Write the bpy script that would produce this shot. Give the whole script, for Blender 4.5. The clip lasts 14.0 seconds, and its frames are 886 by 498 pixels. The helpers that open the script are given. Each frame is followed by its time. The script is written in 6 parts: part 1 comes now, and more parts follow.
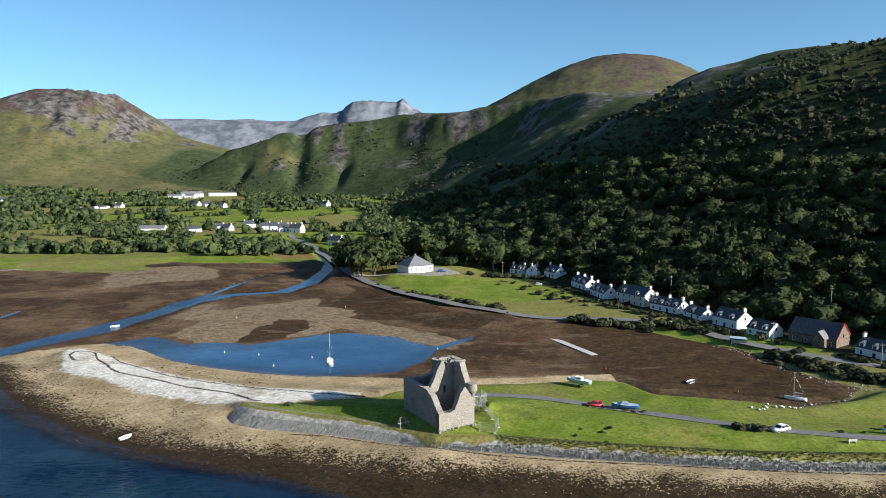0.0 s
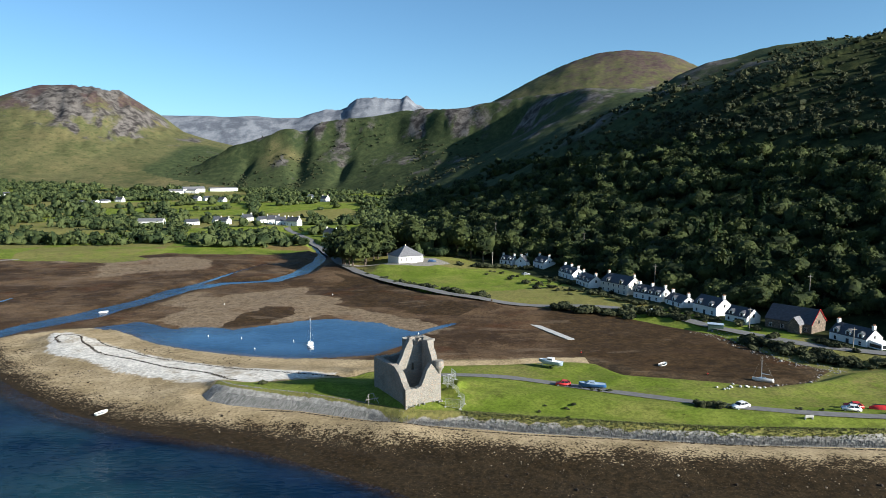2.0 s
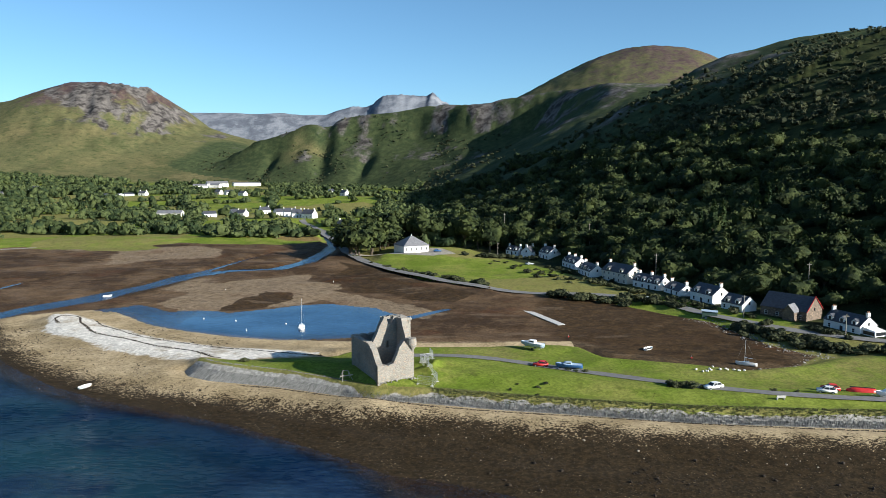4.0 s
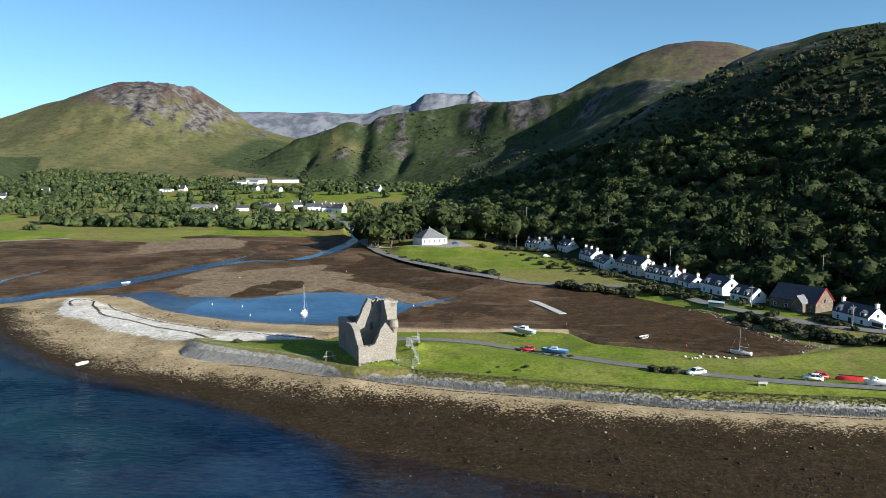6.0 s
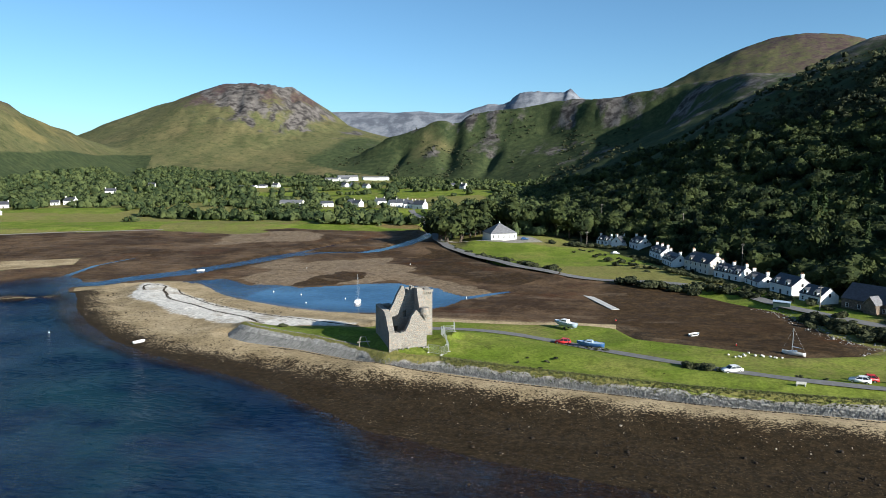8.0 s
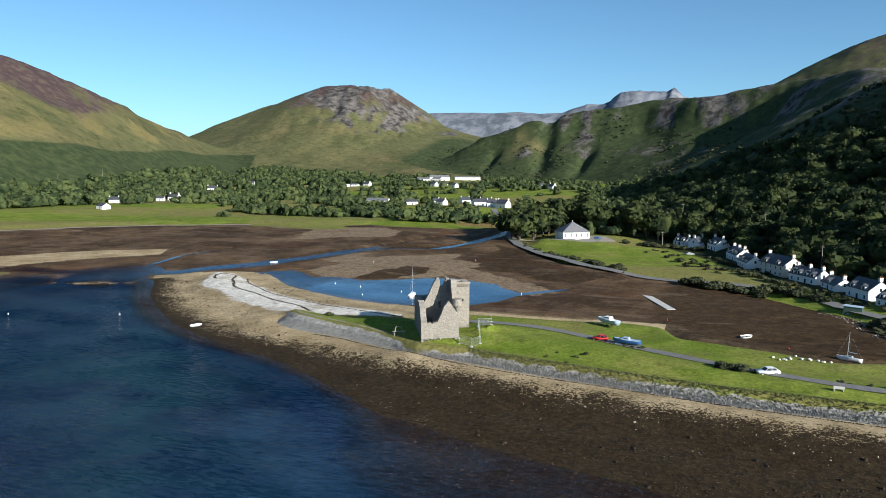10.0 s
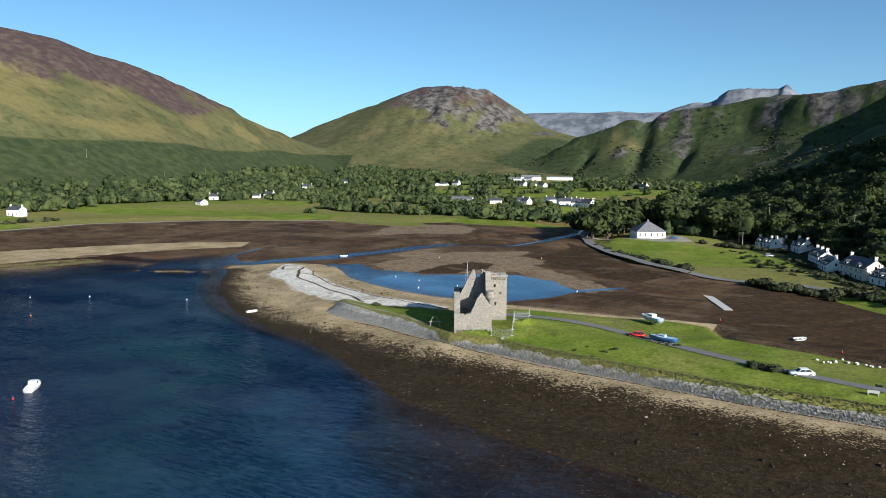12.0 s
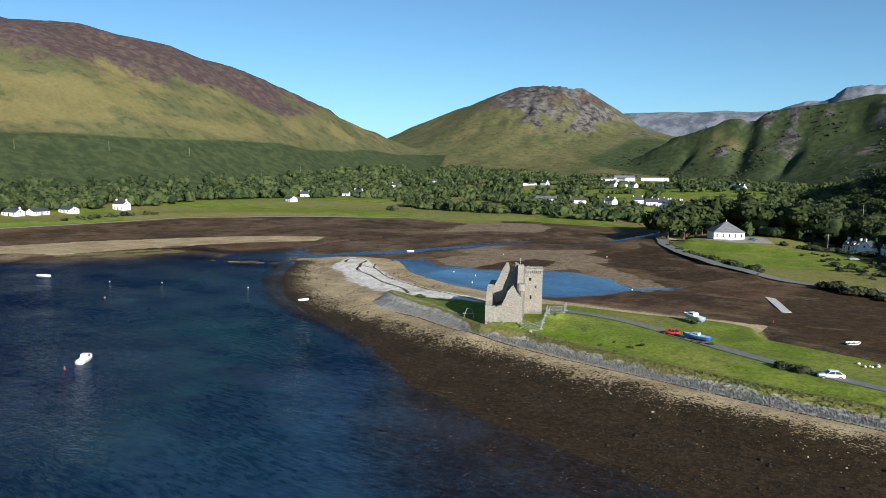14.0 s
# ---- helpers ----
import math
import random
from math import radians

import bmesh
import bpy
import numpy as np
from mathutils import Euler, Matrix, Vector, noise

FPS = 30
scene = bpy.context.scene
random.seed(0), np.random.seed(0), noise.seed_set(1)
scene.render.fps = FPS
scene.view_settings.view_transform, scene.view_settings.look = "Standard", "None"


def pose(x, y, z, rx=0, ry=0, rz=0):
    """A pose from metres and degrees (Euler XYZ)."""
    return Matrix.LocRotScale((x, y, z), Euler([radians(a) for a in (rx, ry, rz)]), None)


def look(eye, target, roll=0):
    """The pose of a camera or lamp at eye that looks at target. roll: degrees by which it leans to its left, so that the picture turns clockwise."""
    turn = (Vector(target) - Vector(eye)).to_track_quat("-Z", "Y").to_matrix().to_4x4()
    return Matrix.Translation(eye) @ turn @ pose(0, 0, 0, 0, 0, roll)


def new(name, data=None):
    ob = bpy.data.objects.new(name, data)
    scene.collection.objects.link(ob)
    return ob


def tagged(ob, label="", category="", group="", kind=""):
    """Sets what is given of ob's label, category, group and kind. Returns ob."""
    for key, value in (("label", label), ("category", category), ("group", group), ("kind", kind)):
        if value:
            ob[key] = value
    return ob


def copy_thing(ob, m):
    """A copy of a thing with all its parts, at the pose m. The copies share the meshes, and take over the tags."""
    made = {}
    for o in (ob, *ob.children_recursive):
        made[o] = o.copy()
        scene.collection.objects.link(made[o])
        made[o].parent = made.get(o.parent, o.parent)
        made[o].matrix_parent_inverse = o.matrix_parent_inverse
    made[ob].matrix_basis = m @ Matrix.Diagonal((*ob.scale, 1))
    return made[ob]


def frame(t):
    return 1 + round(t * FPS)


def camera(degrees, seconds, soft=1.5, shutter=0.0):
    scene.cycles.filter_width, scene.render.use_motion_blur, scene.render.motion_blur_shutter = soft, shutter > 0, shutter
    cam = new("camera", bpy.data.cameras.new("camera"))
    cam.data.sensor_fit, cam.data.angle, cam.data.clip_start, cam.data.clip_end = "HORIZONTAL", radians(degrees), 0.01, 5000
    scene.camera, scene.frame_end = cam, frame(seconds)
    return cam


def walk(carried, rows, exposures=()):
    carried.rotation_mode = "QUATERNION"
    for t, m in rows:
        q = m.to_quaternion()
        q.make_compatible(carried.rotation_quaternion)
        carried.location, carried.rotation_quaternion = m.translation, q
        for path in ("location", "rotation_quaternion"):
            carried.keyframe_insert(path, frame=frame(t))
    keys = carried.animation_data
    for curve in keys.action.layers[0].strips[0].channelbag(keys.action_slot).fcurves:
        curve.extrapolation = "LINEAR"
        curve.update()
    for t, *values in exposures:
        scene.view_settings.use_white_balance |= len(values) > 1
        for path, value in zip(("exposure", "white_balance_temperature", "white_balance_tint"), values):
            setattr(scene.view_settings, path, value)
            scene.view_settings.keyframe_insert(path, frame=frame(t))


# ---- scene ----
cam = camera(62.0, 14.0, 0.8)
PATH = [
    (0, (-17.878, 8.895, 59.2), (-17.88, 10.883, 58.988), -0.2),
    (0.5, (-16.207, 7.545, 58.361), (-16.209, 9.533, 58.148), -0.2),
    (1, (-14.229, 6.644, 57.452), (-14.234, 8.632, 57.238), -0.2),
    (1.5, (-12.043, 5.842, 56.48), (-12.05, 7.83, 56.265), -0.1),
    (2, (-9.645, 5.168, 55.675), (-9.661, 7.156, 55.457), -0.1),
    (4.5, (5.506, 3.79, 50.619), (5.39, 5.774, 50.394), 0.0),
    (5, (8.822, 3.675, 49.774), (8.677, 5.657, 49.548), 0.0),
    (5.5, (12.287, 3.7, 48.866), (12.112, 5.68, 48.639), 0.0),
    (6, (15.76, 3.806, 48.054), (15.554, 5.783, 47.827), 0.0),
    (6.5, (19.182, 4.051, 47.426), (18.923, 6.021, 47.198), 0.1),
    (7, (22.596, 4.321, 46.915), (22.273, 6.282, 46.687), 0.1),
    (7.5, (26.201, 4.873, 46.341), (25.807, 6.821, 46.112), 0.1),
    (8, (29.755, 5.313, 45.822), (29.296, 7.246, 45.593), 0.1),
    (10.5, (47.691, 8.801, 43.658), (46.917, 10.631, 43.431), 0.3),
    (11, (51.315, 9.588, 43.312), (50.48, 11.391, 43.085), 0.3),
    (11.5, (54.818, 10.591, 42.858), (53.923, 12.366, 42.631), 0.4),
    (12, (58.336, 11.7, 42.423), (57.383, 13.444, 42.196), 0.4),
    (12.5, (61.83, 12.925, 42.041), (60.82, 14.636, 41.814), 0.5),
    (13, (65.355, 14.404, 41.607), (64.288, 16.08, 41.38), 0.5),
    (13.5, (68.875, 15.951, 41.196), (67.753, 17.591, 40.97), 0.6),
    (14, (72.478, 17.466, 40.794), (71.302, 19.068, 40.567), 0.6),
]
walk(cam, [(r[0], look(*r[1:])) for r in PATH], [(0, 1.0, 5900, 8), (5, 1.0, 5900, 8), (8, 0.92, 5850, 8), (11, 0.78, 5800, 8), (14, 0.7, 5800, 8)])

# ---- world, sun, exposure ----
SUN_AZ, SUN_EL = radians(116.0), radians(21.0)  # from +y towards +x
world = bpy.data.worlds.new("sky")
world.use_nodes = True
scene.world = world
wn = world.node_tree
sky = wn.nodes.new("ShaderNodeTexSky")
sky.sky_type = "NISHITA"
sky.sun_disc = False
sky.sun_elevation = SUN_EL
sky.sun_rotation = SUN_AZ
sky.air_density, sky.dust_density, sky.ozone_density = 0.65, 0.7, 2.0
tint = wn.nodes.new("ShaderNodeMix")
tint.data_type, tint.blend_type = "RGBA", "MULTIPLY"
tint.inputs[0].default_value = 1.0
tint.inputs[7].default_value = (0.87, 1.05, 1.0, 1.0)
wn.links.new(sky.outputs[0], tint.inputs[6])
wn.links.new(tint.outputs[2], wn.nodes["Background"].inputs[0])
wn.nodes["Background"].inputs[1].default_value = 0.080
sun_data = bpy.data.lights.new("sun", "SUN")
sun_data.energy, sun_data.angle, sun_data.color = 5.0, radians(0.5), (1.0, 0.90, 0.75)
sun = new("sun", sun_data)
toward = Vector((math.sin(SUN_AZ) * math.cos(SUN_EL), math.cos(SUN_AZ) * math.cos(SUN_EL), math.sin(SUN_EL)))
sun.matrix_world = look(toward * 800, (0, 0, 0))


# ---- materials ----
def col(c):
    return (c[0], c[1], c[2], 1.0)


class Nodes:
    """Short names for building a node material."""

    def __init__(self, name, rough=0.9, metal=0.0, spec=0.3):
        self.mat = bpy.data.materials.new(name)
        self.mat.use_nodes = True
        self.t = self.mat.node_tree
        self.b = self.t.nodes["Principled BSDF"]
        self.b.inputs["Roughness"].default_value = rough
        self.b.inputs["Metallic"].default_value = metal
        self.b.inputs["Specular IOR Level"].default_value = spec
        self.pos = self.t.nodes.new("ShaderNodeNewGeometry").outputs["Position"]

    def put(self, socket, v):
        if isinstance(v, bpy.types.NodeSocket):
            self.t.links.new(v, socket)
        elif isinstance(v, (tuple, list)) and len(v) == 3 and socket.type == "RGBA":
            socket.default_value = col(v)
        else:
            socket.default_value = v

    def noise(self, scale, detail=4.0, rough=0.55, vec=None, stretch=None):
        n = self.t.nodes.new("ShaderNodeTexNoise")
        n.inputs["Scale"].default_value = scale
        n.inputs["Detail"].default_value = detail
        n.inputs["Roughness"].default_value = rough
        v = vec or self.pos
        if stretch:
            m = self.t.nodes.new("ShaderNodeVectorMath")
            m.operation = "MULTIPLY"
            self.t.links.new(v, m.inputs[0])
            m.inputs[1].default_value = stretch
            v = m.outputs[0]
        self.t.links.new(v, n.inputs["Vector"])
        return n.outputs["Fac"]

    def voronoi(self, scale, out="Distance", vec=None):
        n = self.t.nodes.new("ShaderNodeTexVoronoi")
        n.inputs["Scale"].default_value = scale
        self.t.links.new(vec or self.pos, n.inputs["Vector"])
        return n.outputs[out]

    def math(self, op, a, b=0.0, clamp=False):
        n = self.t.nodes.new("ShaderNodeMath")
        n.operation, n.use_clamp = op, clamp
        self.put(n.inputs[0], a)
        self.put(n.inputs[1], b)
        return n.outputs[0]

    def step(self, v, lo, hi):
        n = self.t.nodes.new("ShaderNodeMapRange")
        n.interpolation_type = "SMOOTHSTEP"
        self.put(n.inputs[0], v)
        self.put(n.inputs[1], lo)
        self.put(n.inputs[2], hi)
        return n.outputs[0]

    def mix(self, f, a, b, kind="MIX"):
        n = self.t.nodes.new("ShaderNodeMix")
        n.data_type, n.blend_type = "RGBA", kind
        self.put(n.inputs[0], f)
        self.put(n.inputs[6], a)
        self.put(n.inputs[7], b)
        return n.outputs[2]

    def attr(self, name):
        n = self.t.nodes.new("ShaderNodeAttribute")
        n.attribute_name = name
        return n.outputs

    def random(self):
        return self.t.nodes.new("ShaderNodeObjectInfo").outputs["Random"]

    def island(self):
        return self.t.nodes.new("ShaderNodeNewGeometry").outputs["Random Per Island"]

    def bump(self, h, strength=0.3, dist=0.1):
        n = self.t.nodes.new("ShaderNodeBump")
        n.inputs["Strength"].default_value = strength
        n.inputs["Distance"].default_value = dist
        self.put(n.inputs["Height"], h)
        self.t.links.new(n.outputs[0], self.b.inputs["Normal"])

    def done(self, colour):
        self.put(self.b.inputs["Base Color"], colour)
        return self.mat


def plain(name, c, rough=0.7, metal=0.0, var=0.25, scale=2.0, spec=0.3):
    n = Nodes(name, rough, metal, spec)
    f = n.noise(scale, 5.0, 0.6)
    dark = tuple(v * (1 - var) for v in c)
    light = tuple(min(1, v * (1 + var)) for v in c)
    return n.done(n.mix(n.step(f, 0.3, 0.7), dark, light))


def ground_material():
    """Zones a: grass, sand, shingle, weed; b: mud, stone, heather, bracken; c: dry grass, wood floor with painted hill
    shade, gravel, rock.
    """
    n = Nodes("ground", 0.92, 0.0, 0.06)
    za, zb, zc = n.attr("zone_a"), n.attr("zone_b"), n.attr("zone_c")

    def split(o):
        s = n.t.nodes.new("ShaderNodeSeparateColor")
        n.t.links.new(o["Color"], s.inputs[0])
        return s.outputs[0], s.outputs[1], s.outputs[2], o["Alpha"]

    grass, sand, shingle, weed = split(za)
    mud, stone, heather, bracken = split(zb)
    dry, floor, gravel, rock = split(zc)
    big, mid, fine = n.noise(0.012, 4), n.noise(0.09, 5), n.noise(0.9, 5, 0.65)
    tiny = n.noise(4.0, 3, 0.7)
    huge = n.noise(0.0035, 5)

    def mask(m, amount=0.5):
        j = n.math("ADD", m, n.math("MULTIPLY", n.math("SUBTRACT", n.math("ADD", n.math("MULTIPLY", mid, 0.5), n.math("MULTIPLY", fine, 0.5)), 0.5), amount * 2))
        return n.step(j, 0.38, 0.62)

    # moor: the base of the hills
    moor = n.mix(n.step(big, 0.35, 0.65), (0.070, 0.076, 0.032), (0.135, 0.118, 0.055))
    moor = n.mix(n.step(huge, 0.4, 0.62), moor, (0.10, 0.102, 0.045))
    moor = n.mix(n.math("MULTIPLY", n.step(mid, 0.52, 0.72), 0.55), moor, (0.035, 0.055, 0.018))
    def broad(m, amount=0.5):
        j = n.math("ADD", m, n.math("MULTIPLY", n.math("SUBTRACT", n.math("ADD", n.math("MULTIPLY", n.noise(0.02, 10, 0.72), 0.62), n.math("MULTIPLY", n.noise(0.07, 8, 0.75), 0.38)), 0.5), amount * 2))
        return n.step(j, 0.32, 0.68)

    rough_moor = n.noise(0.045, 10, 0.75)
    moor = n.mix(n.math("MULTIPLY", n.step(rough_moor, 0.5, 0.64), 0.5), moor, (0.045, 0.05, 0.022))
    moor = n.mix(n.math("MULTIPLY", n.step(rough_moor, 0.5, 0.36), 0.35), moor, (0.19, 0.155, 0.075))
    c = moor
    g = n.mix(n.step(mid, 0.35, 0.7), (0.115, 0.160, 0.018), (0.175, 0.205, 0.036))
    g = n.mix(n.math("MULTIPLY", n.step(fine, 0.5, 0.8), 0.4), g, (0.075, 0.098, 0.016))
    g = n.mix(n.math("MULTIPLY", n.step(n.noise(0.07, 9, 0.75), 0.53, 0.66), 0.6), g, (0.075, 0.085, 0.022))
    g = n.mix(n.math("MULTIPLY", n.step(n.noise(0.05, 8, 0.7), 0.47, 0.34), 0.45), g, (0.22, 0.20, 0.06))
    tuss = n.noise(0.33, 9, 0.8)
    g = n.mix(n.math("MULTIPLY", n.step(tuss, 0.55, 0.66), 0.4), g, (0.066, 0.088, 0.016))
    g = n.mix(n.math("MULTIPLY", n.step(tuss, 0.45, 0.34), 0.3), g, (0.24, 0.235, 0.065))
    c = n.mix(mask(grass, 0.25), c, g)
    d = n.mix(n.step(fine, 0.3, 0.7), (0.15, 0.132, 0.05), (0.23, 0.178, 0.078))
    c = n.mix(n.math("MULTIPLY", broad(dry, 1.0), 0.65), c, d)
    h = n.mix(n.step(mid, 0.4, 0.65), (0.066, 0.044, 0.046), (0.100, 0.076, 0.062))
    c = n.mix(broad(heather, 1.1), c, h)
    br = n.mix(n.step(mid, 0.35, 0.7), (0.033, 0.047, 0.021), (0.060, 0.073, 0.031))
    c = n.mix(broad(bracken, 0.35), c, br)
    # dark wood floor; past the trees this colour paints in the hill's shade
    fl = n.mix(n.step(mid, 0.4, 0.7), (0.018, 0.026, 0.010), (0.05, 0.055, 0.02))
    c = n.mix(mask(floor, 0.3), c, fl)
    rk = n.mix(n.step(n.noise(0.05, 8, 0.7), 0.38, 0.62), (0.036, 0.032, 0.031), (0.15, 0.136, 0.126))
    c = n.mix(broad(rock, 1.1), c, rk)
    # far rock: the blue-grey haze of distance is mixed into its colour
    hazy_rock = n.mix(n.step(n.noise(0.012, 8, 0.65), 0.4, 0.6), (0.105, 0.115, 0.14), (0.20, 0.212, 0.24))
    c = n.mix(split(n.attr("zone_d"))[2], c, hazy_rock)
    s = n.mix(n.step(mid, 0.3, 0.7), (0.27, 0.205, 0.115), (0.41, 0.32, 0.195))
    s = n.mix(n.math("MULTIPLY", n.step(tiny, 0.55, 0.8), 0.5), s, (0.17, 0.13, 0.085))
    c = n.mix(mask(sand, 0.3), c, s)
    flats = n.math("ADD", n.math("MULTIPLY", n.noise(0.022, 8, 0.68), 0.6), n.math("MULTIPLY", n.noise(0.11, 9, 0.75), 0.4))
    tan, dull = split(n.attr("zone_d"))[:2]
    m1 = n.mix(n.step(flats, 0.42, 0.60), (0.054, 0.033, 0.018), (0.138, 0.090, 0.051))
    grit = n.noise(0.5, 8, 0.75)
    pale = n.mix(n.step(grit, 0.38, 0.62), (0.155, 0.112, 0.070), (0.235, 0.176, 0.115))
    m1 = n.mix(n.step(n.math("ADD", tan, n.math("MULTIPLY", n.math("SUBTRACT", flats, 0.5), 1.1)), 0.40, 0.58), m1, pale)
    weedy = n.math("ADD", n.math("MULTIPLY", n.noise(0.016, 10, 0.62), 0.7), n.math("MULTIPLY", n.noise(0.13, 8, 0.8), 0.3))
    m1 = n.mix(n.math("MULTIPLY", n.step(n.math("SUBTRACT", weedy, n.math("MULTIPLY", tan, 0.10)), 0.515, 0.545), 0.7), m1, (0.034, 0.020, 0.010))
    m1 = n.mix(n.math("MULTIPLY", n.step(n.noise(0.35, 6, 0.75), 0.56, 0.62), 0.4), m1, (0.030, 0.018, 0.009))
    m1 = n.mix(n.math("MULTIPLY", n.step(n.noise(0.05, 8, 0.7), 0.46, 0.38), 0.35), m1, (0.17, 0.115, 0.066))
    m1 = n.mix(n.math("MULTIPLY", n.step(n.math("ADD", dull, n.math("MULTIPLY", n.math("SUBTRACT", flats, 0.5), 1.4)), 0.40, 0.62), 0.85), m1, n.mix(n.step(grit, 0.4, 0.62), (0.026, 0.017, 0.009), (0.062, 0.038, 0.017)))
    m1 = n.mix(n.math("MULTIPLY", n.step(n.noise(0.03, 6, 0.65), 0.56, 0.66), 0.4), m1, (0.085, 0.034, 0.014))
    m1 = n.mix(n.math("MULTIPLY", n.step(n.noise(0.06, 5, 0.6, None, (0.45, 1.6, 1.0)), 0.60, 0.64), 0.4), m1, (0.17, 0.125, 0.085))
    c = n.mix(mask(mud, 0.3), c, m1)
    rust = split(n.attr("zone_d"))[3]
    c = n.mix(n.math("MULTIPLY", broad(rust, 0.6), 0.8), c, n.mix(n.step(fine, 0.35, 0.65), (0.13, 0.085, 0.04), (0.24, 0.145, 0.07)))
    sh = n.mix(n.step(fine, 0.3, 0.7), (0.50, 0.47, 0.42), (0.70, 0.66, 0.60))
    sh = n.mix(n.math("MULTIPLY", n.step(n.noise(0.12, 9, 0.75), 0.50, 0.62), 0.7), sh, (0.27, 0.22, 0.15))
    sh = n.mix(n.math("MULTIPLY", n.step(n.noise(0.45, 8, 0.8), 0.55, 0.64), 0.6), sh, (0.12, 0.10, 0.08))
    c = n.mix(n.step(n.math("ADD", shingle, n.math("MULTIPLY", n.math("SUBTRACT", n.noise(0.3, 9, 0.78), 0.5), 1.7)), 0.38, 0.66), c, sh)
    specks = n.noise(2.0, 6, 0.72)
    w = n.mix(n.step(n.noise(0.8, 6, 0.75), 0.42, 0.60), (0.005, 0.0034, 0.0022), (0.023, 0.014, 0.0065))
    w = n.mix(n.math("MULTIPLY", n.step(n.noise(3.0, 5, 0.7), 0.56, 0.64), 0.55), w, (0.085, 0.060, 0.032))
    patchy = n.noise(0.16, 8, 0.72)
    wm = n.math("ADD", weed, n.math("SUBTRACT", n.math("ADD", n.math("MULTIPLY", specks, 2.9), n.math("MULTIPLY", patchy, 1.2)), 2.05))
    c = n.mix(n.math("MULTIPLY", n.step(wm, 0.42, 0.50), 0.95), c, w)
    st = n.mix(n.step(fine, 0.35, 0.65), (0.22, 0.21, 0.19), (0.34, 0.325, 0.30))
    c = n.mix(mask(stone, 0.1), c, st)
    gv = n.mix(n.step(fine, 0.3, 0.7), (0.22, 0.20, 0.17), (0.33, 0.31, 0.27))
    c = n.mix(mask(gravel, 0.12), c, gv)
    grain = n.math("ADD", n.math("MULTIPLY", n.noise(1.3, 4, 0.7), 0.6), n.math("MULTIPLY", n.noise(0.25, 9, 0.8), 0.4))
    grain = n.math("ADD", 0.76, n.math("MULTIPLY", n.step(grain, 0.40, 0.60), 0.5))
    comb = n.t.nodes.new("ShaderNodeCombineColor")
    for k in range(3):
        n.t.links.new(grain, comb.inputs[k])
    c = n.mix(1.0, c, comb.outputs[0], "MULTIPLY")
    wet = n.math("MULTIPLY", mud, n.step(mid, 0.35, 0.6))
    n.put(n.b.inputs["Roughness"], n.math("SUBTRACT", 0.95, n.math("MULTIPLY", wet, 0.22)))
    n.bump(n.math("ADD", fine, n.math("MULTIPLY", tiny, 0.4)), 0.35, 0.3)
    return n.done(c)


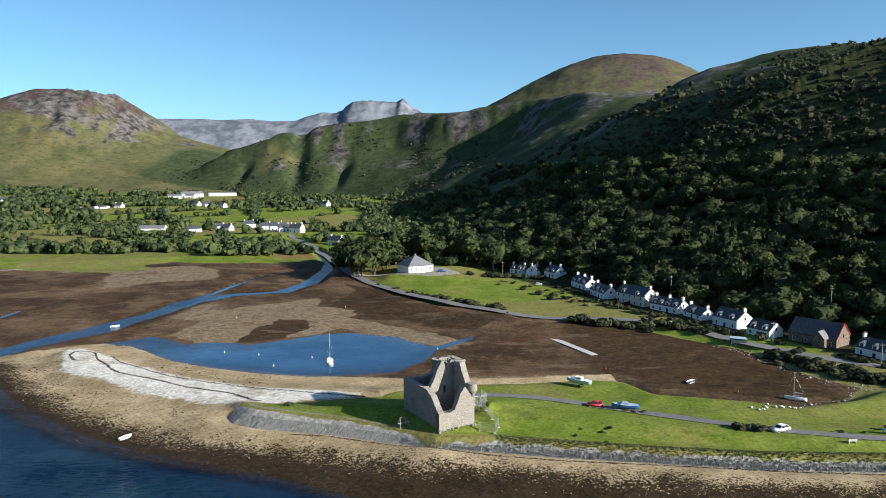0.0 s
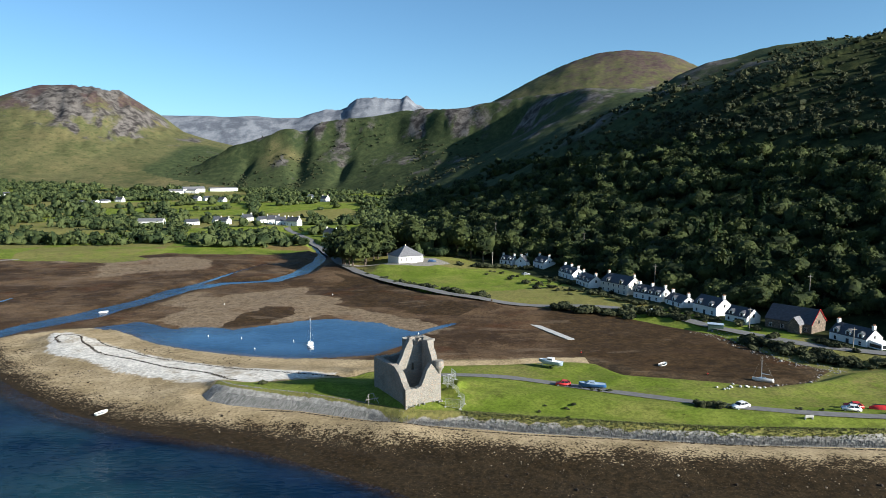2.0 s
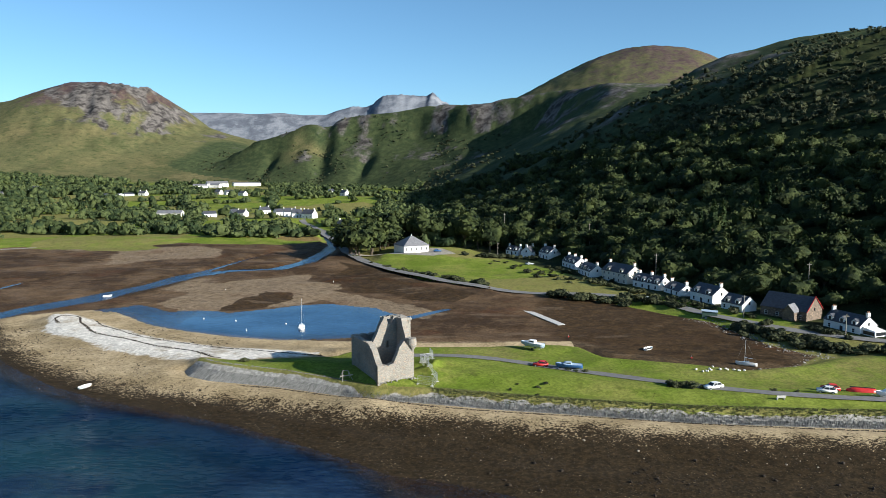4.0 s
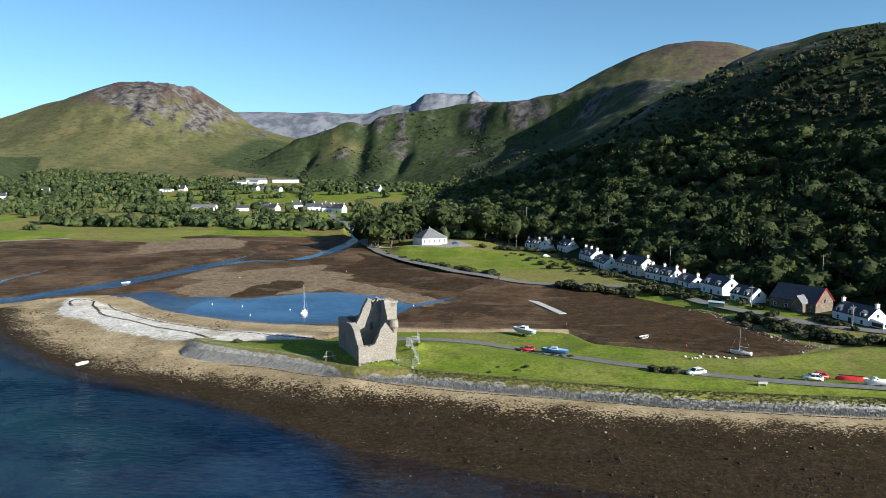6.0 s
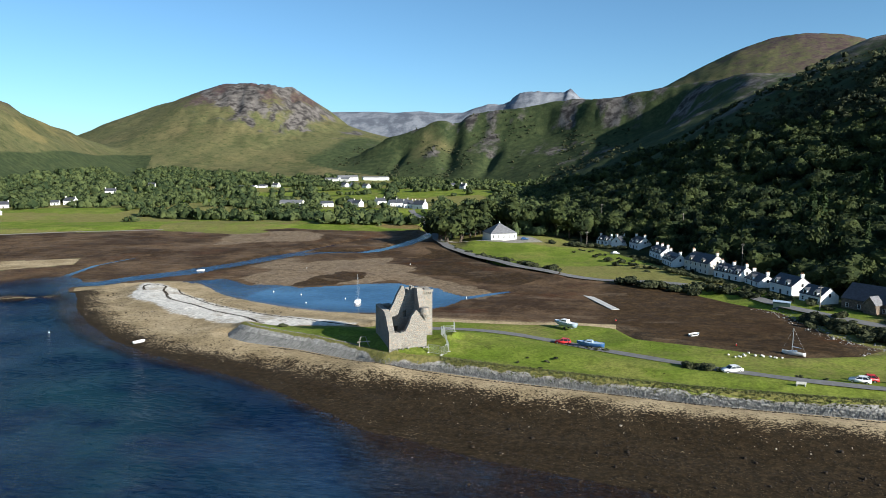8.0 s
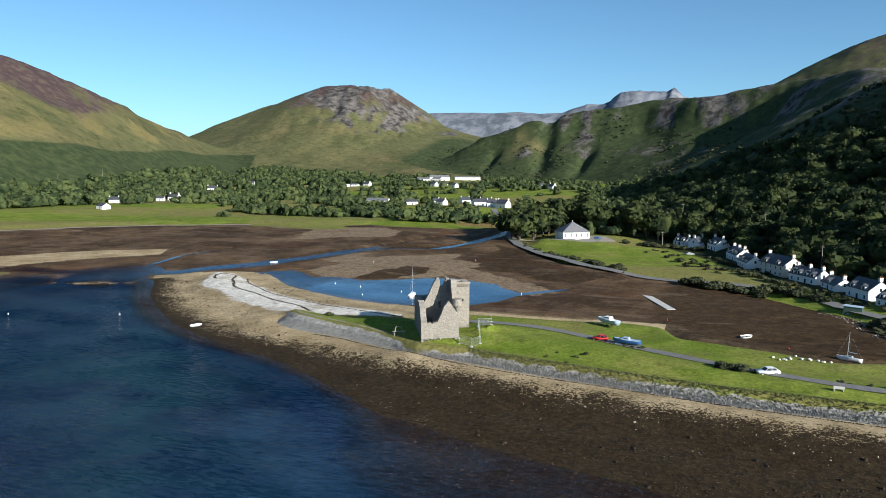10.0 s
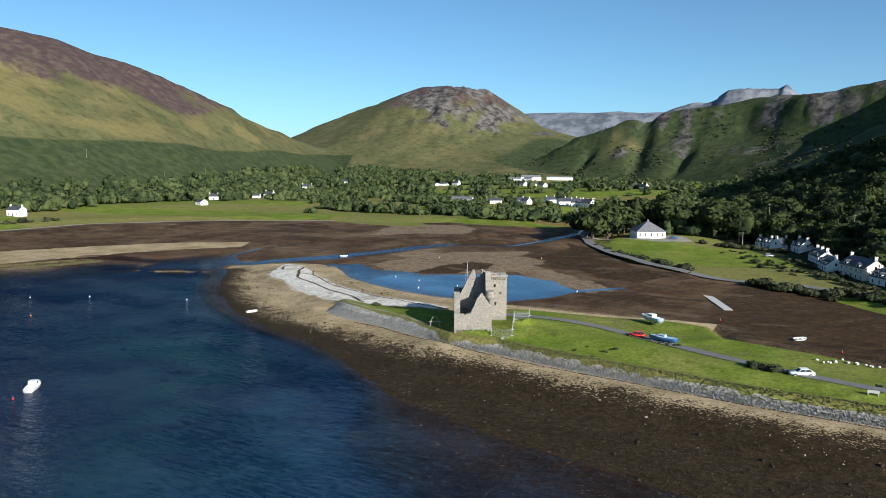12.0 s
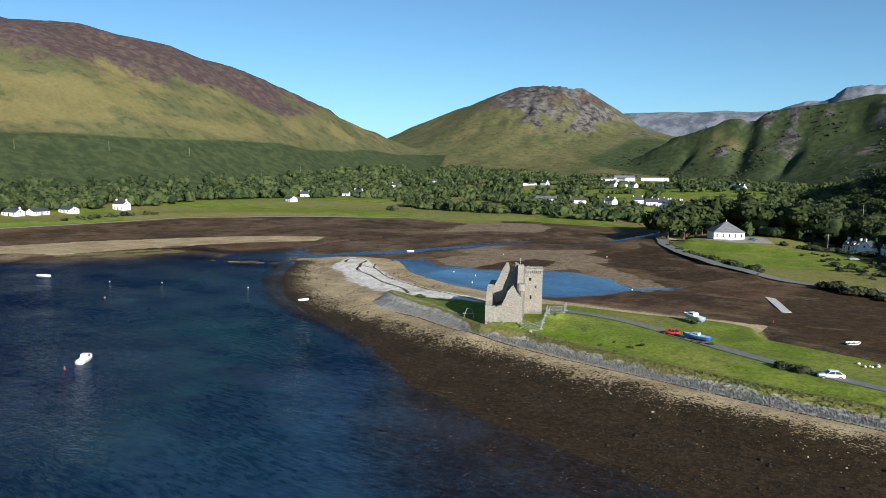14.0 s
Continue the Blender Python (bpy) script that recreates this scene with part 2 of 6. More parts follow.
def water_material():
    """Clear in the shallows, dark blue where the water is deep, reflected sky blue painted in where it is calm; small
    wind ripples.
    """
    n = Nodes("water", 0.06)
    depth = n.attr("depth")["Fac"]
    t = n.t
    ripple = n.math("ADD", n.noise(0.9, 4, 0.6, None, (1.0, 2.2, 1.0)), n.math("MULTIPLY", n.noise(0.22, 3, 0.6, None, (0.7, 1.8, 1.0)), 2.0))
    slick = n.step(n.noise(0.018, 3, 0.5, None, (1.0, 0.35, 1.0)), 0.42, 0.62)
    bump = t.nodes.new("ShaderNodeBump")
    bump.inputs["Distance"].default_value = 0.55
    t.links.new(n.math("SUBTRACT", n.math("ADD", n.math("MULTIPLY", slick, 0.4), 0.3), n.math("MULTIPLY", n.attr("calm")["Fac"], 0.45), True), bump.inputs["Strength"])
    t.links.new(ripple, bump.inputs["Height"])
    deep = t.nodes.new("ShaderNodeBsdfDiffuse")
    # calm water: the sky's reflection is put into the diffuse colour as blue
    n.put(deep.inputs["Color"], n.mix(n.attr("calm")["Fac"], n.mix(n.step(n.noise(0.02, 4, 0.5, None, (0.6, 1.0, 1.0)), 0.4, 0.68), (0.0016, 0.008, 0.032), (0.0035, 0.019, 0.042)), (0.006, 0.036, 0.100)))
    bed = n.math("MULTIPLY", n.attr("pale_bed")["Fac"], n.step(n.noise(0.05, 5, 0.6), 0.3, 0.6))
    n.put(deep.inputs["Color"], n.mix(n.math("MULTIPLY", bed, 0.48), deep.inputs["Color"].links[0].from_socket, (0.016, 0.062, 0.072)))
    clear = t.nodes.new("ShaderNodeBsdfTransparent")
    n.put(clear.inputs["Color"], n.mix(n.step(depth, 0.0, 0.5), (0.78, 0.70, 0.68), (0.36, 0.32, 0.40)))
    body = t.nodes.new("ShaderNodeMixShader")
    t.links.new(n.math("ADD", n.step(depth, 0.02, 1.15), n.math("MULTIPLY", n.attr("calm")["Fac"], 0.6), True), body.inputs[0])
    t.links.new(clear.outputs[0], body.inputs[1])
    t.links.new(deep.outputs[0], body.inputs[2])
    gloss = t.nodes.new("ShaderNodeBsdfGlossy")
    gloss.inputs["Roughness"].default_value = 0.07
    t.links.new(bump.outputs[0], gloss.inputs["Normal"])
    fres = t.nodes.new("ShaderNodeFresnel")
    fres.inputs["IOR"].default_value = 1.33
    t.links.new(bump.outputs[0], fres.inputs["Normal"])
    top = t.nodes.new("ShaderNodeMixShader")
    calm = n.attr("calm")["Fac"]
    t.links.new(n.math("MULTIPLY", fres.outputs[0], n.math("ADD", n.math("MULTIPLY", calm, 0.24), n.math("ADD", 0.02, n.math("MULTIPLY", n.step(n.math("ADD", n.math("MULTIPLY", n.noise(0.03, 5, 0.6, None, (0.8, 1.2, 1.0)), 0.62), n.math("MULTIPLY", n.noise(0.8, 5, 0.7, None, (0.45, 1.5, 1.0)), 0.5)), 0.42, 0.68), 0.20)))), top.inputs[0])
    t.links.new(body.outputs[0], top.inputs[1])
    t.links.new(gloss.outputs[0], top.inputs[2])
    t.links.new(top.outputs[0], t.nodes["Material Output"].inputs[0])
    return n.mat


def leaf_material(name, dark, light):
    n = Nodes(name, 0.75, 0.0, 0.15)
    f = n.math("ADD", n.math("MULTIPLY", n.island(), 0.3), n.math("ADD", n.math("MULTIPLY", n.step(n.noise(0.085, 3, 0.6), 0.36, 0.64), 0.55), n.math("MULTIPLY", n.noise(1.3, 3, 0.7), 0.3)))
    n.bump(n.noise(1.6, 4, 0.7), 1.0, 0.6)
    n.put(n.b.inputs["Subsurface Weight"], 0.0)
    c = n.mix(n.step(f, 0.2, 1.0), dark, light)
    out = n.t.nodes["Material Output"]
    thin = n.t.nodes.new("ShaderNodeBsdfTranslucent")
    n.t.links.new(c, thin.inputs["Color"])
    both = n.t.nodes.new("ShaderNodeMixShader")
    both.inputs[0].default_value = 0.2
    n.t.links.new(n.b.outputs[0], both.inputs[1])
    n.t.links.new(thin.outputs[0], both.inputs[2])
    n.t.links.new(both.outputs[0], out.inputs[0])
    return n.done(c)


GROUND = ground_material()
WATER = water_material()
LEAF = leaf_material("broad leaves", (0.019, 0.031, 0.012), (0.074, 0.093, 0.029))
LEAF_DARK = leaf_material("dark leaves", (0.026, 0.034, 0.018), (0.092, 0.100, 0.048))
# lighter copy of the broad leaves: distance haze painted into the valley trees
LEAF_HAZE = leaf_material("haze-lightened leaves", (0.028, 0.046, 0.019), (0.105, 0.130, 0.046))
NEEDLE = leaf_material("needles", (0.014, 0.03, 0.011), (0.045, 0.07, 0.022))
BARK = plain("bark", (0.09, 0.07, 0.05), 0.9, 0, 0.35, 3.0)


# ---- the lie of the land ----
def fbm(x, y, scale, octaves=4, seed=0, gain=0.5):
    """Smooth value noise on arrays, about -1 to 1."""
    out, amp, total = np.zeros_like(x), 1.0, 0.0
    for o in range(octaves):
        u, v = x / scale * 2 ** o + 17.3 * o, y / scale * 2 ** o - 9.1 * o
        i, j = np.floor(u), np.floor(v)
        fu, fv = u - i, v - j
        fu, fv = fu * fu * (3 - 2 * fu), fv * fv * (3 - 2 * fv)

        def lattice(a, b):
            h = np.sin(a * 127.1 + b * 311.7 + seed * 74.7 + o * 13.1) * 43758.5453
            return h - np.floor(h)

        n = (lattice(i, j) * (1 - fu) + lattice(i + 1, j) * fu) * (1 - fv) + (lattice(i, j + 1) * (1 - fu) + lattice(i + 1, j + 1) * fu) * fv
        out += amp * (2 * n - 1)
        total += amp
        amp *= gain
    return out / total


def along(x, y, pts):
    """Distance to a polyline, the place along it (in points) and the side (positive: left of its way)."""
    best, where, side = np.full(x.shape, 1e18), np.zeros_like(x), np.zeros_like(x)
    for k in range(len(pts) - 1):
        (ax, ay), (bx, by) = pts[k][:2], pts[k + 1][:2]
        dx, dy = bx - ax, by - ay
        s = np.clip(((x - ax) * dx + (y - ay) * dy) / (dx * dx + dy * dy), 0, 1)
        ex, ey = x - ax - s * dx, y - ay - s * dy
        d = ex * ex + ey * ey
        near = d < best
        best = np.where(near, d, best)
        where = np.where(near, k + s, where)
        side = np.where(near, np.sign(dx * (y - ay) - dy * (x - ax)), side)
    return np.sqrt(best), where, side


def inside(x, y, pts):
    r = np.zeros(x.shape, bool)
    for k in range(len(pts)):
        (ax, ay), (bx, by) = pts[k], pts[(k + 1) % len(pts)]
        if ay != by:
            r ^= ((ay > y) != (by > y)) & (x < (bx - ax) * (y - ay) / (by - ay) + ax)
    return r


def region(x, y, pts, soft=1.5):
    """1 within a closed outline, 0 outside, 0.5 on it."""
    d = along(x, y, list(pts) + [pts[0]])[0]
    return np.clip(0.5 + np.where(inside(x, y, pts), d, -d) / (2 * soft), 0, 1)


TIDE = [(-165, 236), (-152, 218), (-134, 197), (-117, 182), (-99, 169), (-79, 159), (-62, 153), (-47, 147.5), (-35, 142), (-20, 134), (-8, 126), (4, 121.5), (20, 118), (40, 113), (80, 106), (400, 95)]
WALL_FOOT = [(-69, 177), (-66.5, 173), (-60, 169.5), (-43, 165.5), (-28, 159.8), (-19.5, 157.0), (-8, 155), (8, 151.5), (25, 148.8), (45, 145.5), (70, 144), (95, 143), (180, 140), (400, 138)]
WALL_TOP = [(-66, 181), (-62.5, 178), (-57, 175.5), (-42, 170.5), (-27.5, 163.5), (-19.8, 158.6), (-7, 157.9), (8.5, 154.5), (25.5, 151.3), (45.5, 148.4), (70, 147.3), (95, 147), (180, 144.5), (400, 142)]
POOL = [(-137, 261), (-123, 268.5), (-104, 256.3), (-88, 250.5), (-75, 260.5), (-66, 270), (-52, 275.5), (-33, 267.5), (-21, 252), (-23.5, 234), (-32, 221.5), (-44, 218), (-57, 217), (-72, 220.5), (-88, 226), (-104, 236), (-120, 250)]
INNER = [(-152, 236), (-129, 256.5), (-108, 240), (-89, 226), (-68, 215), (-50, 211), (-34, 207), (-14, 205), (6, 206), (22, 209), (30, 210), (36, 194.5), (55, 190), (67, 184.5), (83, 190), (94, 202)]
CREST = [(-140, 243), (-127, 226), (-110, 212), (-88, 199), (-70, 191), (-52, 192), (-34, 190)]
FAR_SHORE = [(-392, 100), (-388, 209), (-385, 240), (-385, 276), (-388, 330), (-361, 373), (-317, 416), (-272, 445), (-248, 438), (-212, 450), (-183, 477), (-138, 475), (-111, 487), (-94, 500)]
EAST_SHORE = [(-84, 470), (-72, 420), (-65, 403), (-39, 349), (-20, 323), (5, 302), (27, 290), (48, 283), (67, 258), (79, 245), (82, 232), (86, 214), (94, 202)]
STREAM = [(-240, 226), (-185, 232), (-164, 246), (-158, 262), (-149, 278), (-143, 296), (-137, 320), (-133, 342), (-119, 359), (-98, 366), (-89, 396), (-88, 443), (-91, 480), (-105, 530), (-150, 600)]
BRANCH = [(-135, 338), (-129, 369), (-125, 400), (-118, 430)]
SIDE_CREEK = [(-176, 240), (-190, 262), (-199, 290), (-199, 318), (-192, 341)]
POOL_ARM = [(-27, 244), (-19, 252), (-13, 260), (-8, 266)]
ROAD = [(-150, 640), (-100, 520), (-84, 465), (-72, 418), (-54, 374), (-33, 341), (-10, 314), (8, 300), (26, 293), (44, 291), (60, 284), (73, 269), (79, 253), (89, 240), (101, 225), (118, 214), (160, 195), (300, 150)]
TRACK = [(-22, 186), (-12, 187.5), (5, 185.5), (18.5, 179), (31, 171.5), (48, 161.5), (63, 155.8), (77, 153.2), (95, 151.5), (200, 149), (400, 147)]
FOOT_EAST = [(420, -250, 180, 560), (260, 20, 190, 560), (165, 150, 232, 540), (125, 235, 234, 530), (82, 300, 230, 520), (45, 378, 216, 500), (5, 450, 203, 440), (-25, 560, 167, 380), (-48, 710, 185, 380), (-72, 900, 164, 400), (-95, 1080, 164, 400), (-115, 1240, 190, 400), (-207, 1345, 172, 300), (-310, 1390, 150, 240), (-430, 1430, 122, 190), (-530, 1470, 86, 150), (-610, 1510, 30, 100), (-680, 1560, 0, 80)]
FOOT_WEST = [(-430, -600, 250, 900), (-470, -200, 225, 800), (-500, 150, 232, 760), (-530, 350, 228, 660), (-565, 520, 240, 560), (-625, 740, 246, 520), (-700, 900, 236, 450), (-760, 1040, 214, 390), (-830, 1180, 174, 320), (-900, 1320, 132, 260), (-1000, 1500, 86, 200), (-1200, 1800, 10, 200)]
RAVINES = [[(-300, 1395), (-312, 1500), (-318, 1640)], [(-225, 1360), (-215, 1480)], [(-430, 1440), (-425, 1540)]]
CONTOURS = [
    (0.0, TIDE), (1.5, WALL_FOOT), (4.0, WALL_TOP), (0.0, POOL + POOL[:1]), (0.55, INNER), (2.1, CREST), (1.3, FAR_SHORE), (1.25, EAST_SHORE[:7]), (0.6, EAST_SHORE[7:]),
    (0.3, [(-147, 224), (-128, 204), (-112, 189), (-94, 176), (-75, 166), (-59, 160), (-44, 154), (-32, 148.5), (-17, 140)]), (0.15, [(-8, 132), (4, 128), (20, 125), (40, 120), (80, 113), (400, 102)]), (-1.2, [(-174, 228), (-159, 211), (-141, 190), (-123, 174), (-104, 160), (-84, 150), (-66, 144), (-50, 138), (-38, 131), (-26, 122), (-14, 106), (-6, 92), (20, 66), (60, 42), (200, 20), (400, 10)]), (-0.10, [(-6, 116), (8, 110), (25, 106), (45, 101), (90, 94), (400, 84)]), (-0.28, [(-8, 104), (8, 97), (30, 91), (60, 84), (400, 66)]),
    (-3.0, [(-190, 215), (-165, 190), (-140, 165), (-110, 143), (-80, 130), (-55, 118), (-38, 104), (-20, 84), (0, 64), (40, 40)]), (-5.0, [(-330, 60), (-190, 130), (-120, 115), (-60, 75), (0, 40), (100, 15), (400, 0)]),
    (-12.0, [(-500, -200), (-150, 0), (0, -80), (400, -160)]),
    (-0.9, [(-105, 248), (-62, 238), (-42, 250)]),
    (4.6, [(-40, 178), (-22, 172), (0, 172), (20, 166), (50, 156), (90, 152), (180, 152), (400, 155)]),
    (3.2, [(-34, 193), (-14, 196), (4, 197), (20, 200), (29, 199), (34, 188), (55, 182), (67, 177), (83, 182), (97, 190), (120, 186), (200, 175)]),
    (0.5, [(-60, 300), (-20, 280), (10, 255), (50, 235), (72, 212)]), (0.45, [(-5, 228), (30, 222), (60, 203)]),
    (0.6, [(-112, 285), (-95, 320), (-60, 345)]), (0.6, [(-160, 340), (-200, 380), (-240, 400)]), (0.6, [(-110, 440), (-104, 400)]),
    (0.5, [(-262, 165), (-242, 200), (-222, 240), (-213, 278)]), (0.25, [(-330, 170), (-322, 260), (-300, 340)]),
    (0.13, [(-186, 207), (-172, 212), (-160, 219)]), (0.0, [(-300, 130), (-257, 154), (-242, 175), (-233, 204), (-229, 222), (-200, 222), (-186, 208), (-166, 214)]),
    (3.0, ROAD[:8]), (1.9, ROAD[9:]), (3.2, [(-420, 100), (-408, 276), (-412, 345), (-375, 395), (-325, 440), (-270, 470), (-140, 515)]),
    (5.2, [(-44, 392), (-20, 390), (-20, 425), (-44, 425)]), (2.2, [(20, 415), (45, 365), (62, 318), (85, 270), (112, 228), (140, 190)]), (4.95, [(-18.2, 159.8), (-11.5, 163.2)]), (4.9, [(-19.6, 160.4), (-26.5, 173)]), (6.0, [(-8.5, 170), (-7, 174)]),
    (6.0, [(-500, 150), (-500, 400), (-450, 560), (-250, 640), (-100, 640), (-30, 520)]),
    (14.0, [(-620, 900), (-350, 950), (-130, 900)]), (13.0, [(-700, 1230), (-450, 1290), (-200, 1180)]), (36.0, [(-1000, 1700), (-760, 1680)]), (55.0, [(-1200, 2000), (-900, 1900)]),
]


HILLS = [(525, 2350, 402, 560, 560, 37, 0.05), (-1900, 2900, 150, 700, 500, 53, 0.1)]
# the crest lines of the craggy dome and of the granite mountains: x and height, with their y, depth, seed and roughness
DOME = [(-2200, 15), (-1750, 60), (-1481, 107), (-1378, 149), (-1226, 182), (-1093, 225), (-994, 226), (-897, 218), (-841, 182), (-770, 128), (-691, 106), (-598, 88), (-537, 76), (-407, 48), (-137, 5)]
PEAKS = [(-2600, 326), (-1467, 350), (-1264, 340), (-1099, 346), (-990, 332), (-859, 334), (-794, 356), (-759, 364), (-694, 378), (-647, 370), (-585, 383), (-529, 437), (-463, 446), (-416, 445), (-279, 432), (-251, 453), (-195, 400), (-105, 360), (100, 250), (500, 120)]
CRESTS = [(DOME, 2050, 460, 31, 0.035), (PEAKS, 4250, 420, 43, 0.02)]


def land(x, y):
    """Height of the ground over the mean low water."""
    num, den = np.zeros_like(x), np.zeros_like(x)
    for z, pts in CONTOURS:
        w = 1.0 / (along(x, y, pts)[0] + 0.05) ** 2.2
        num += w * z
        den += w
    z = num / den
    px, py = x + 3.0 * fbm(x, y, 13, 3, 46) * np.clip((y - 226) / 14, 0.2, 1), y + 3.5 * fbm(x, y, 15, 3, 47) * np.clip((y - 226) / 14, 0.2, 1)
    d = along(px, py, POOL + POOL[:1])[0]
    z = np.where(inside(px, py, POOL), np.minimum(z, -0.04 - 0.05 * d), z)
    flat = np.clip((z + 0.3) / 0.6, 0, 1) * np.clip((1.6 - z) / 0.5, 0, 1)
    z = z + flat * 0.16 * fbm(x, y, 30.0, 4, 3) * np.clip((y - 205) / 20, 0, 1)
    for pts, half, deep in ((STREAM, 6.8, 0.34), (BRANCH, 2.6, 0.22), (SIDE_CREEK, 1.9, 0.16), (POOL_ARM, 3.0, 0.08)):
        d, s, _ = along(x, y, pts)
        half_here = half * (1.0 - 0.6 * s / (len(pts) - 1)) * (1 + 0.35 * fbm(x, y, 14.0, 2, 5))
        bed = -deep + (d / half_here) ** 2 * deep
        z = np.where(d < half_here * 2.2, np.minimum(z, bed), z)
    # the two valley sides and the hills that stand alone: the highest wins, with soft seams
    pile = np.zeros_like(x)
    for foot, sign, seed in ((FOOT_EAST, -1, 11), (FOOT_WEST, 1, 23)):
        d, s, side = along(x, y, foot)
        d = np.where(side * sign > 0, d, 0.0)
        k = np.clip(s.astype(int), 0, len(foot) - 2)
        top = np.array([p[2] for p in foot], float)
        run = np.array([p[3] for p in foot], float)
        f = s - k
        h = top[k] * (1 - f) + top[k + 1] * f
        r = run[k] * (1 - f) + run[k + 1] * f
        u = d / r
        lin = (1 + u - np.sqrt((1 - u) ** 2 + 0.03)) / 2
        e = np.clip((u + 0.15) / 1.2, 0, 1)
        rise = 0.4 * lin + 0.6 * (e * e * (3 - 2 * e) - 0.043) / 0.957
        # farther up the valley the side breaks into a band of cliffs over a slope of scree and bracken
        w = u + 0.10 * fbm(x, y, 110.0, 4, seed + 8) + 0.03 * fbm(x, y, 28.0, 3, seed + 9)
        c = np.clip((w - 0.64) / 0.2, 0, 1)
        cliff = 0.78 * np.clip(u / 0.86, 0, 1) + 0.22 * c * c * (3 - 2 * c)
        b = np.clip((y - 1180) / 160, 0, 1)
        rise = rise * (1 - b) + cliff * b
        if sign > 0:
            rise = np.sin(np.clip(u, 0, 1) * math.pi / 2) ** 1.15
        rough = fbm(x, y, 170.0, 6, seed, 0.55) * np.clip(d / 160.0, 0, 1)
        gully = 1 - np.abs(fbm(x, y, 120.0, 3, seed + 2)) * 2
        crag = np.clip(fbm(x, y, 60.0, 4, seed + 5) - 0.1, 0, 1) * np.clip(d / 200.0, 0, 1) * np.clip(y / 400 - 1, 0, 1)
        extra = (11.0 * rough - 6.0 * np.clip(gully, 0, 1) * np.clip(u * 2, 0, 1) * np.clip(1.3 - u, 0, 1) + 9.0 * crag * np.clip(1.4 - u, 0, 1)) * np.clip(h / 60, 0, 1)
        pile += np.clip(h * rise + extra, 0, None) ** 4
    for cx, cy, h, sx, sy, seed, lump in HILLS:
        m = np.exp(-(((x - cx) / sx) ** 2 + ((y - cy) / sy) ** 2))
        pile += np.clip(m * (h + lump * h * fbm(x, y, 210.0, 6, seed, 0.58)), 0, None) ** 4
    for crest, cy, deep, seed, lump in CRESTS:
        line = np.interp(x + 14 * fbm(x, y, 80.0, 3, seed + 3), [p[0] for p in crest], [p[1] for p in crest])
        m = np.exp(-((y - cy) / deep) ** 2)
        jag = np.abs(fbm(x, y * 0.3, 60.0, 5, seed + 5, 0.6)) * 26 * np.clip((line - 345) / 60, 0, 1) * np.clip(m * 2.4 - 1.4, 0, 1)
        ribs = np.abs(fbm(x + 0.25 * y, y * 0.4, 90.0, 4, seed + 6)) * 6 * np.clip(1.15 - m, 0, 1) * np.clip(line / 150, 0, 1)
        if cy < 3000:
            ribs += np.abs(fbm(x + 0.35 * y, y * 0.6, 48.0, 5, 35, 0.6)) * 34 * np.exp(-((x + 880) / 150) ** 2) * np.clip(m * 2 - 0.6, 0, 1) * (y < 2060)
        pile += np.clip(m * line * (1 + lump * fbm(x, y, 210.0, 6, seed, 0.58)) + jag - ribs, 0, None) ** 4
    # two ravines cut the cliffs of the valley side
    for ravine, deep, wide in (RAVINES[0], 14.0, 18.0), (RAVINES[1], 12.0, 14.0), (RAVINES[2], 10.0, 12.0):
        d, s, _ = along(x, y, ravine)
        pile = np.clip(pile ** 0.25 - deep * np.exp(-(d / wide) ** 2) * np.clip(pile ** 0.25 / 40, 0, 1), 0, None) ** 4
    return z + pile ** 0.25


def field(x, y):
    """The fields of the valley floor: a random share for each, and the distance to its hedge."""
    u = (0.94 * x + 0.34 * y) / 92 + 0.5 * fbm(x, y, 210, 2, 63)
    v = (-0.34 * x + 0.94 * y) / 58 + 0.5 * fbm(x, y, 210, 2, 64)
    i, j = np.floor(u), np.floor(v)
    h = np.sin(i * 12.99 + j * 78.23) * 43758.55
    edge = np.minimum(np.minimum(u - i, i + 1 - u) * 92, np.minimum(v - j, j + 1 - v) * 58)
    return h - np.floor(h), edge


# one sheet of land, finest where it is seen closest
CENTRE = (25.0, 10.0)


def sheet_axes():
    az = list(np.radians(np.arange(-73.0, 39.0, 0.145)))
    az += list(np.radians(np.arange(39.0, 287.0, 3.0)))
    r, rows = 6.0, [0.02]
    while r < 4900:
        rows.append(r)
        r += 4.0 if r < 74 else max(0.6, min(r * r / 58000 * 1.5, 0.0095 * r))
    return np.array(az), np.array(rows + [4900.0])


def sheet(name, az, rad, height, material):
    a, r = np.meshgrid(az, rad)
    x, y = CENTRE[0] + r * np.sin(a), CENTRE[1] + r * np.cos(a)
    z = height(x, y)
    nr, na = x.shape
    i = np.arange(nr * na).reshape(nr, na)
    j = np.roll(i, -1, axis=1)
    quads = np.stack([i[:-1], i[1:], j[1:], j[:-1]], -1).reshape(-1, 4)
    me = bpy.data.meshes.new(name)
    me.vertices.add(nr * na)
    me.vertices.foreach_set("co", np.stack([x, y, z], -1).astype(np.float32).ravel())
    me.loops.add(quads.size)
    me.loops.foreach_set("vertex_index", quads.astype(np.int32).ravel())
    me.polygons.add(len(quads))
    me.polygons.foreach_set("loop_start", np.arange(0, quads.size, 4, dtype=np.int32))
    me.update(calc_edges=True)
    me.polygons.foreach_set("use_smooth", np.ones(len(quads), bool))
    me.materials.append(material)
    ob = new(name, me)
    return ob, x.ravel(), y.ravel(), z.ravel()


def store(ob, name, channels):
    layer = ob.data.attributes.new(name, "FLOAT_COLOR", "POINT")
    layer.data.foreach_set("color", np.stack(channels, -1).astype(np.float32).ravel())


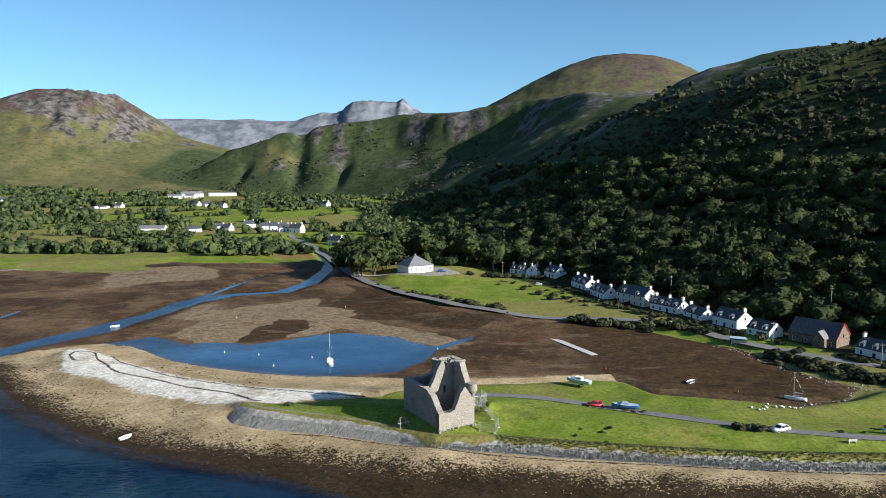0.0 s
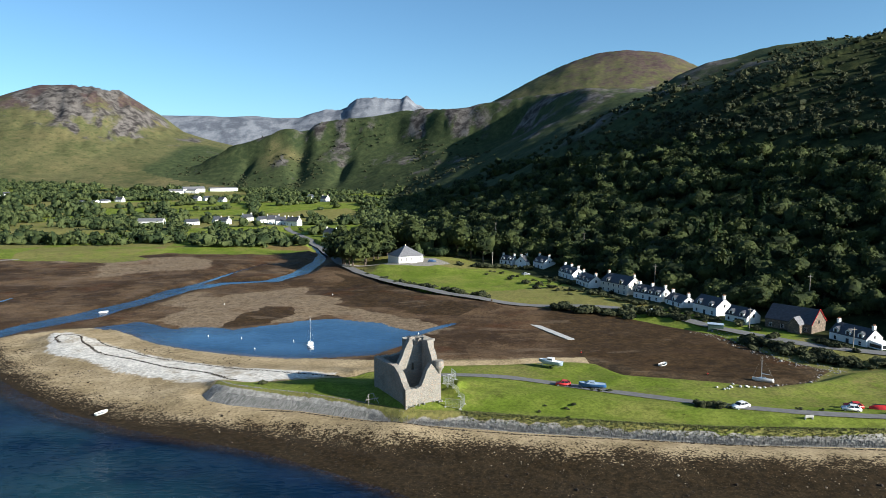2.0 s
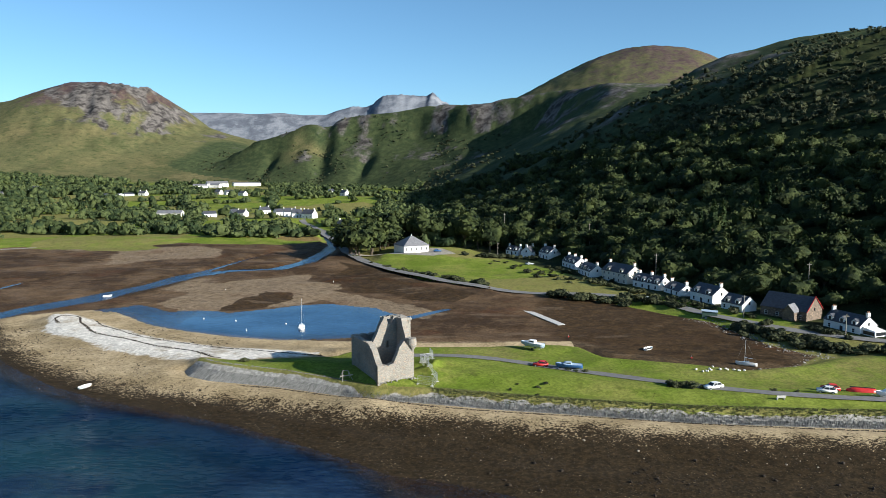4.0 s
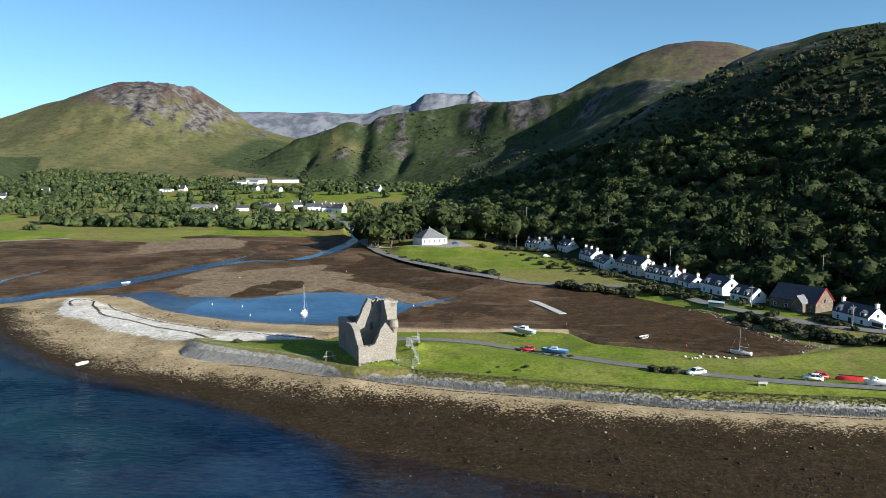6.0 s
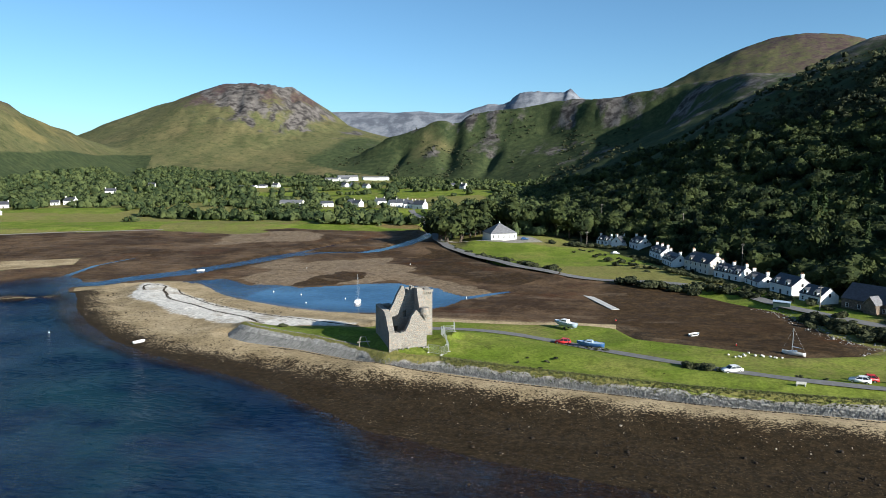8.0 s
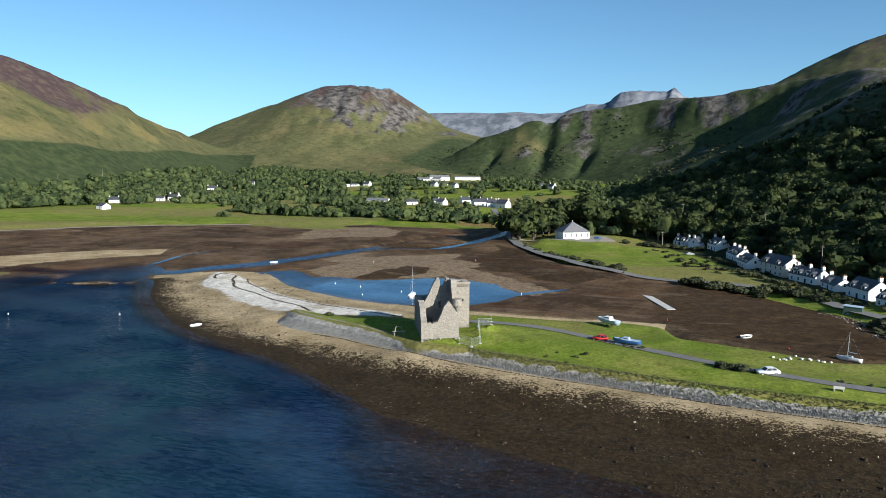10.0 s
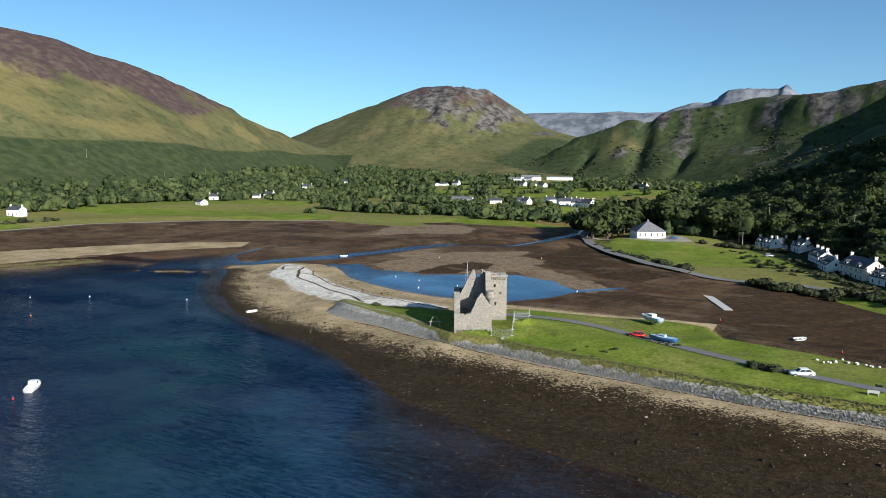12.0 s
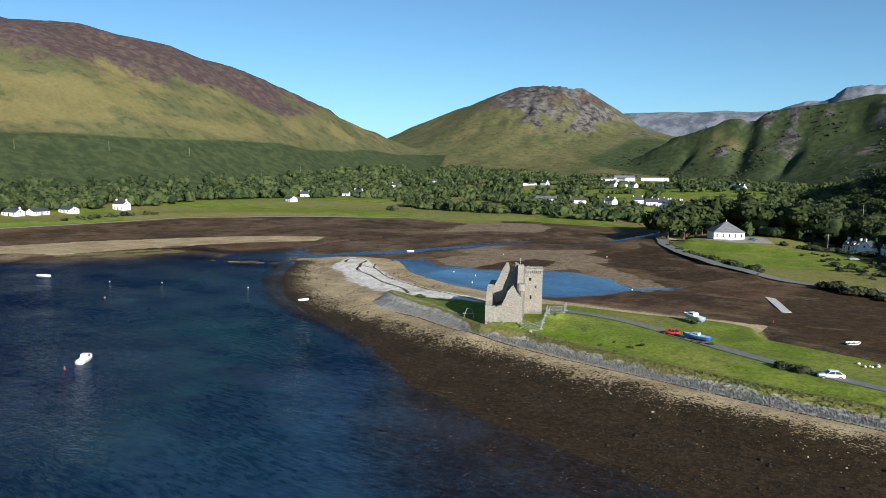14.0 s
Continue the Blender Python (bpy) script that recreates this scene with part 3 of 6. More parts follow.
SPIT_GREEN = [(-61, 179.5), (-57, 176.5), (-42, 171.5), (-27.5, 164.5), (-19.8, 159.4), (-7, 158.7), (8.5, 155.3), (25.5, 152.1), (45.5, 149.2), (70, 148.5), (95, 148), (400, 143), (400, 230), (150, 200), (112, 199), (94, 196), (83, 188), (67, 182.5), (55, 187), (36, 192), (29, 205), (20, 205), (4, 201), (-14, 198), (-32, 191), (-50, 187)]
SHINGLE = [(-141, 240), (-140, 250), (-116, 232), (-87, 210.5), (-66, 201), (-50, 196), (-40, 193), (-52, 188), (-66, 182), (-77, 187.5), (-92, 194), (-110, 205), (-128, 219)]
BEACH = TIDE + [(400, 143)] + WALL_TOP[::-1] + [(-34, 192), (-14, 199), (6, 202), (22, 206), (28, 207), (30, 211)] + INNER[8:0:-1] + [(-160, 243)]
TIDAL = FAR_SHORE + EAST_SHORE + INNER[::-1][1:] + [(-165, 225), (-230, 225), (-257, 154), (-300, 120)]
SAND_BAR = [(-300, 140), (-271, 160), (-249, 174), (-245, 197), (-239, 237), (-229, 260), (-208, 287), (-221, 307), (-257, 283), (-278, 247), (-294, 209), (-303, 173)]
TAN_MUD = [(-118, 273), (-116, 304), (-107, 323), (-91, 339), (-77, 346), (-73, 326), (-58, 322), (-46, 292), (-36, 279), (-23, 268), (-10, 258), (-12, 246), (-28, 252), (-55, 277), (-69, 263), (-88, 255), (-104, 257)]
TAN_BANK = [(-191, 378), (-214, 442), (-199, 454), (-173, 459), (-148, 440), (-143, 406), (-154, 396), (-172, 387)]
WEED_TONGUE = [(-65, 378), (-47, 360), (-27, 337), (-15, 305), (4, 290), (-6, 276), (-19, 274), (-37, 290), (-51, 303), (-64, 329)]
WEED_POND = [(-91, 257), (-88, 278), (-83, 293), (-74, 293), (-71, 273), (-76, 259)]
PALE_BED = [(-112, 164), (-80, 148), (-42, 120), (-22, 97), (-8, 66), (-14, 58), (-40, 80), (-62, 92), (-80, 115)]

az_fine, rad_fine = sheet_axes()
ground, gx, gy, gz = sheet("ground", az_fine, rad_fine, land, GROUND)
tagged(ground, "tidal mud flats, sandy spit, meadows and moorland hills around a sea loch", "ground", "", "structure")


def zones():
    x, y, z = gx, gy, gz
    near = np.hypot(x - CENTRE[0], y - CENTRE[1]) < 760
    zero = np.zeros_like(x)

    def reg(pts, soft=1.5):
        out = zero.copy()
        out[near] = region(x[near], y[near], pts, soft)
        return out

    edge = np.clip((y - 370) / 60, 0, 1) * np.clip((-75 - x) / 40, 0, 1)
    tidal, beach = zero.copy(), reg(BEACH, 1.2)
    jx = x + edge * 16 * fbm(x, y, 34, 4, 41)
    jy = y + edge * 26 * fbm(x, y, 40, 4, 42) + edge * 6
    tidal[near] = region(jx[near], jy[near], TIDAL, 2.0)
    d_east, s_east, side_east = along(x, y, FOOT_EAST)
    d_west, s_west, side_west = along(x, y, FOOT_WEST)
    up_east = np.where(side_east < 0, d_east, -d_east)
    up_west = np.where(side_west > 0, d_west, -d_west)
    low = np.clip(0.5 - np.maximum(up_east, up_west) / 30.0, 0, 1) * np.clip((1500 - y) / 300, 0, 1) * np.clip((45 - z) / 15, 0, 1)
    patch = field(x, y)[0] - 0.45
    under = z < 0.02
    foot_y = np.interp(x, [p[0] for p in WALL_FOOT], [p[1] for p in WALL_FOOT])
    seaward = np.where(x > -67, y < foot_y + 0.5, (y < 250) & (x > -180)) & (reg(TIDAL, 1) < 0.5)
    under = under | seaward
    beach = np.maximum(beach, reg([(-70, 186), (-34, 190), (-14, 197), (6, 200), (28, 204), (30, 211), (6, 207.5), (-14, 206.5), (-34, 208.5), (-50, 212.5), (-68, 216.5), (-89, 227), (-104, 216)], 1.5))
    beach = np.where(seaward & (z > -3), 1.0, beach)
    grass = np.maximum(reg(SPIT_GREEN, 0.8), low * (1 - tidal) * (1 - beach) * (~under) * ~((x < -150) & (x > -384) & (y < 330)))
    dry = np.where(reg(SPIT_GREEN, 1) > 0.5, np.clip(0.25 + 0.6 * (z < 3.4), 0, 1) * 0.5, low * np.clip(np.where(y > 510, 0.56, 0.34) + patch * 1.3, 0, 1))
    marsh = np.exp(-(along(x, y, [(-252, 505), (-180, 512), (-112, 512)])[0] / 15.0) ** 2) * np.clip(0.6 + 1.3 * fbm(x, y, 26, 4, 43), 0, 1.2)
    dry = np.maximum(dry, marsh * np.clip(0.6 + patch, 0, 1))
    dry = np.maximum(dry, np.clip((1600 - y) / 220, 0, 1) * np.where(up_west > 0, np.clip((z - 60) / 30, 0, 1) * np.clip(0.5 + 0.8 * fbm(x, y, 70, 5, 66), 0, 1), 0))
    dry = np.maximum(dry, np.exp(-(((x + 1015) / 500) ** 2 + ((y - 2050) / 600) ** 2)) * np.clip(0.5 + fbm(x, y, 150, 4, 67), 0, 1) * 0.6)
    sand = np.maximum(np.maximum(beach, reg(SAND_BAR, 4)), zero)
    d_pool = along(x, y, INNER)[0]
    sand = np.maximum(sand, np.clip(1.2 - d_pool / 9.0, 0, 1) * (x < 30))
    shingle = zero.copy()
    shingle[near] = region((x + 2.2 * fbm(x, y, 16, 3, 44))[near], (y + 2.2 * fbm(x, y, 14, 3, 45))[near], SHINGLE, 2.6)
    d_foot = along(x, y, WALL_FOOT)[0]
    d_tide = along(x, y, TIDE)[0]
    weed = np.where(x > -60, np.clip(0.14 + (d_foot - 3) / 14.5, 0.10, 1.0), np.clip(0.86 - (d_tide - 2) / 16.0, 0.12, 0.95))
    weed = np.where(seaward & (beach > 0.4), weed, 0) * (y < 238)
    weed = np.where((z < 0.05) & (y < 215) & (x > -175), 0.9, weed)
    weed = np.where(shingle > 0.3, 0.0, weed)
    mud = np.where(sand > 0.5, 0, np.maximum(tidal, (under & (z > -3)) * 0.9))
    wall = zero.copy()
    ring = WALL_FOOT + WALL_TOP[::-1]
    wall = reg(ring, 0.5) * np.clip((along(x, y, WALL_TOP)[0] - 0.9 - 0.6 * fbm(x, y, 3.0, 3, 104)) / 0.8, 0, 1)
    grass = np.maximum(grass, reg(ring, 0.5) * (1 - wall))
    dry = np.maximum(dry, 0.75 * reg(ring, 0.5) * (1 - wall))
    upper = np.maximum(reg(ring, 0.5) * (1 - wall), reg(SPIT_GREEN, 0.8))
    sand = sand * (1 - upper)
    d_fence = z - 66 + 10 * fbm(x, y, 160, 2, 71)
    bracken = np.where((up_west > 0), np.clip(0.5 - d_fence / 9.0, 0, 1), 0) * np.clip((1560 - y) / 160, 0, 1)
    bracken = np.maximum(bracken, np.where(up_east > 0, np.clip((y - 500) / 140, 0, 1) * np.clip(0.92 + 0.8 * fbm(x, y, 90, 5, 77), 0, 1) * np.clip((x + 690) / 70, 0, 1) * np.clip((1950 - y) / 150, 0, 1), 0))
    west = np.clip((1600 - y) / 220, 0, 1)
    heather = west * np.where(up_west > 0, np.clip((z - 108) / 80.0 + 0.75 * fbm(x, y, 120, 5, 79), 0, 1), 0)
    crag = np.exp(-(((x + 890) / 150) ** 2 + ((y - 1900) / 360) ** 2)) * np.clip((z - 130) / 60, 0, 1)
    heather = np.maximum(heather, np.exp(-(((x + 980) / 260) ** 2 + ((y - 1950) / 380) ** 2)) * np.clip((z - 150) / 70, 0, 1) * 0.85)
    heather = np.maximum(heather, np.exp(-(((x - 520) / 330) ** 2 + ((y - 2200) / 420) ** 2)) * 0.6)
    rock = np.clip(crag * np.clip(0.55 + 1.5 * fbm(x, y, 70, 4, 83), 0, 1) * 1.6, 0, 1)
    rock = np.maximum(rock, np.where(up_east > 60, np.clip((y - 560) / 140, 0, 1) * np.clip(fbm(x, y, 60.0, 5, 16) * 2.2 - 0.25 + np.clip((z - 120) / 150, 0, 0.5), 0, 0.5) * np.clip((x + 690) / 70, 0, 1) * np.clip((1950 - y) / 150, 0, 1), 0))
    rock = np.maximum(rock, np.where((up_east > 0) & (y < 1950), np.clip((y - 1150) / 100, 0, 1) * np.clip((z - 95) / 40, 0, 1) * np.clip(0.35 + 1.6 * fbm(x, y, 42, 5, 18), 0, 0.9), 0))
    rock = np.maximum(rock, np.clip((y - 3000) / 500, 0, 1) * np.clip((z - 120) / 60, 0, 1))
    # wood floor, widened below the slope to darken shaded ground by the cottages
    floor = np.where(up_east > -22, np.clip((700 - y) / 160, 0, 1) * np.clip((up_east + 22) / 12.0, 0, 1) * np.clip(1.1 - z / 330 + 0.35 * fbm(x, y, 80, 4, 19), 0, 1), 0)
    d_road = along(x, y, ROAD)[0]
    gravel = np.clip(1.3 - along(x, y, FAR_SHORE[:8])[0] / 4.0, 0, 1) * 0.8
    mown = reg([(-60, 372), (-33, 344), (-8, 331), (10, 345), (2, 375), (-18, 388), (-44, 390)], 4)
    dry = dry * (1 - mown)
    yard = [(-44, 392), (-20, 385), (-8, 398), (-18, 420), (-40, 420)]
    gravel = np.maximum(gravel, reg(yard, 2.0))
    store(ground, "zone_a", (grass, sand, shingle, weed))
    store(ground, "zone_b", (mud, wall, heather, bracken))
    wx, wy = x + 9 * fbm(x, y, 24, 5, 101, 0.6), y + 12 * fbm(x, y, 28, 5, 102, 0.6)

    def ragged(pts, soft):
        out = zero.copy()
        out[near] = region(wx[near], wy[near], pts, soft)
        return out

    tan = np.maximum(ragged(TAN_MUD, 4), ragged(TAN_BANK, 7))
    tan = np.maximum(tan, 0.62 * np.clip(fbm(x, y, 62, 4, 48) * 2.6 - 0.25, 0, 1) * (x < -100))
    tan = np.maximum(tan, 0.7 * np.clip(1.3 - d_pool / 11.0, 0, 1))
    pond, tongue = ragged(WEED_POND, 1.5), ragged(WEED_TONGUE, 3.5)
    tan = tan * (1 - np.maximum(pond, tongue))
    dull = np.clip(np.maximum(pond, 0.9 * tongue) + np.clip((x - 5) / 25, 0, 1) * np.clip((300 - y) / 20, 0, 1) * 0.6 + 0.8 * np.clip(1 - along(wx, wy, STREAM[5:])[0] / 22, 0, 1) * (y < 400), 0, 1)
    rust = np.exp(-(along(x, y, [(-200, 502), (-150, 506), (-100, 500)])[0] / 13.0) ** 2) * np.clip(0.9 + 1.2 * fbm(x, y, 24, 4, 103), 0, 1)
    # third channel of zone_d: how strongly far ground takes the painted haze
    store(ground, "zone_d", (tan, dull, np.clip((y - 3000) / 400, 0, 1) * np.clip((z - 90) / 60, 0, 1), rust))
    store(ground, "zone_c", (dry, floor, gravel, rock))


zones()

# water: sea, lagoon and stream at one level
az_w = np.concatenate([np.radians(np.arange(-73.0, 39.0, 0.5)), np.radians(np.arange(39.0, 287.0, 6.0))])
rad_w = np.concatenate([[0.02], np.arange(6, 80, 8.0), np.arange(80, 330, 2.0), np.geomspace(330, 4900, 60)])
water, wx, wy, wz = sheet("water", az_w, rad_w, lambda x, y: np.zeros_like(x), WATER)
tagged(water, "dark blue sea, lagoon and stream with small ripples", "water", "", "structure")
deep = water.data.attributes.new("depth", "FLOAT", "POINT")
deep.data.foreach_set("value", np.clip(-land(wx, wy), 0, 20).astype(np.float32))
bed = water.data.attributes.new("pale_bed", "FLOAT", "POINT")
bed.data.foreach_set("value", region(wx + 9 * fbm(wx, wy, 30, 3, 111), wy + 9 * fbm(wx, wy, 30, 3, 112), PALE_BED, 14).astype(np.float32))
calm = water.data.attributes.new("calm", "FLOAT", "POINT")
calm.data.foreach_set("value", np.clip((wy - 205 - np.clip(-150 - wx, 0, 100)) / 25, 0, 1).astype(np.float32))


GRID = gz.reshape(len(rad_fine), len(az_fine))
AZ_STEPS = np.append(az_fine, az_fine[0] + math.tau)


def height_at(x, y):
    """Height of the sheet of land under one place."""
    dx, dy = x - CENTRE[0], y - CENTRE[1]
    a, r = math.atan2(dx, dy), math.hypot(dx, dy)
    a += math.tau if a < AZ_STEPS[0] else 0.0
    i = min(max(int(np.searchsorted(rad_fine, r)) - 1, 0), len(rad_fine) - 2)
    j = min(max(int(np.searchsorted(AZ_STEPS, a)) - 1, 0), len(az_fine) - 1)
    f, g = (r - rad_fine[i]) / (rad_fine[i + 1] - rad_fine[i]), (a - AZ_STEPS[j]) / (AZ_STEPS[j + 1] - AZ_STEPS[j])
    k = (j + 1) % len(az_fine)
    return float((GRID[i, j] * (1 - g) + GRID[i, k] * g) * (1 - f) + (GRID[i + 1, j] * (1 - g) + GRID[i + 1, k] * g) * f)


# ---- mesh helpers ----
def part(name, bm, material, parent=None, label="", smooth=False):
    """Links a bmesh as one mesh object, under a thing or a part."""
    bmesh.ops.recalc_face_normals(bm, faces=bm.faces)
    me = bpy.data.meshes.new(name)
    bm.to_mesh(me)
    bm.free()
    me.materials.append(material)
    if smooth:
        me.polygons.foreach_set("use_smooth", np.ones(len(me.polygons), bool))
    ob = new(name, me)
    if parent:
        ob.parent = parent
    return tagged(ob, label)


def thing(name, m, label, category, group="", kind=""):
    ob = new(name)
    ob.matrix_basis = m
    ob.empty_display_size = 0.5
    return tagged(ob, label, category, group, kind)


def box(bm, x0, x1, y0, y1, z0, z1, m=None):
    made = bmesh.ops.create_cube(bm, size=1.0)["verts"]
    for v in made:
        v.co = Vector((x0 + (v.co.x + 0.5) * (x1 - x0), y0 + (v.co.y + 0.5) * (y1 - y0), z0 + (v.co.z + 0.5) * (z1 - z0)))
        if m:
            v.co = m @ v.co
    return made


def prism(bm, outline, y0, y1, m=None):
    """An outline in x and z, drawn out from y0 to y1."""
    a = [bm.verts.new((x, y0, z)) for x, z in outline]
    b = [bm.verts.new((x, y1, z)) for x, z in outline]
    bm.faces.new(a)
    bm.faces.new(b[::-1])
    for k in range(len(a)):
        bm.faces.new((a[k], b[k], b[(k + 1) % len(a)], a[(k + 1) % len(a)]))
    if m:
        for v in a + b:
            v.co = m @ v.co
    return a + b


def tube(bm, p, q, r0, r1=None, n=6):
    p, q = Vector(p), Vector(q)
    m = Matrix.Translation(p) @ (q - p).to_track_quat("Z", "Y").to_matrix().to_4x4()
    r1 = r0 if r1 is None else r1
    a = [bm.verts.new(m @ Vector((r0 * math.cos(k * math.tau / n), r0 * math.sin(k * math.tau / n), 0))) for k in range(n)]
    b = [bm.verts.new(m @ Vector((r1 * math.cos(k * math.tau / n), r1 * math.sin(k * math.tau / n), (q - p).length))) for k in range(n)]
    for k in range(n):
        bm.faces.new((a[k], a[(k + 1) % n], b[(k + 1) % n], b[k]))
    bm.faces.new(a[::-1])
    bm.faces.new(b)


def mesh_from(name, verts, faces, material, smooth=False):
    """One mesh from arrays of corners and of faces with equal counts of corners."""
    me = bpy.data.meshes.new(name)
    me.vertices.add(len(verts))
    me.vertices.foreach_set("co", np.asarray(verts, np.float32).ravel())
    k = faces.shape[1]
    me.loops.add(faces.size)
    me.loops.foreach_set("vertex_index", faces.astype(np.int32).ravel())
    me.polygons.add(len(faces))
    me.polygons.foreach_set("loop_start", np.arange(0, faces.size, k, dtype=np.int32))
    me.update(calc_edges=True)
    if smooth:
        me.polygons.foreach_set("use_smooth", np.ones(len(faces), bool))
    me.materials.append(material)
    return me


# ---- more materials ----
def stone_material(name, dark, light, course=0.45):
    """Rubble masonry: stones of several greys with sunk joints."""
    n = Nodes(name, 0.92, 0, 0.2)
    m = n.t.nodes.new("ShaderNodeVectorMath")
    m.operation = "MULTIPLY"
    n.t.links.new(n.pos, m.inputs[0])
    m.inputs[1].default_value = (1.0, 1.0, 1.7)
    cell = n.voronoi(1 / course, "Color", m.outputs[0])
    edge = n.voronoi(1 / course, "Distance", m.outputs[0])
    grey = n.t.nodes.new("ShaderNodeSeparateColor")
    n.t.links.new(cell, grey.inputs[0])
    c = n.mix(grey.outputs[0], dark, light)
    c = n.mix(n.math("MULTIPLY", n.step(n.noise(0.35, 5), 0.5, 0.7), 0.45), c, tuple(v * 0.6 for v in dark))
    c = n.mix(n.math("MULTIPLY", n.step(grey.outputs[1], 0.8, 0.95), 0.5), c, (0.42, 0.29, 0.2))
    c = n.mix(n.math("MULTIPLY", n.step(edge, 0.35, 0.6), 0.2), c, (0.14, 0.13, 0.12))
    n.bump(n.math("SUBTRACT", n.noise(3.0, 4), edge), 0.8, 0.12)
    return n.done(c)


def glass_material():
    n = Nodes("window glass", 0.05, 0.0, 0.6)
    return n.done(n.mix(n.noise(0.5), (0.012, 0.014, 0.017), (0.04, 0.045, 0.05)))


def slate_material(name, c):
    n = Nodes(name, 0.55, 0, 0.4)
    v = n.noise(1.2, 5, 0.6, None, (1.0, 1.0, 3.0))
    out = n.mix(n.step(v, 0.3, 0.7), tuple(x * 0.7 for x in c), tuple(x * 1.3 for x in c))
    n.bump(n.noise(6.0, 2, 0.5, None, (0.4, 0.4, 4.0)), 0.4, 0.04)
    return n.done(out)


CASTLE_STONE = stone_material("castle rubble", (0.235, 0.218, 0.19), (0.335, 0.314, 0.275), 0.34)
CHURCH_STONE = stone_material("brown sandstone", (0.11, 0.085, 0.065), (0.21, 0.165, 0.125), 0.5)
GREY_ROCK = plain("grey rock", (0.23, 0.22, 0.205), 0.9, 0, 0.5, 1.6)
HARL = plain("white harling", (0.78, 0.77, 0.74), 0.85, 0, 0.06, 1.2)
CREAM = plain("cream stucco", (0.62, 0.58, 0.50), 0.85, 0, 0.08, 1.2)
SLATE = slate_material("slate", (0.055, 0.058, 0.07))
SLATE_GREY = slate_material("grey slate", (0.16, 0.16, 0.17))
GLASS = glass_material()
WHITE_PAINT = plain("white paint", (0.8, 0.8, 0.79), 0.4, 0, 0.04, 4.0, 0.5)
BLUE_PAINT = plain("blue paint", (0.05, 0.14, 0.34), 0.35, 0, 0.12, 2.0, 0.5)
PALE_BLUE = plain("pale blue cover", (0.33, 0.42, 0.52), 0.6, 0, 0.15, 2.0)
RED_PAINT = plain("red paint", (0.55, 0.03, 0.03), 0.4, 0, 0.15, 2.0, 0.5)
DARK_PAINT = plain("dark paint", (0.03, 0.032, 0.036), 0.5, 0, 0.2, 2.0)
ORANGE = plain("orange plastic", (0.75, 0.22, 0.03), 0.5, 0, 0.1, 4.0)
RUBBER = plain("rubber", (0.02, 0.02, 0.02), 0.8, 0, 0.2, 8.0)
STEEL = plain("galvanised steel", (0.45, 0.47, 0.48), 0.45, 0.7, 0.15, 6.0)
TIMBER = plain("weathered timber", (0.30, 0.27, 0.23), 0.85, 0, 0.25, 3.0)
ASPHALT = plain("worn asphalt", (0.16, 0.155, 0.15), 0.9, 0, 0.15, 0.8)
CONCRETE = plain("concrete", (0.45, 0.44, 0.42), 0.85, 0, 0.12, 1.5)
TERRACOTTA = plain("clay pots", (0.35, 0.17, 0.09), 0.8, 0, 0.15, 5.0)
GREEN_PAINT = plain("green sheet steel", (0.06, 0.10, 0.08), 0.5, 0, 0.15, 2.0)
BOULDER_WHITE = plain("pale boulder", (0.66, 0.64, 0.6), 0.85, 0, 0.15, 3.0)


# ---- roads: strips laid on the ground ----
def strip(name, pts, half, material, label, lift=0.12, step=2.0):
    line = []
    for k in range(len(pts) - 1):
        a, b = Vector(pts[k]), Vector(pts[k + 1])
        n = max(1, int((b - a).length / step))
        line += [a.lerp(b, i / n) for i in range(n)]
    line.append(Vector(pts[-1]))
    for _ in range(6):
        line = [line[0]] + [(line[i - 1] + line[i] * 2 + line[i + 1]) / 4 for i in range(1, len(line) - 1)] + [line[-1]]
    cross = (-1.0, -0.5, 0.0, 0.5, 1.0)
    xs, ys = [], []
    for i, p in enumerate(line):
        d = (line[min(i + 1, len(line) - 1)] - line[max(i - 1, 0)]).normalized()
        w = half * (1 + 0.06 * math.sin(i * 0.7) + 0.04 * math.sin(i * 1.9))
        for c in cross:
            xs.append(p.x - d.y * w * c)
            ys.append(p.y + d.x * w * c)
    xs, ys = np.array(xs), np.array(ys)
    zs = land(xs, ys)
    rows = zs.reshape(-1, len(cross))
    level = rows.max(axis=1)
    for _ in range(12):
        level = np.convolve(np.pad(level, 1, mode="edge"), (0.25, 0.5, 0.25), "valid")
    rows[:] = np.maximum(level[:, None], rows)
    verts = np.stack([xs, ys, rows.ravel() + lift], -1)
    n = len(cross)
    faces = np.array([(i * n + j, (i + 1) * n + j, (i + 1) * n + j + 1, i * n + j + 1) for i in range(len(line) - 1) for j in range(n - 1)])
    ob = new(name, mesh_from(name, verts, faces, material, True))
    return tagged(ob, label, "road", "", "structure")


strip("road", ROAD, 2.6, ASPHALT, "grey asphalt shore road winding through the village")
strip("track", TRACK, 1.5, ASPHALT, "worn single-track lane across the green", 0.10)
strip("path", [(-70, 414), (-58, 404), (-44, 400), (-30, 398)], 2.4, plain("pale gravel", (0.42, 0.38, 0.31), 0.95, 0, 0.15, 1.0), "pale gravel drive to the hall")


# ---- castle ----
KEEP = Matrix(((0.881, -0.473, 0, -18.95), (0.473, 0.881, 0, 158.75), (0, 0, 1, 4.9), (0, 0, 0, 1)))
castle = thing("castle", KEEP, "ruined grey rubble stone castle without a roof on the green", "castle")


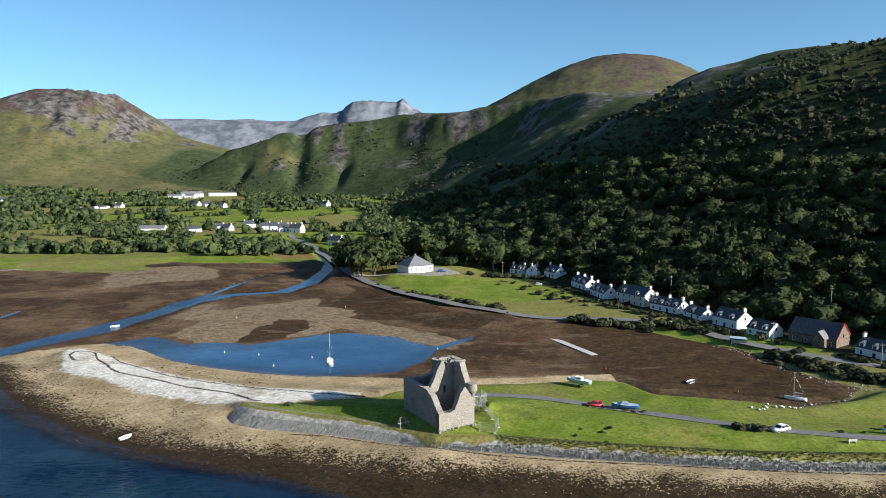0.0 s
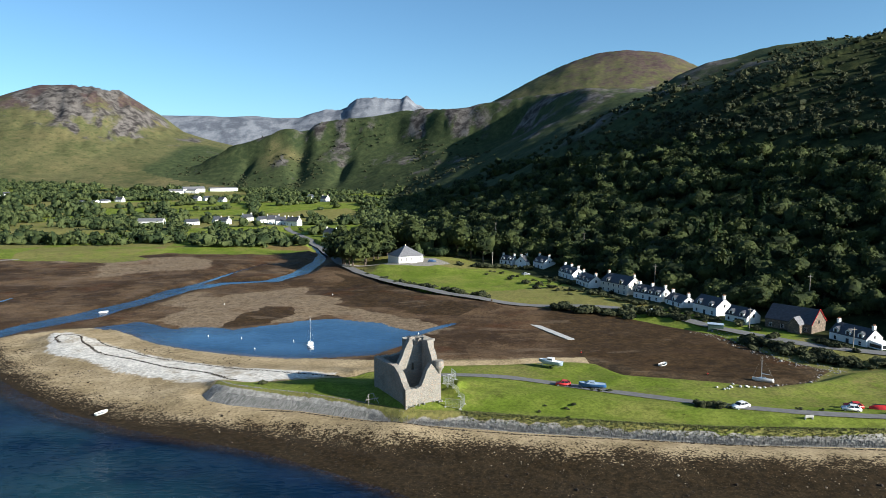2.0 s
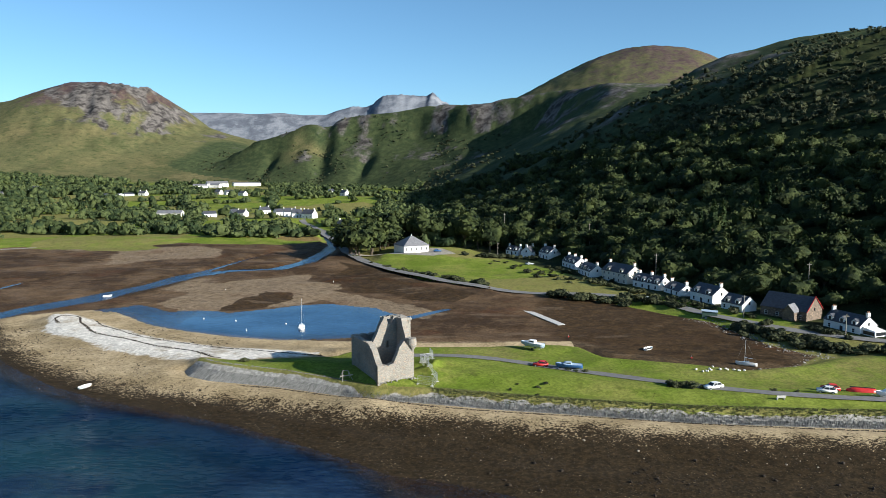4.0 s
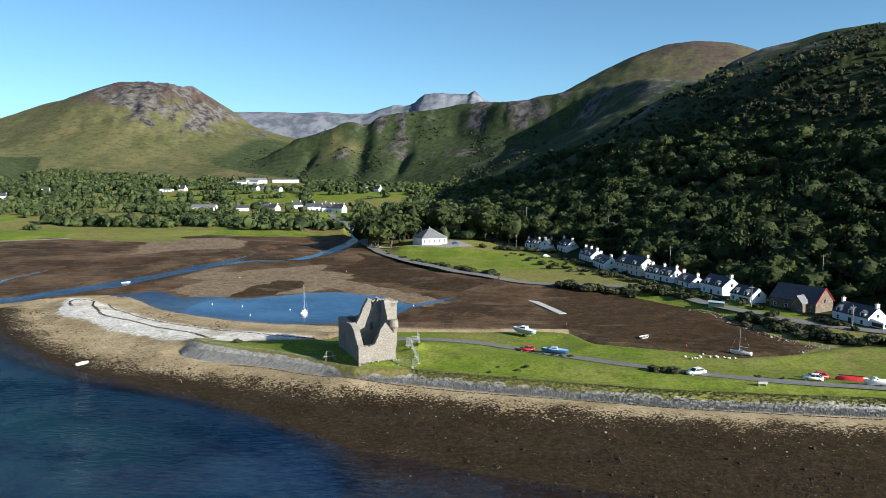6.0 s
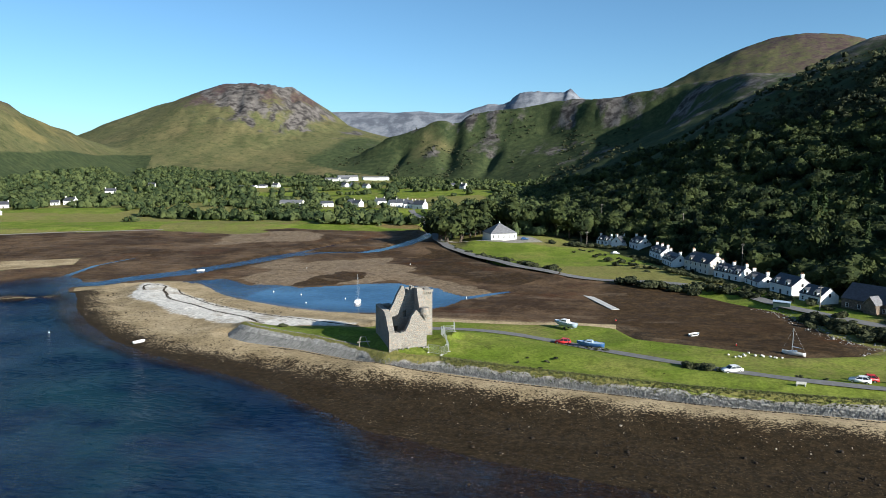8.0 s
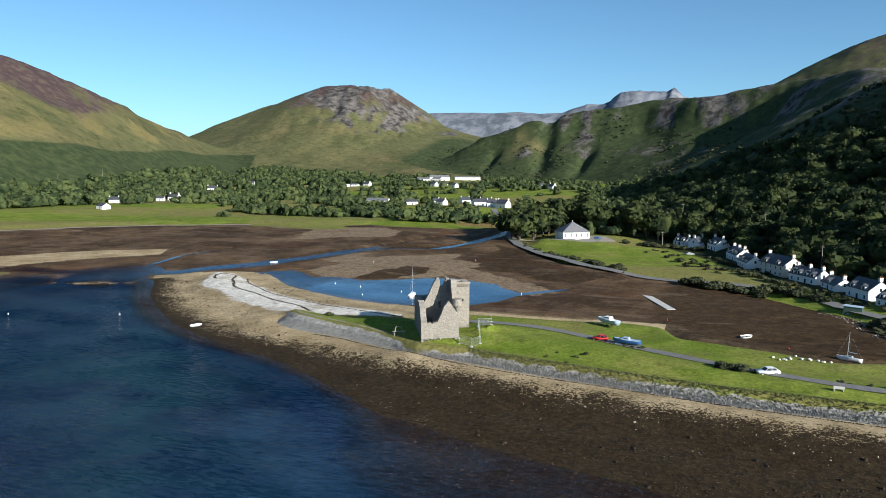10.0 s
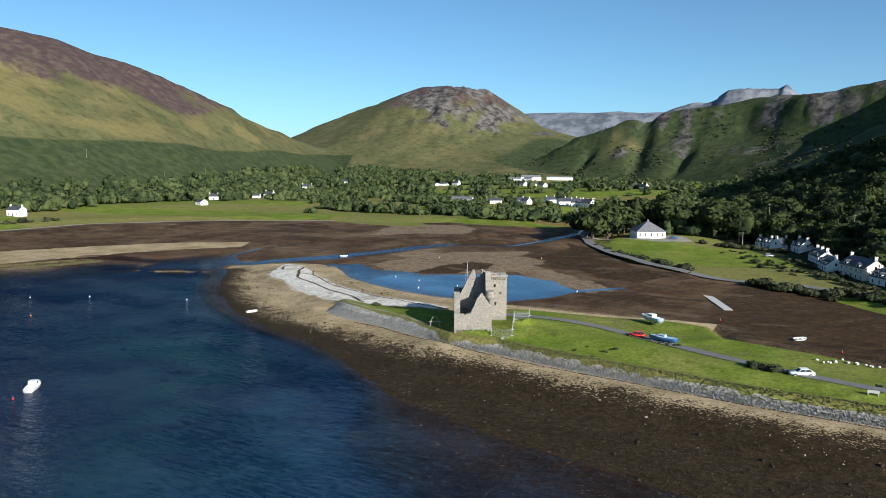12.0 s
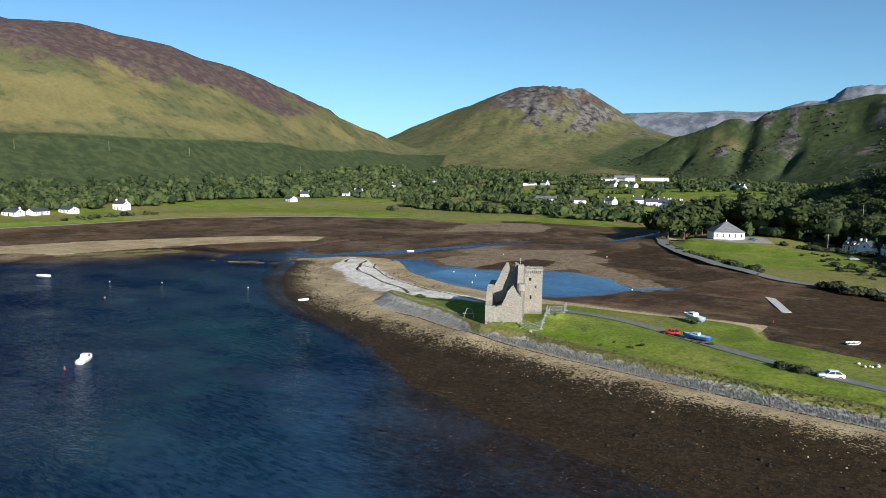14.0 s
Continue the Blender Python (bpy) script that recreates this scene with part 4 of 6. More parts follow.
def ruin_wall(p, q, thick, profile, seed, holes=()):
    """A broken wall from p to q (plan), its top given as (share, height); holes: (share, height, width, height)."""
    rnd = random.Random(seed)
    p, q = Vector(p), Vector(q)
    run = (q - p).length
    n = max(4, int(run / 0.28))
    out = [(0.0, -1.5)]
    for i in range(n + 1):
        s = i / n
        for k in range(len(profile) - 1):
            if profile[k][0] <= s <= profile[k + 1][0]:
                f = (s - profile[k][0]) / max(1e-6, profile[k + 1][0] - profile[k][0])
                h = profile[k][1] * (1 - f) + profile[k + 1][1] * f
        out.append((s * run, h + rnd.uniform(-0.16, 0.16)))
    out.append((run, -1.5))
    bm = bmesh.new()
    m = Matrix.Translation((p.x, p.y, 0)) @ Matrix.Rotation(math.atan2(q.y - p.y, q.x - p.x), 4, "Z")
    prism(bm, out, 0.0, thick, m)
    ob = part("wall", bm, CASTLE_STONE)
    if holes:
        cut = bmesh.new()
        for s, h, w, t in holes:
            box(cut, s * run - w / 2, s * run + w / 2, -0.5, min(thick * 0.8, 1.1), h, h + t, m)
        cutter = part("cutter", cut, CASTLE_STONE)
        mod = ob.modifiers.new("cut", "BOOLEAN")
        mod.operation, mod.object, mod.solver = "DIFFERENCE", cutter, "EXACT"
        bpy.context.view_layer.update()
        me = bpy.data.meshes.new_from_object(ob.evaluated_get(bpy.context.evaluated_depsgraph_get()))
        ob.modifiers.clear()
        ob.data = me
        bpy.data.objects.remove(cutter)
    ob.parent = castle
    return ob


W = 1.35
ruin_wall((0, 0), (8.57, 0), W, [(0, 3.5), (0.08, 3.4), (0.38, 3.6), (0.44, 4.0), (0.5, 5.0), (0.57, 6.3), (0.62, 7.6), (0.72, 8.5), (0.78, 8.0), (0.86, 7.4), (0.93, 7.6), (1, 8.3)], 1)
ruin_wall((8.57, 0.05), (8.57, 12.0), W, [(0, 8.5), (0.12, 8.3), (0.17, 9.6), (0.26, 11.0), (0.33, 12.6), (0.52, 12.7), (0.6, 11.9), (0.75, 11.4), (1, 11.1)], 2, ((0.09, 7.2, 1.0, 1.1), (0.5, 6.6, 0.5, 0.7), (0.62, 3.4, 0.4, 0.9)))
ruin_wall((0, 17.5), (0, 0.05), W, [(0, 7.0), (0.2, 6.9), (0.5, 7.1), (0.6, 7.4), (0.7, 7.1), (0.8, 6.2), (0.88, 4.9), (0.94, 3.9), (1, 3.5)], 3, ((0.35, 3.2, 0.6, 1.2),))
ruin_wall((W, 6.9), (7.2, 6.9), W, [(0, 7.0), (0.12, 8.3), (0.35, 11.1), (0.5, 12.8), (0.62, 12.9), (0.64, 11.4), (0.72, 10.8), (0.84, 11.0), (0.86, 12.7), (1, 12.8)], 4, ((0.22, 1.0, 1.3, 2.6), (0.62, 5.6, 0.7, 1.6)))
ruin_wall((8.62, 12.0), (12.9, 12.0), W, [(0, 11.1), (0.15, 10.8), (1, 10.8)], 5, ((0.3, 7.9, 0.5, 0.7), (0.62, 6.2, 0.35, 0.5), (0.35, 3.4, 0.4, 0.9)))
ruin_wall((12.9, 12.05), (12.9, 17.5), W, [(0, 10.8), (1, 10.7)], 6, ((0.5, 6.0, 0.5, 1.0),))
ruin_wall((12.85, 17.5), (8.6, 17.5), W, [(0, 10.8), (1, 10.9)], 7)
ruin_wall((8.57, 12.05), (8.57, 17.4), W, [(0, 11.0), (0.3, 10.8), (1, 10.6)], 8)
ruin_wall((8.5, 17.5), (0.05, 17.5), W, [(0, 10.4), (0.1, 8.2), (0.25, 7.2), (0.5, 6.9), (1, 7.0)], 9)
bm = bmesh.new()
for k in range(9):
    box(bm, 8.75 + k * 0.46, 9.03 + k * 0.46, 11.7, 12.02, 9.9, 10.4)
box(bm, 8.7, 13.05, 11.64, 12.02, 10.4, 10.95)
part("corbel_table", bm, CASTLE_STONE, castle, "projecting row of stone corbels under the parapet")
bm = bmesh.new()
bmesh.ops.create_cone(bm, cap_ends=True, segments=12, radius1=0.25, radius2=1.1, depth=1.6, matrix=Matrix.Translation((8.2, 0.3, 6.7)))
bmesh.ops.create_cone(bm, cap_ends=True, segments=12, radius1=1.1, radius2=1.0, depth=1.5, matrix=Matrix.Translation((8.2, 0.3, 8.2)))
part("turret", bm, CASTLE_STONE, castle, "broken corbelled corner turret")
bm = bmesh.new()
box(bm, 6.3, 6.9, 7.6, 8.2, 10.0, 12.9)
part("chimney", bm, CASTLE_STONE, castle, "standing stub of a stone chimney")
bm = bmesh.new()
box(bm, 0.9, 8.0, 0.9, 17.0, -1.2, 0.7)
part("floor", bm, GREY_ROCK, castle, "rubble-strewn earth floor")
bm = bmesh.new()
rnd = random.Random(5)
for k in range(22):
    r = rnd.uniform(0.1, 0.28)
    bmesh.ops.create_icosphere(bm, subdivisions=1, radius=r, matrix=pose(rnd.uniform(0.2, 9.0), rnd.uniform(-0.8, -0.1), rnd.uniform(-0.2, 0.1), rnd.uniform(0, 90), rnd.uniform(0, 90), 0))
tagged(part("rubble", bm, GREY_ROCK, castle, "fallen stones at the foot of the wall"), "", "", "", "stuff")

# wooden prop frame in the shade of the keep
bm = bmesh.new()
for s in (-1, 1):
    tube(bm, (s * 1.2, -0.6, 0), (s * 0.6, 0.9, 2.0), 0.07)
    tube(bm, (s * 1.2, 1.6, 0), (s * 0.6, 0.9, 2.0), 0.07)
tube(bm, (-0.6, 0.9, 2.0), (0.6, 0.9, 2.0), 0.07)
box(bm, -1.5, 1.5, 0.2, 0.3, 0.9, 1.1)
part("sign_frame", bm, TIMBER)
tagged(bpy.data.objects["sign_frame"], "grey timber trestle standing beside the castle wall", "trestle").matrix_basis = pose(-26.5, 163.2, height_at(-26.5, 163.2), 0, 0, 30)


def fence_panel(m):
    f = thing("mesh_fence_panel", m, "galvanised wire mesh site fence panel on concrete feet", "fence", "site fence round the castle")
    bm = bmesh.new()
    for x in (0.0, 3.4):
        tube(bm, (x, 0, 0), (x, 0, 2.0), 0.03)
    for z in (0.15, 2.0):
        tube(bm, (0, 0, z), (3.4, 0, z), 0.03)
    part("frame", bm, STEEL, f)
    bm = bmesh.new()
    for k in range(1, 17):
        box(bm, k * 0.2 - 0.012, k * 0.2 + 0.012, -0.008, 0.008, 0.15, 2.0)
    for k in range(1, 5):
        box(bm, 0, 3.4, -0.008, 0.008, 0.15 + k * 0.37, 0.175 + k * 0.37)
    part("mesh", bm, STEEL, f)
    for x in (0.0, 3.4):
        bm = bmesh.new()
        box(bm, x - 0.15, x + 0.15, -0.35, 0.35, 0, 0.13)
        part("foot", bm, CONCRETE, f)
    return f


panel = None
for a, b in (((-10.4, 160.6), (-7.2, 159.4)), ((-7.2, 159.4), (-6.2, 162.6)), ((-6.2, 162.6), (-7.4, 165.8)), ((-7.4, 165.8), (-8.6, 169.0)), ((-8.6, 169.0), (-9.8, 172.2)), ((-9.8, 172.2), (-11.0, 175.4)), ((-11.0, 175.4), (-8.0, 177.0)), ((-8.0, 177.0), (-9.0, 180.2))):
    m = pose(a[0], a[1], height_at(*a) - 0.03, 0, 0, math.degrees(math.atan2(b[1] - a[1], b[0] - a[0])))
    panel = copy_thing(panel, m) if panel else fence_panel(m)


# ---- houses ----
def window(parent, x, y, z, w, h, out=-1):
    """A sash window in a wall that faces out (-1: to -y)."""
    bm = bmesh.new()
    for a, b, c, d in ((x - w / 2, x + w / 2, z, z + 0.08), (x - w / 2, x + w / 2, z + h - 0.08, z + h), (x - w / 2, x - w / 2 + 0.08, z + 0.08, z + h - 0.08), (x + w / 2 - 0.08, x + w / 2, z + 0.08, z + h - 0.08), (x - w / 2 + 0.08, x + w / 2 - 0.08, z + h / 2 - 0.03, z + h / 2 + 0.03)):
        box(bm, a, b, y - 0.06, y + 0.02, c, d)
    win = part("window", bm, WHITE_PAINT, parent)
    bm = bmesh.new()
    box(bm, x - w / 2 + 0.08, x + w / 2 - 0.08, y - 0.03, y + 0.01, z + 0.08, z + h - 0.08)
    part("pane", bm, GLASS, win)
    return win


def chimney(parent, x, y, z0, z1, wall, pots=2):
    bm = bmesh.new()
    box(bm, x - 0.35, x + 0.35, y - 0.55, y + 0.55, z0, z1)
    box(bm, x - 0.42, x + 0.42, y - 0.62, y + 0.62, z1, z1 + 0.14)
    c = part("chimney", bm, wall, parent)
    for k in range(pots):
        bm = bmesh.new()
        tube(bm, (x, y - 0.3 + 0.6 * k / max(1, pots - 1), z1 + 0.14), (x, y - 0.3 + 0.6 * k / max(1, pots - 1), z1 + 0.6), 0.14, 0.12, 8)
        part("chimney_pot", bm, TERRACOTTA, c)


def dormer(parent, x, y, z, w, h, depth, roof, wall):
    bm = bmesh.new()
    prism(bm, [(x - w / 2, z), (x + w / 2, z), (x + w / 2, z + h), (x, z + h + w * 0.42), (x - w / 2, z + h)], y, y + depth)
    d = part("dormer", bm, wall, parent)
    bm = bmesh.new()
    for s in (-1, 1):
        prism(bm, [(x, z + h + w * 0.42 + 0.03), (x, z + h + w * 0.42 + 0.15), (x + s * (w / 2 + 0.12), z + h + 0.02), (x + s * (w / 2 + 0.12), z + h - 0.08)], y - 0.06, y + depth)
    part("dormer_roof", bm, roof, d)
    bm = bmesh.new()
    box(bm, x - w * 0.25, x + w * 0.25, y - 0.04, y + 0.02, z + 0.45, z + h + 0.1)
    part("dormer_window", bm, GLASS, d)


def house(name, label, left, right, depth, eaves, ridge, z, wall, roof, bays=3, dormers=2, chimneys=(0, 1), floors=1, group="houses", overhang=0.25, door=True):
    """A gabled house whose front runs from left to right, as seen from the shore."""
    eaves, ridge = eaves * 0.93, ridge * 0.92
    a = math.atan2(right[1] - left[1], right[0] - left[0])
    run = math.hypot(right[0] - left[0], right[1] - left[1])
    h = thing(name, pose(left[0], left[1], z, 0, 0, math.degrees(a)), label, "house", group)
    bm = bmesh.new()
    prism(bm, [(0, -1.2), (depth, -1.2), (depth, eaves), (depth / 2, ridge), (0, eaves)], 0, run, Matrix(((0, 1, 0, 0), (1, 0, 0, 0), (0, 0, 1, 0), (0, 0, 0, 1))))
    body = part("wall", bm, wall, h)
    swap = Matrix(((0, 1, 0, 0), (1, 0, 0, 0), (0, 0, 1, 0), (0, 0, 0, 1)))
    slope = (ridge - eaves) / (depth / 2)
    for s in (0, 1):
        bm = bmesh.new()
        e = -overhang if s == 0 else depth + overhang
        ez = eaves - slope * overhang
        prism(bm, [(depth / 2, ridge + 0.02), (depth / 2, ridge + 0.18), (e, ez + 0.16), (e, ez + 0.0)], -0.12, run + 0.12, swap)
        part("roof", bm, roof, h)
    for k in range(bays):
        x = run * (k + 0.5) / bays
        if floors == 2:
            window(h, x, 0, eaves - 1.75, 0.95, 1.35)
        if door and k == bays // 2:
            bm = bmesh.new()
            box(bm, x - 0.5, x + 0.5, -0.05, 0.03, 0, 2.05)
            part("door", bm, DARK_PAINT, h, "dark painted front door")
        else:
            window(h, x, 0, 0.85, 1.0, 1.3)
    for k in range(dormers):
        x = run * (k + 0.5) / dormers if dormers > 1 else run / 2
        dormer(h, x, 0.06, eaves - 0.35, 1.75, 1.45, depth / 2 - 0.5, roof, wall)
    for c in chimneys:
        chimney(h, 0.4 if c == 0 else (run - 0.4 if c == 1 else run * c), depth / 2, ridge - 0.9, ridge + 1.0, wall)
    # window in the gable that looks down the loch
    bm = bmesh.new()
    box(bm, run - 0.02, run + 0.05, depth / 2 - 0.4, depth / 2 + 0.4, eaves - 0.3, eaves + 0.8)
    part("gable_window", bm, GLASS, h)
    return h


ROW = "cottages along the shore road"
GZ = 1.7
house("cottage", "white harled cottage with slate roof at the end of the row", (18.8, 414.5), (25.0, 409.0), 6.0, 3.0, 5.4, GZ + 0.6, HARL, SLATE, 3, 2, (0, 1), 1, ROW)
house("cottage", "white harled cottage with its gable turned to the bay", (30.5, 411.0), (26.5, 404.0), 6.5, 3.2, 6.2, GZ + 0.6, HARL, SLATE, 2, 0, (0, 1), 1, ROW)
house("cottage", "tall white cottage with dark slate roof and two chimneys", (36.0, 401.0), (40.2, 391.5), 7.5, 3.8, 7.0, GZ + 0.5, HARL, SLATE, 3, 2, (0, 1), 1, ROW)
house("cottage", "white one-and-a-half storey cottage with slate dormers", (45.0, 369.6), (49.3, 355.3), 7.0, 3.6, 6.6, GZ, HARL, SLATE, 4, 3, (0, 0.5, 1), 1, ROW)
house("cottage", "low white cottage with a grey slate roof", (49.5, 344.5), (52.8, 331.0), 7.0, 3.4, 6.4, GZ, HARL, SLATE, 4, 3, (0, 1), 1, ROW)
house("hotel", "two-storey white house with cream gables and slate roof", (57.3, 327.0), (65.2, 312.2), 8.5, 5.2, 8.6, GZ, CREAM, SLATE, 5, 2, (0, 1), 2, ROW)
house("cottage", "long white terrace cottage with three slate dormers", (67.0, 308.5), (74.6, 296.5), 7.0, 3.4, 6.3, GZ, HARL, SLATE, 4, 4, (0, 0.5, 1), 1, ROW)
house("cottage", "low dark-fronted cottage with a white gable end", (76.3, 295.0), (79.3, 284.0), 6.5, 2.7, 5.2, GZ, HARL, SLATE, 3, 1, (0, 1), 1, ROW)
house("cottage", "white cottage with two gabled wall dormers", (82.0, 278.8), (86.8, 268.2), 8.0, 4.0, 7.2, GZ, HARL, SLATE, 3, 2, (1,), 1, ROW)
house("cottage", "small white cottage with two dormers beside the church", (87.9, 262.2), (92.2, 254.0), 6.8, 3.2, 6.0, GZ, HARL, SLATE, 3, 2, (), 1, ROW)
church = house("church", "brown sandstone church with steep slate roof and red verge", (97.6, 252.0), (107.5, 240.0), 10.0, 3.8, 8.4, GZ, CHURCH_STONE, SLATE, 4, 0, (), 1, "church")
cot = house("cottage", "white three-dormer cottage with a porch at its gable", (110.0, 233.8), (115.0, 222.0), 7.0, 3.3, 6.2, GZ - 0.2, HARL, SLATE, 3, 3, (0, 1), 1, ROW)
bm = bmesh.new()
prism(bm, [(-0.2, 0), (4.2, 0), (4.2, 2.3), (-0.2, 3.0)], 1.0, 5.5, Matrix.Translation((12.9, 0, 0)))
porch = part("sun_porch", bm, WHITE_PAINT, cot, "white glazed lean-to sun porch")
bm = bmesh.new()
box(bm, 17.08, 17.14, 1.4, 5.1, 1.0, 2.0)
box(bm, 13.2, 16.8, 0.95, 1.02, 1.0, 2.0)
part("porch_window", bm, GLASS, porch)
bm = bmesh.new()
for s in (-1, 1):
    prism(bm, [(5.0, 7.95), (5.0, 8.1), (5.0 + s * 5.35, 3.45), (5.0 + s * 5.35, 3.28)], 15.62, 15.86, Matrix(((0, 1, 0, 0), (1, 0, 0, 0), (0, 0, 1, 0), (0, 0, 0, 1))))
part("verge", bm, RED_PAINT, church, "red painted verge boards")
bm = bmesh.new()
prism(bm, [(9.3, -1), (13.0, -1), (13.0, 3.4), (11.15, 5.6), (9.3, 3.4)], -3.2, 0.0)
vest = part("vestry", bm, CHURCH_STONE, church, "gabled sandstone porch")
bm = bmesh.new()
for s in (-1, 1):
    prism(bm, [(11.15, 5.62), (11.15, 5.78), (11.15 + s * 2.1, 3.35), (11.15 + s * 2.1, 3.2)], -3.4, 0.6)
part("porch_roof", bm, SLATE_GREY, vest)


def hall():
    """White hall with a pyramid roof."""
    h = thing("village_hall", pose(-36.5, 396.5, 5.2, 0, 0, 31), "white village hall with grey pyramid slate roof on the green", "hall")
    bm = bmesh.new()
    box(bm, 0, 15, 0, 13, -2.0, 3.4)
    part("wall", bm, HARL, h)
    bm = bmesh.new()
    base = [bm.verts.new(v) for v in ((-0.5, -0.5, 3.3), (15.5, -0.5, 3.3), (15.5, 13.5, 3.3), (-0.5, 13.5, 3.3))]
    top = bm.verts.new((7.5, 6.5, 8.6))
    bm.faces.new(base[::-1])
    for k in range(4):
        bm.faces.new((base[k], base[(k + 1) % 4], top))
    roof = part("roof", bm, SLATE_GREY, h)
    bm = bmesh.new()
    tube(bm, (7.5, 6.5, 8.4), (7.5, 6.5, 9.3), 0.25, 0.1, 6)
    part("finial", bm, WHITE_PAINT, roof)
    for x in (1.5, 4.5, 7.5, 10.5, 13.5):
        window(h, x, 0, 0.7, 0.8, 1.9)


hall()

# far houses of the village: left front corner, right front corner, eaves, ridge, ground
FAR = [
    ((-60, 472), (-48, 466), 4.5, 8.0, 6, 1), ((-156, 668), (-146, 660), 4.6, 8.4, 3, 1), ((-166, 676), (-158, 670), 4.4, 8.0, 3, 1), ((-178, 690), (-166, 683), 4.8, 8.6, 4, 1), ((-190, 706), (-182, 702), 3.6, 6.8, 4, 0), ((-210, 729), (-201, 722), 4.0, 7.5, 4, 1),
    ((-152, 676), (-143, 678), 4.0, 7.6, 3, 1), ((-222, 681), (-212, 674), 3.6, 6.6, 4, 1), ((-232, 700), (-224, 700), 3.4, 6.4, 4, 0), ((-243, 660), (-231, 655), 3.2, 5.6, 3, 0), ((-107, 570), (-97, 562), 3.8, 7.2, 4, 1), ((-180, 977), (-170, 971), 4.4, 8.4, 5, 1), ((-216, 1094), (-206, 1090), 3.6, 6.6, 7, 0),
    ((-327, 968), (-317, 962), 3.6, 6.8, 5, 0), ((-350, 982), (-341, 978), 3.6, 6.8, 5, 0), ((-300, 930), (-292, 926), 3.4, 6.4, 5, 0), ((-470, 1216), (-448, 1222), 5.0, 8.0, 10, 0), ((-455, 1242), (-425, 1262), 6.5, 10.5, 10, 0), ((-448, 1232), (-430, 1228), 5.0, 8.0, 10, 0), ((-425, 1290), (-385, 1318), 5.5, 7.5, 10, 0), ((-290, 664), (-268, 667), 3.4, 6.0, 3, 0),
    ((-460, 900), (-452, 898), 2.6, 4.2, 12, 0), ((-449, 905), (-441, 904), 2.6, 4.2, 12, 0), ((-440, 915), (-432, 914), 2.6, 4.4, 12, 0), ((-430, 930), (-420, 928), 3.4, 6.4, 13, 1), ((-437, 922), (-430, 922), 2.6, 4.2, 12, 0),
    ((-514, 644), (-503, 636), 4.6, 8.0, 5, 1), ((-521, 634), (-514, 629), 3.0, 5.4, 5, 0), ((-530, 580), (-521, 573), 3.6, 6.6, 5, 1), ((-451, 487), (-444, 478), 3.0, 5.4, 4, 0), ((-580, 794), (-569, 786), 4.2, 7.6, 8, 1), ((-596, 900), (-588, 894), 3.4, 6.2, 8, 0), ((-612, 978), (-602, 970), 4.0, 7.4, 9, 1), ((-700, 1150), (-690, 1144), 4.0, 7.4, 20, 0),
    ((-465, 330), (-457, 318), 5.0, 7.6, 3, 1), ((-460, 288), (-456, 275), 2.8, 5.0, 3, 0), ((-455, 270), (-450, 257), 2.8, 5.0, 3, 0), ((-459, 250), (-454, 237), 2.8, 5.2, 3, 1),
]
rf = random.Random(41)
for a, b, ev, rd, gz, ch in FAR:
    mid_x, mid_y, half = (a[0] + b[0]) / 2, (a[1] + b[1]) / 2, math.hypot(b[0] - a[0], b[1] - a[1]) / 2
    if half < 9:
        turn = math.atan2(10 - mid_y, 0 - mid_x) + math.pi / 2 + rf.uniform(-1.0, 1.0)
        half *= rf.uniform(0.72, 1.0)
        a, b = (mid_x - half * math.cos(turn), mid_y - half * math.sin(turn)), (mid_x + half * math.cos(turn), mid_y + half * math.sin(turn))
    long = math.hypot(b[0] - a[0], b[1] - a[1]) > 18
    g = height_at((a[0] + b[0]) / 2, (a[1] + b[1]) / 2)
    house("building" if long else "house", "long white warehouse with a low roof among fields" if long else "white house with a dark slate roof among trees", a, b, 12.0 if long else 7.5, ev, rd, g, HARL, SLATE_GREY if long else SLATE, 6 if long else 3, 0, (0, 1) if ch else (), 1, "village houses")

# shed by the shore
bm = bmesh.new()
prism(bm, [(0, 0), (4.8, 0), (4.8, 2.3), (0, 2.5)], 0, 3.0)
shed = part("shed", bm, GREEN_PAINT)
tagged(shed, "dark green flat-roofed shed on the shore", "shed").matrix_basis = pose(77.6, 249.5, 0.9, 0, 0, -15)
bm = bmesh.new()
prism(bm, [(-0.2, 2.52), (5.0, 2.32), (5.0, 2.42), (-0.2, 2.62)], -0.2, 3.2)
part("roof", bm, PALE_BLUE, shed, "pale sheet roof")


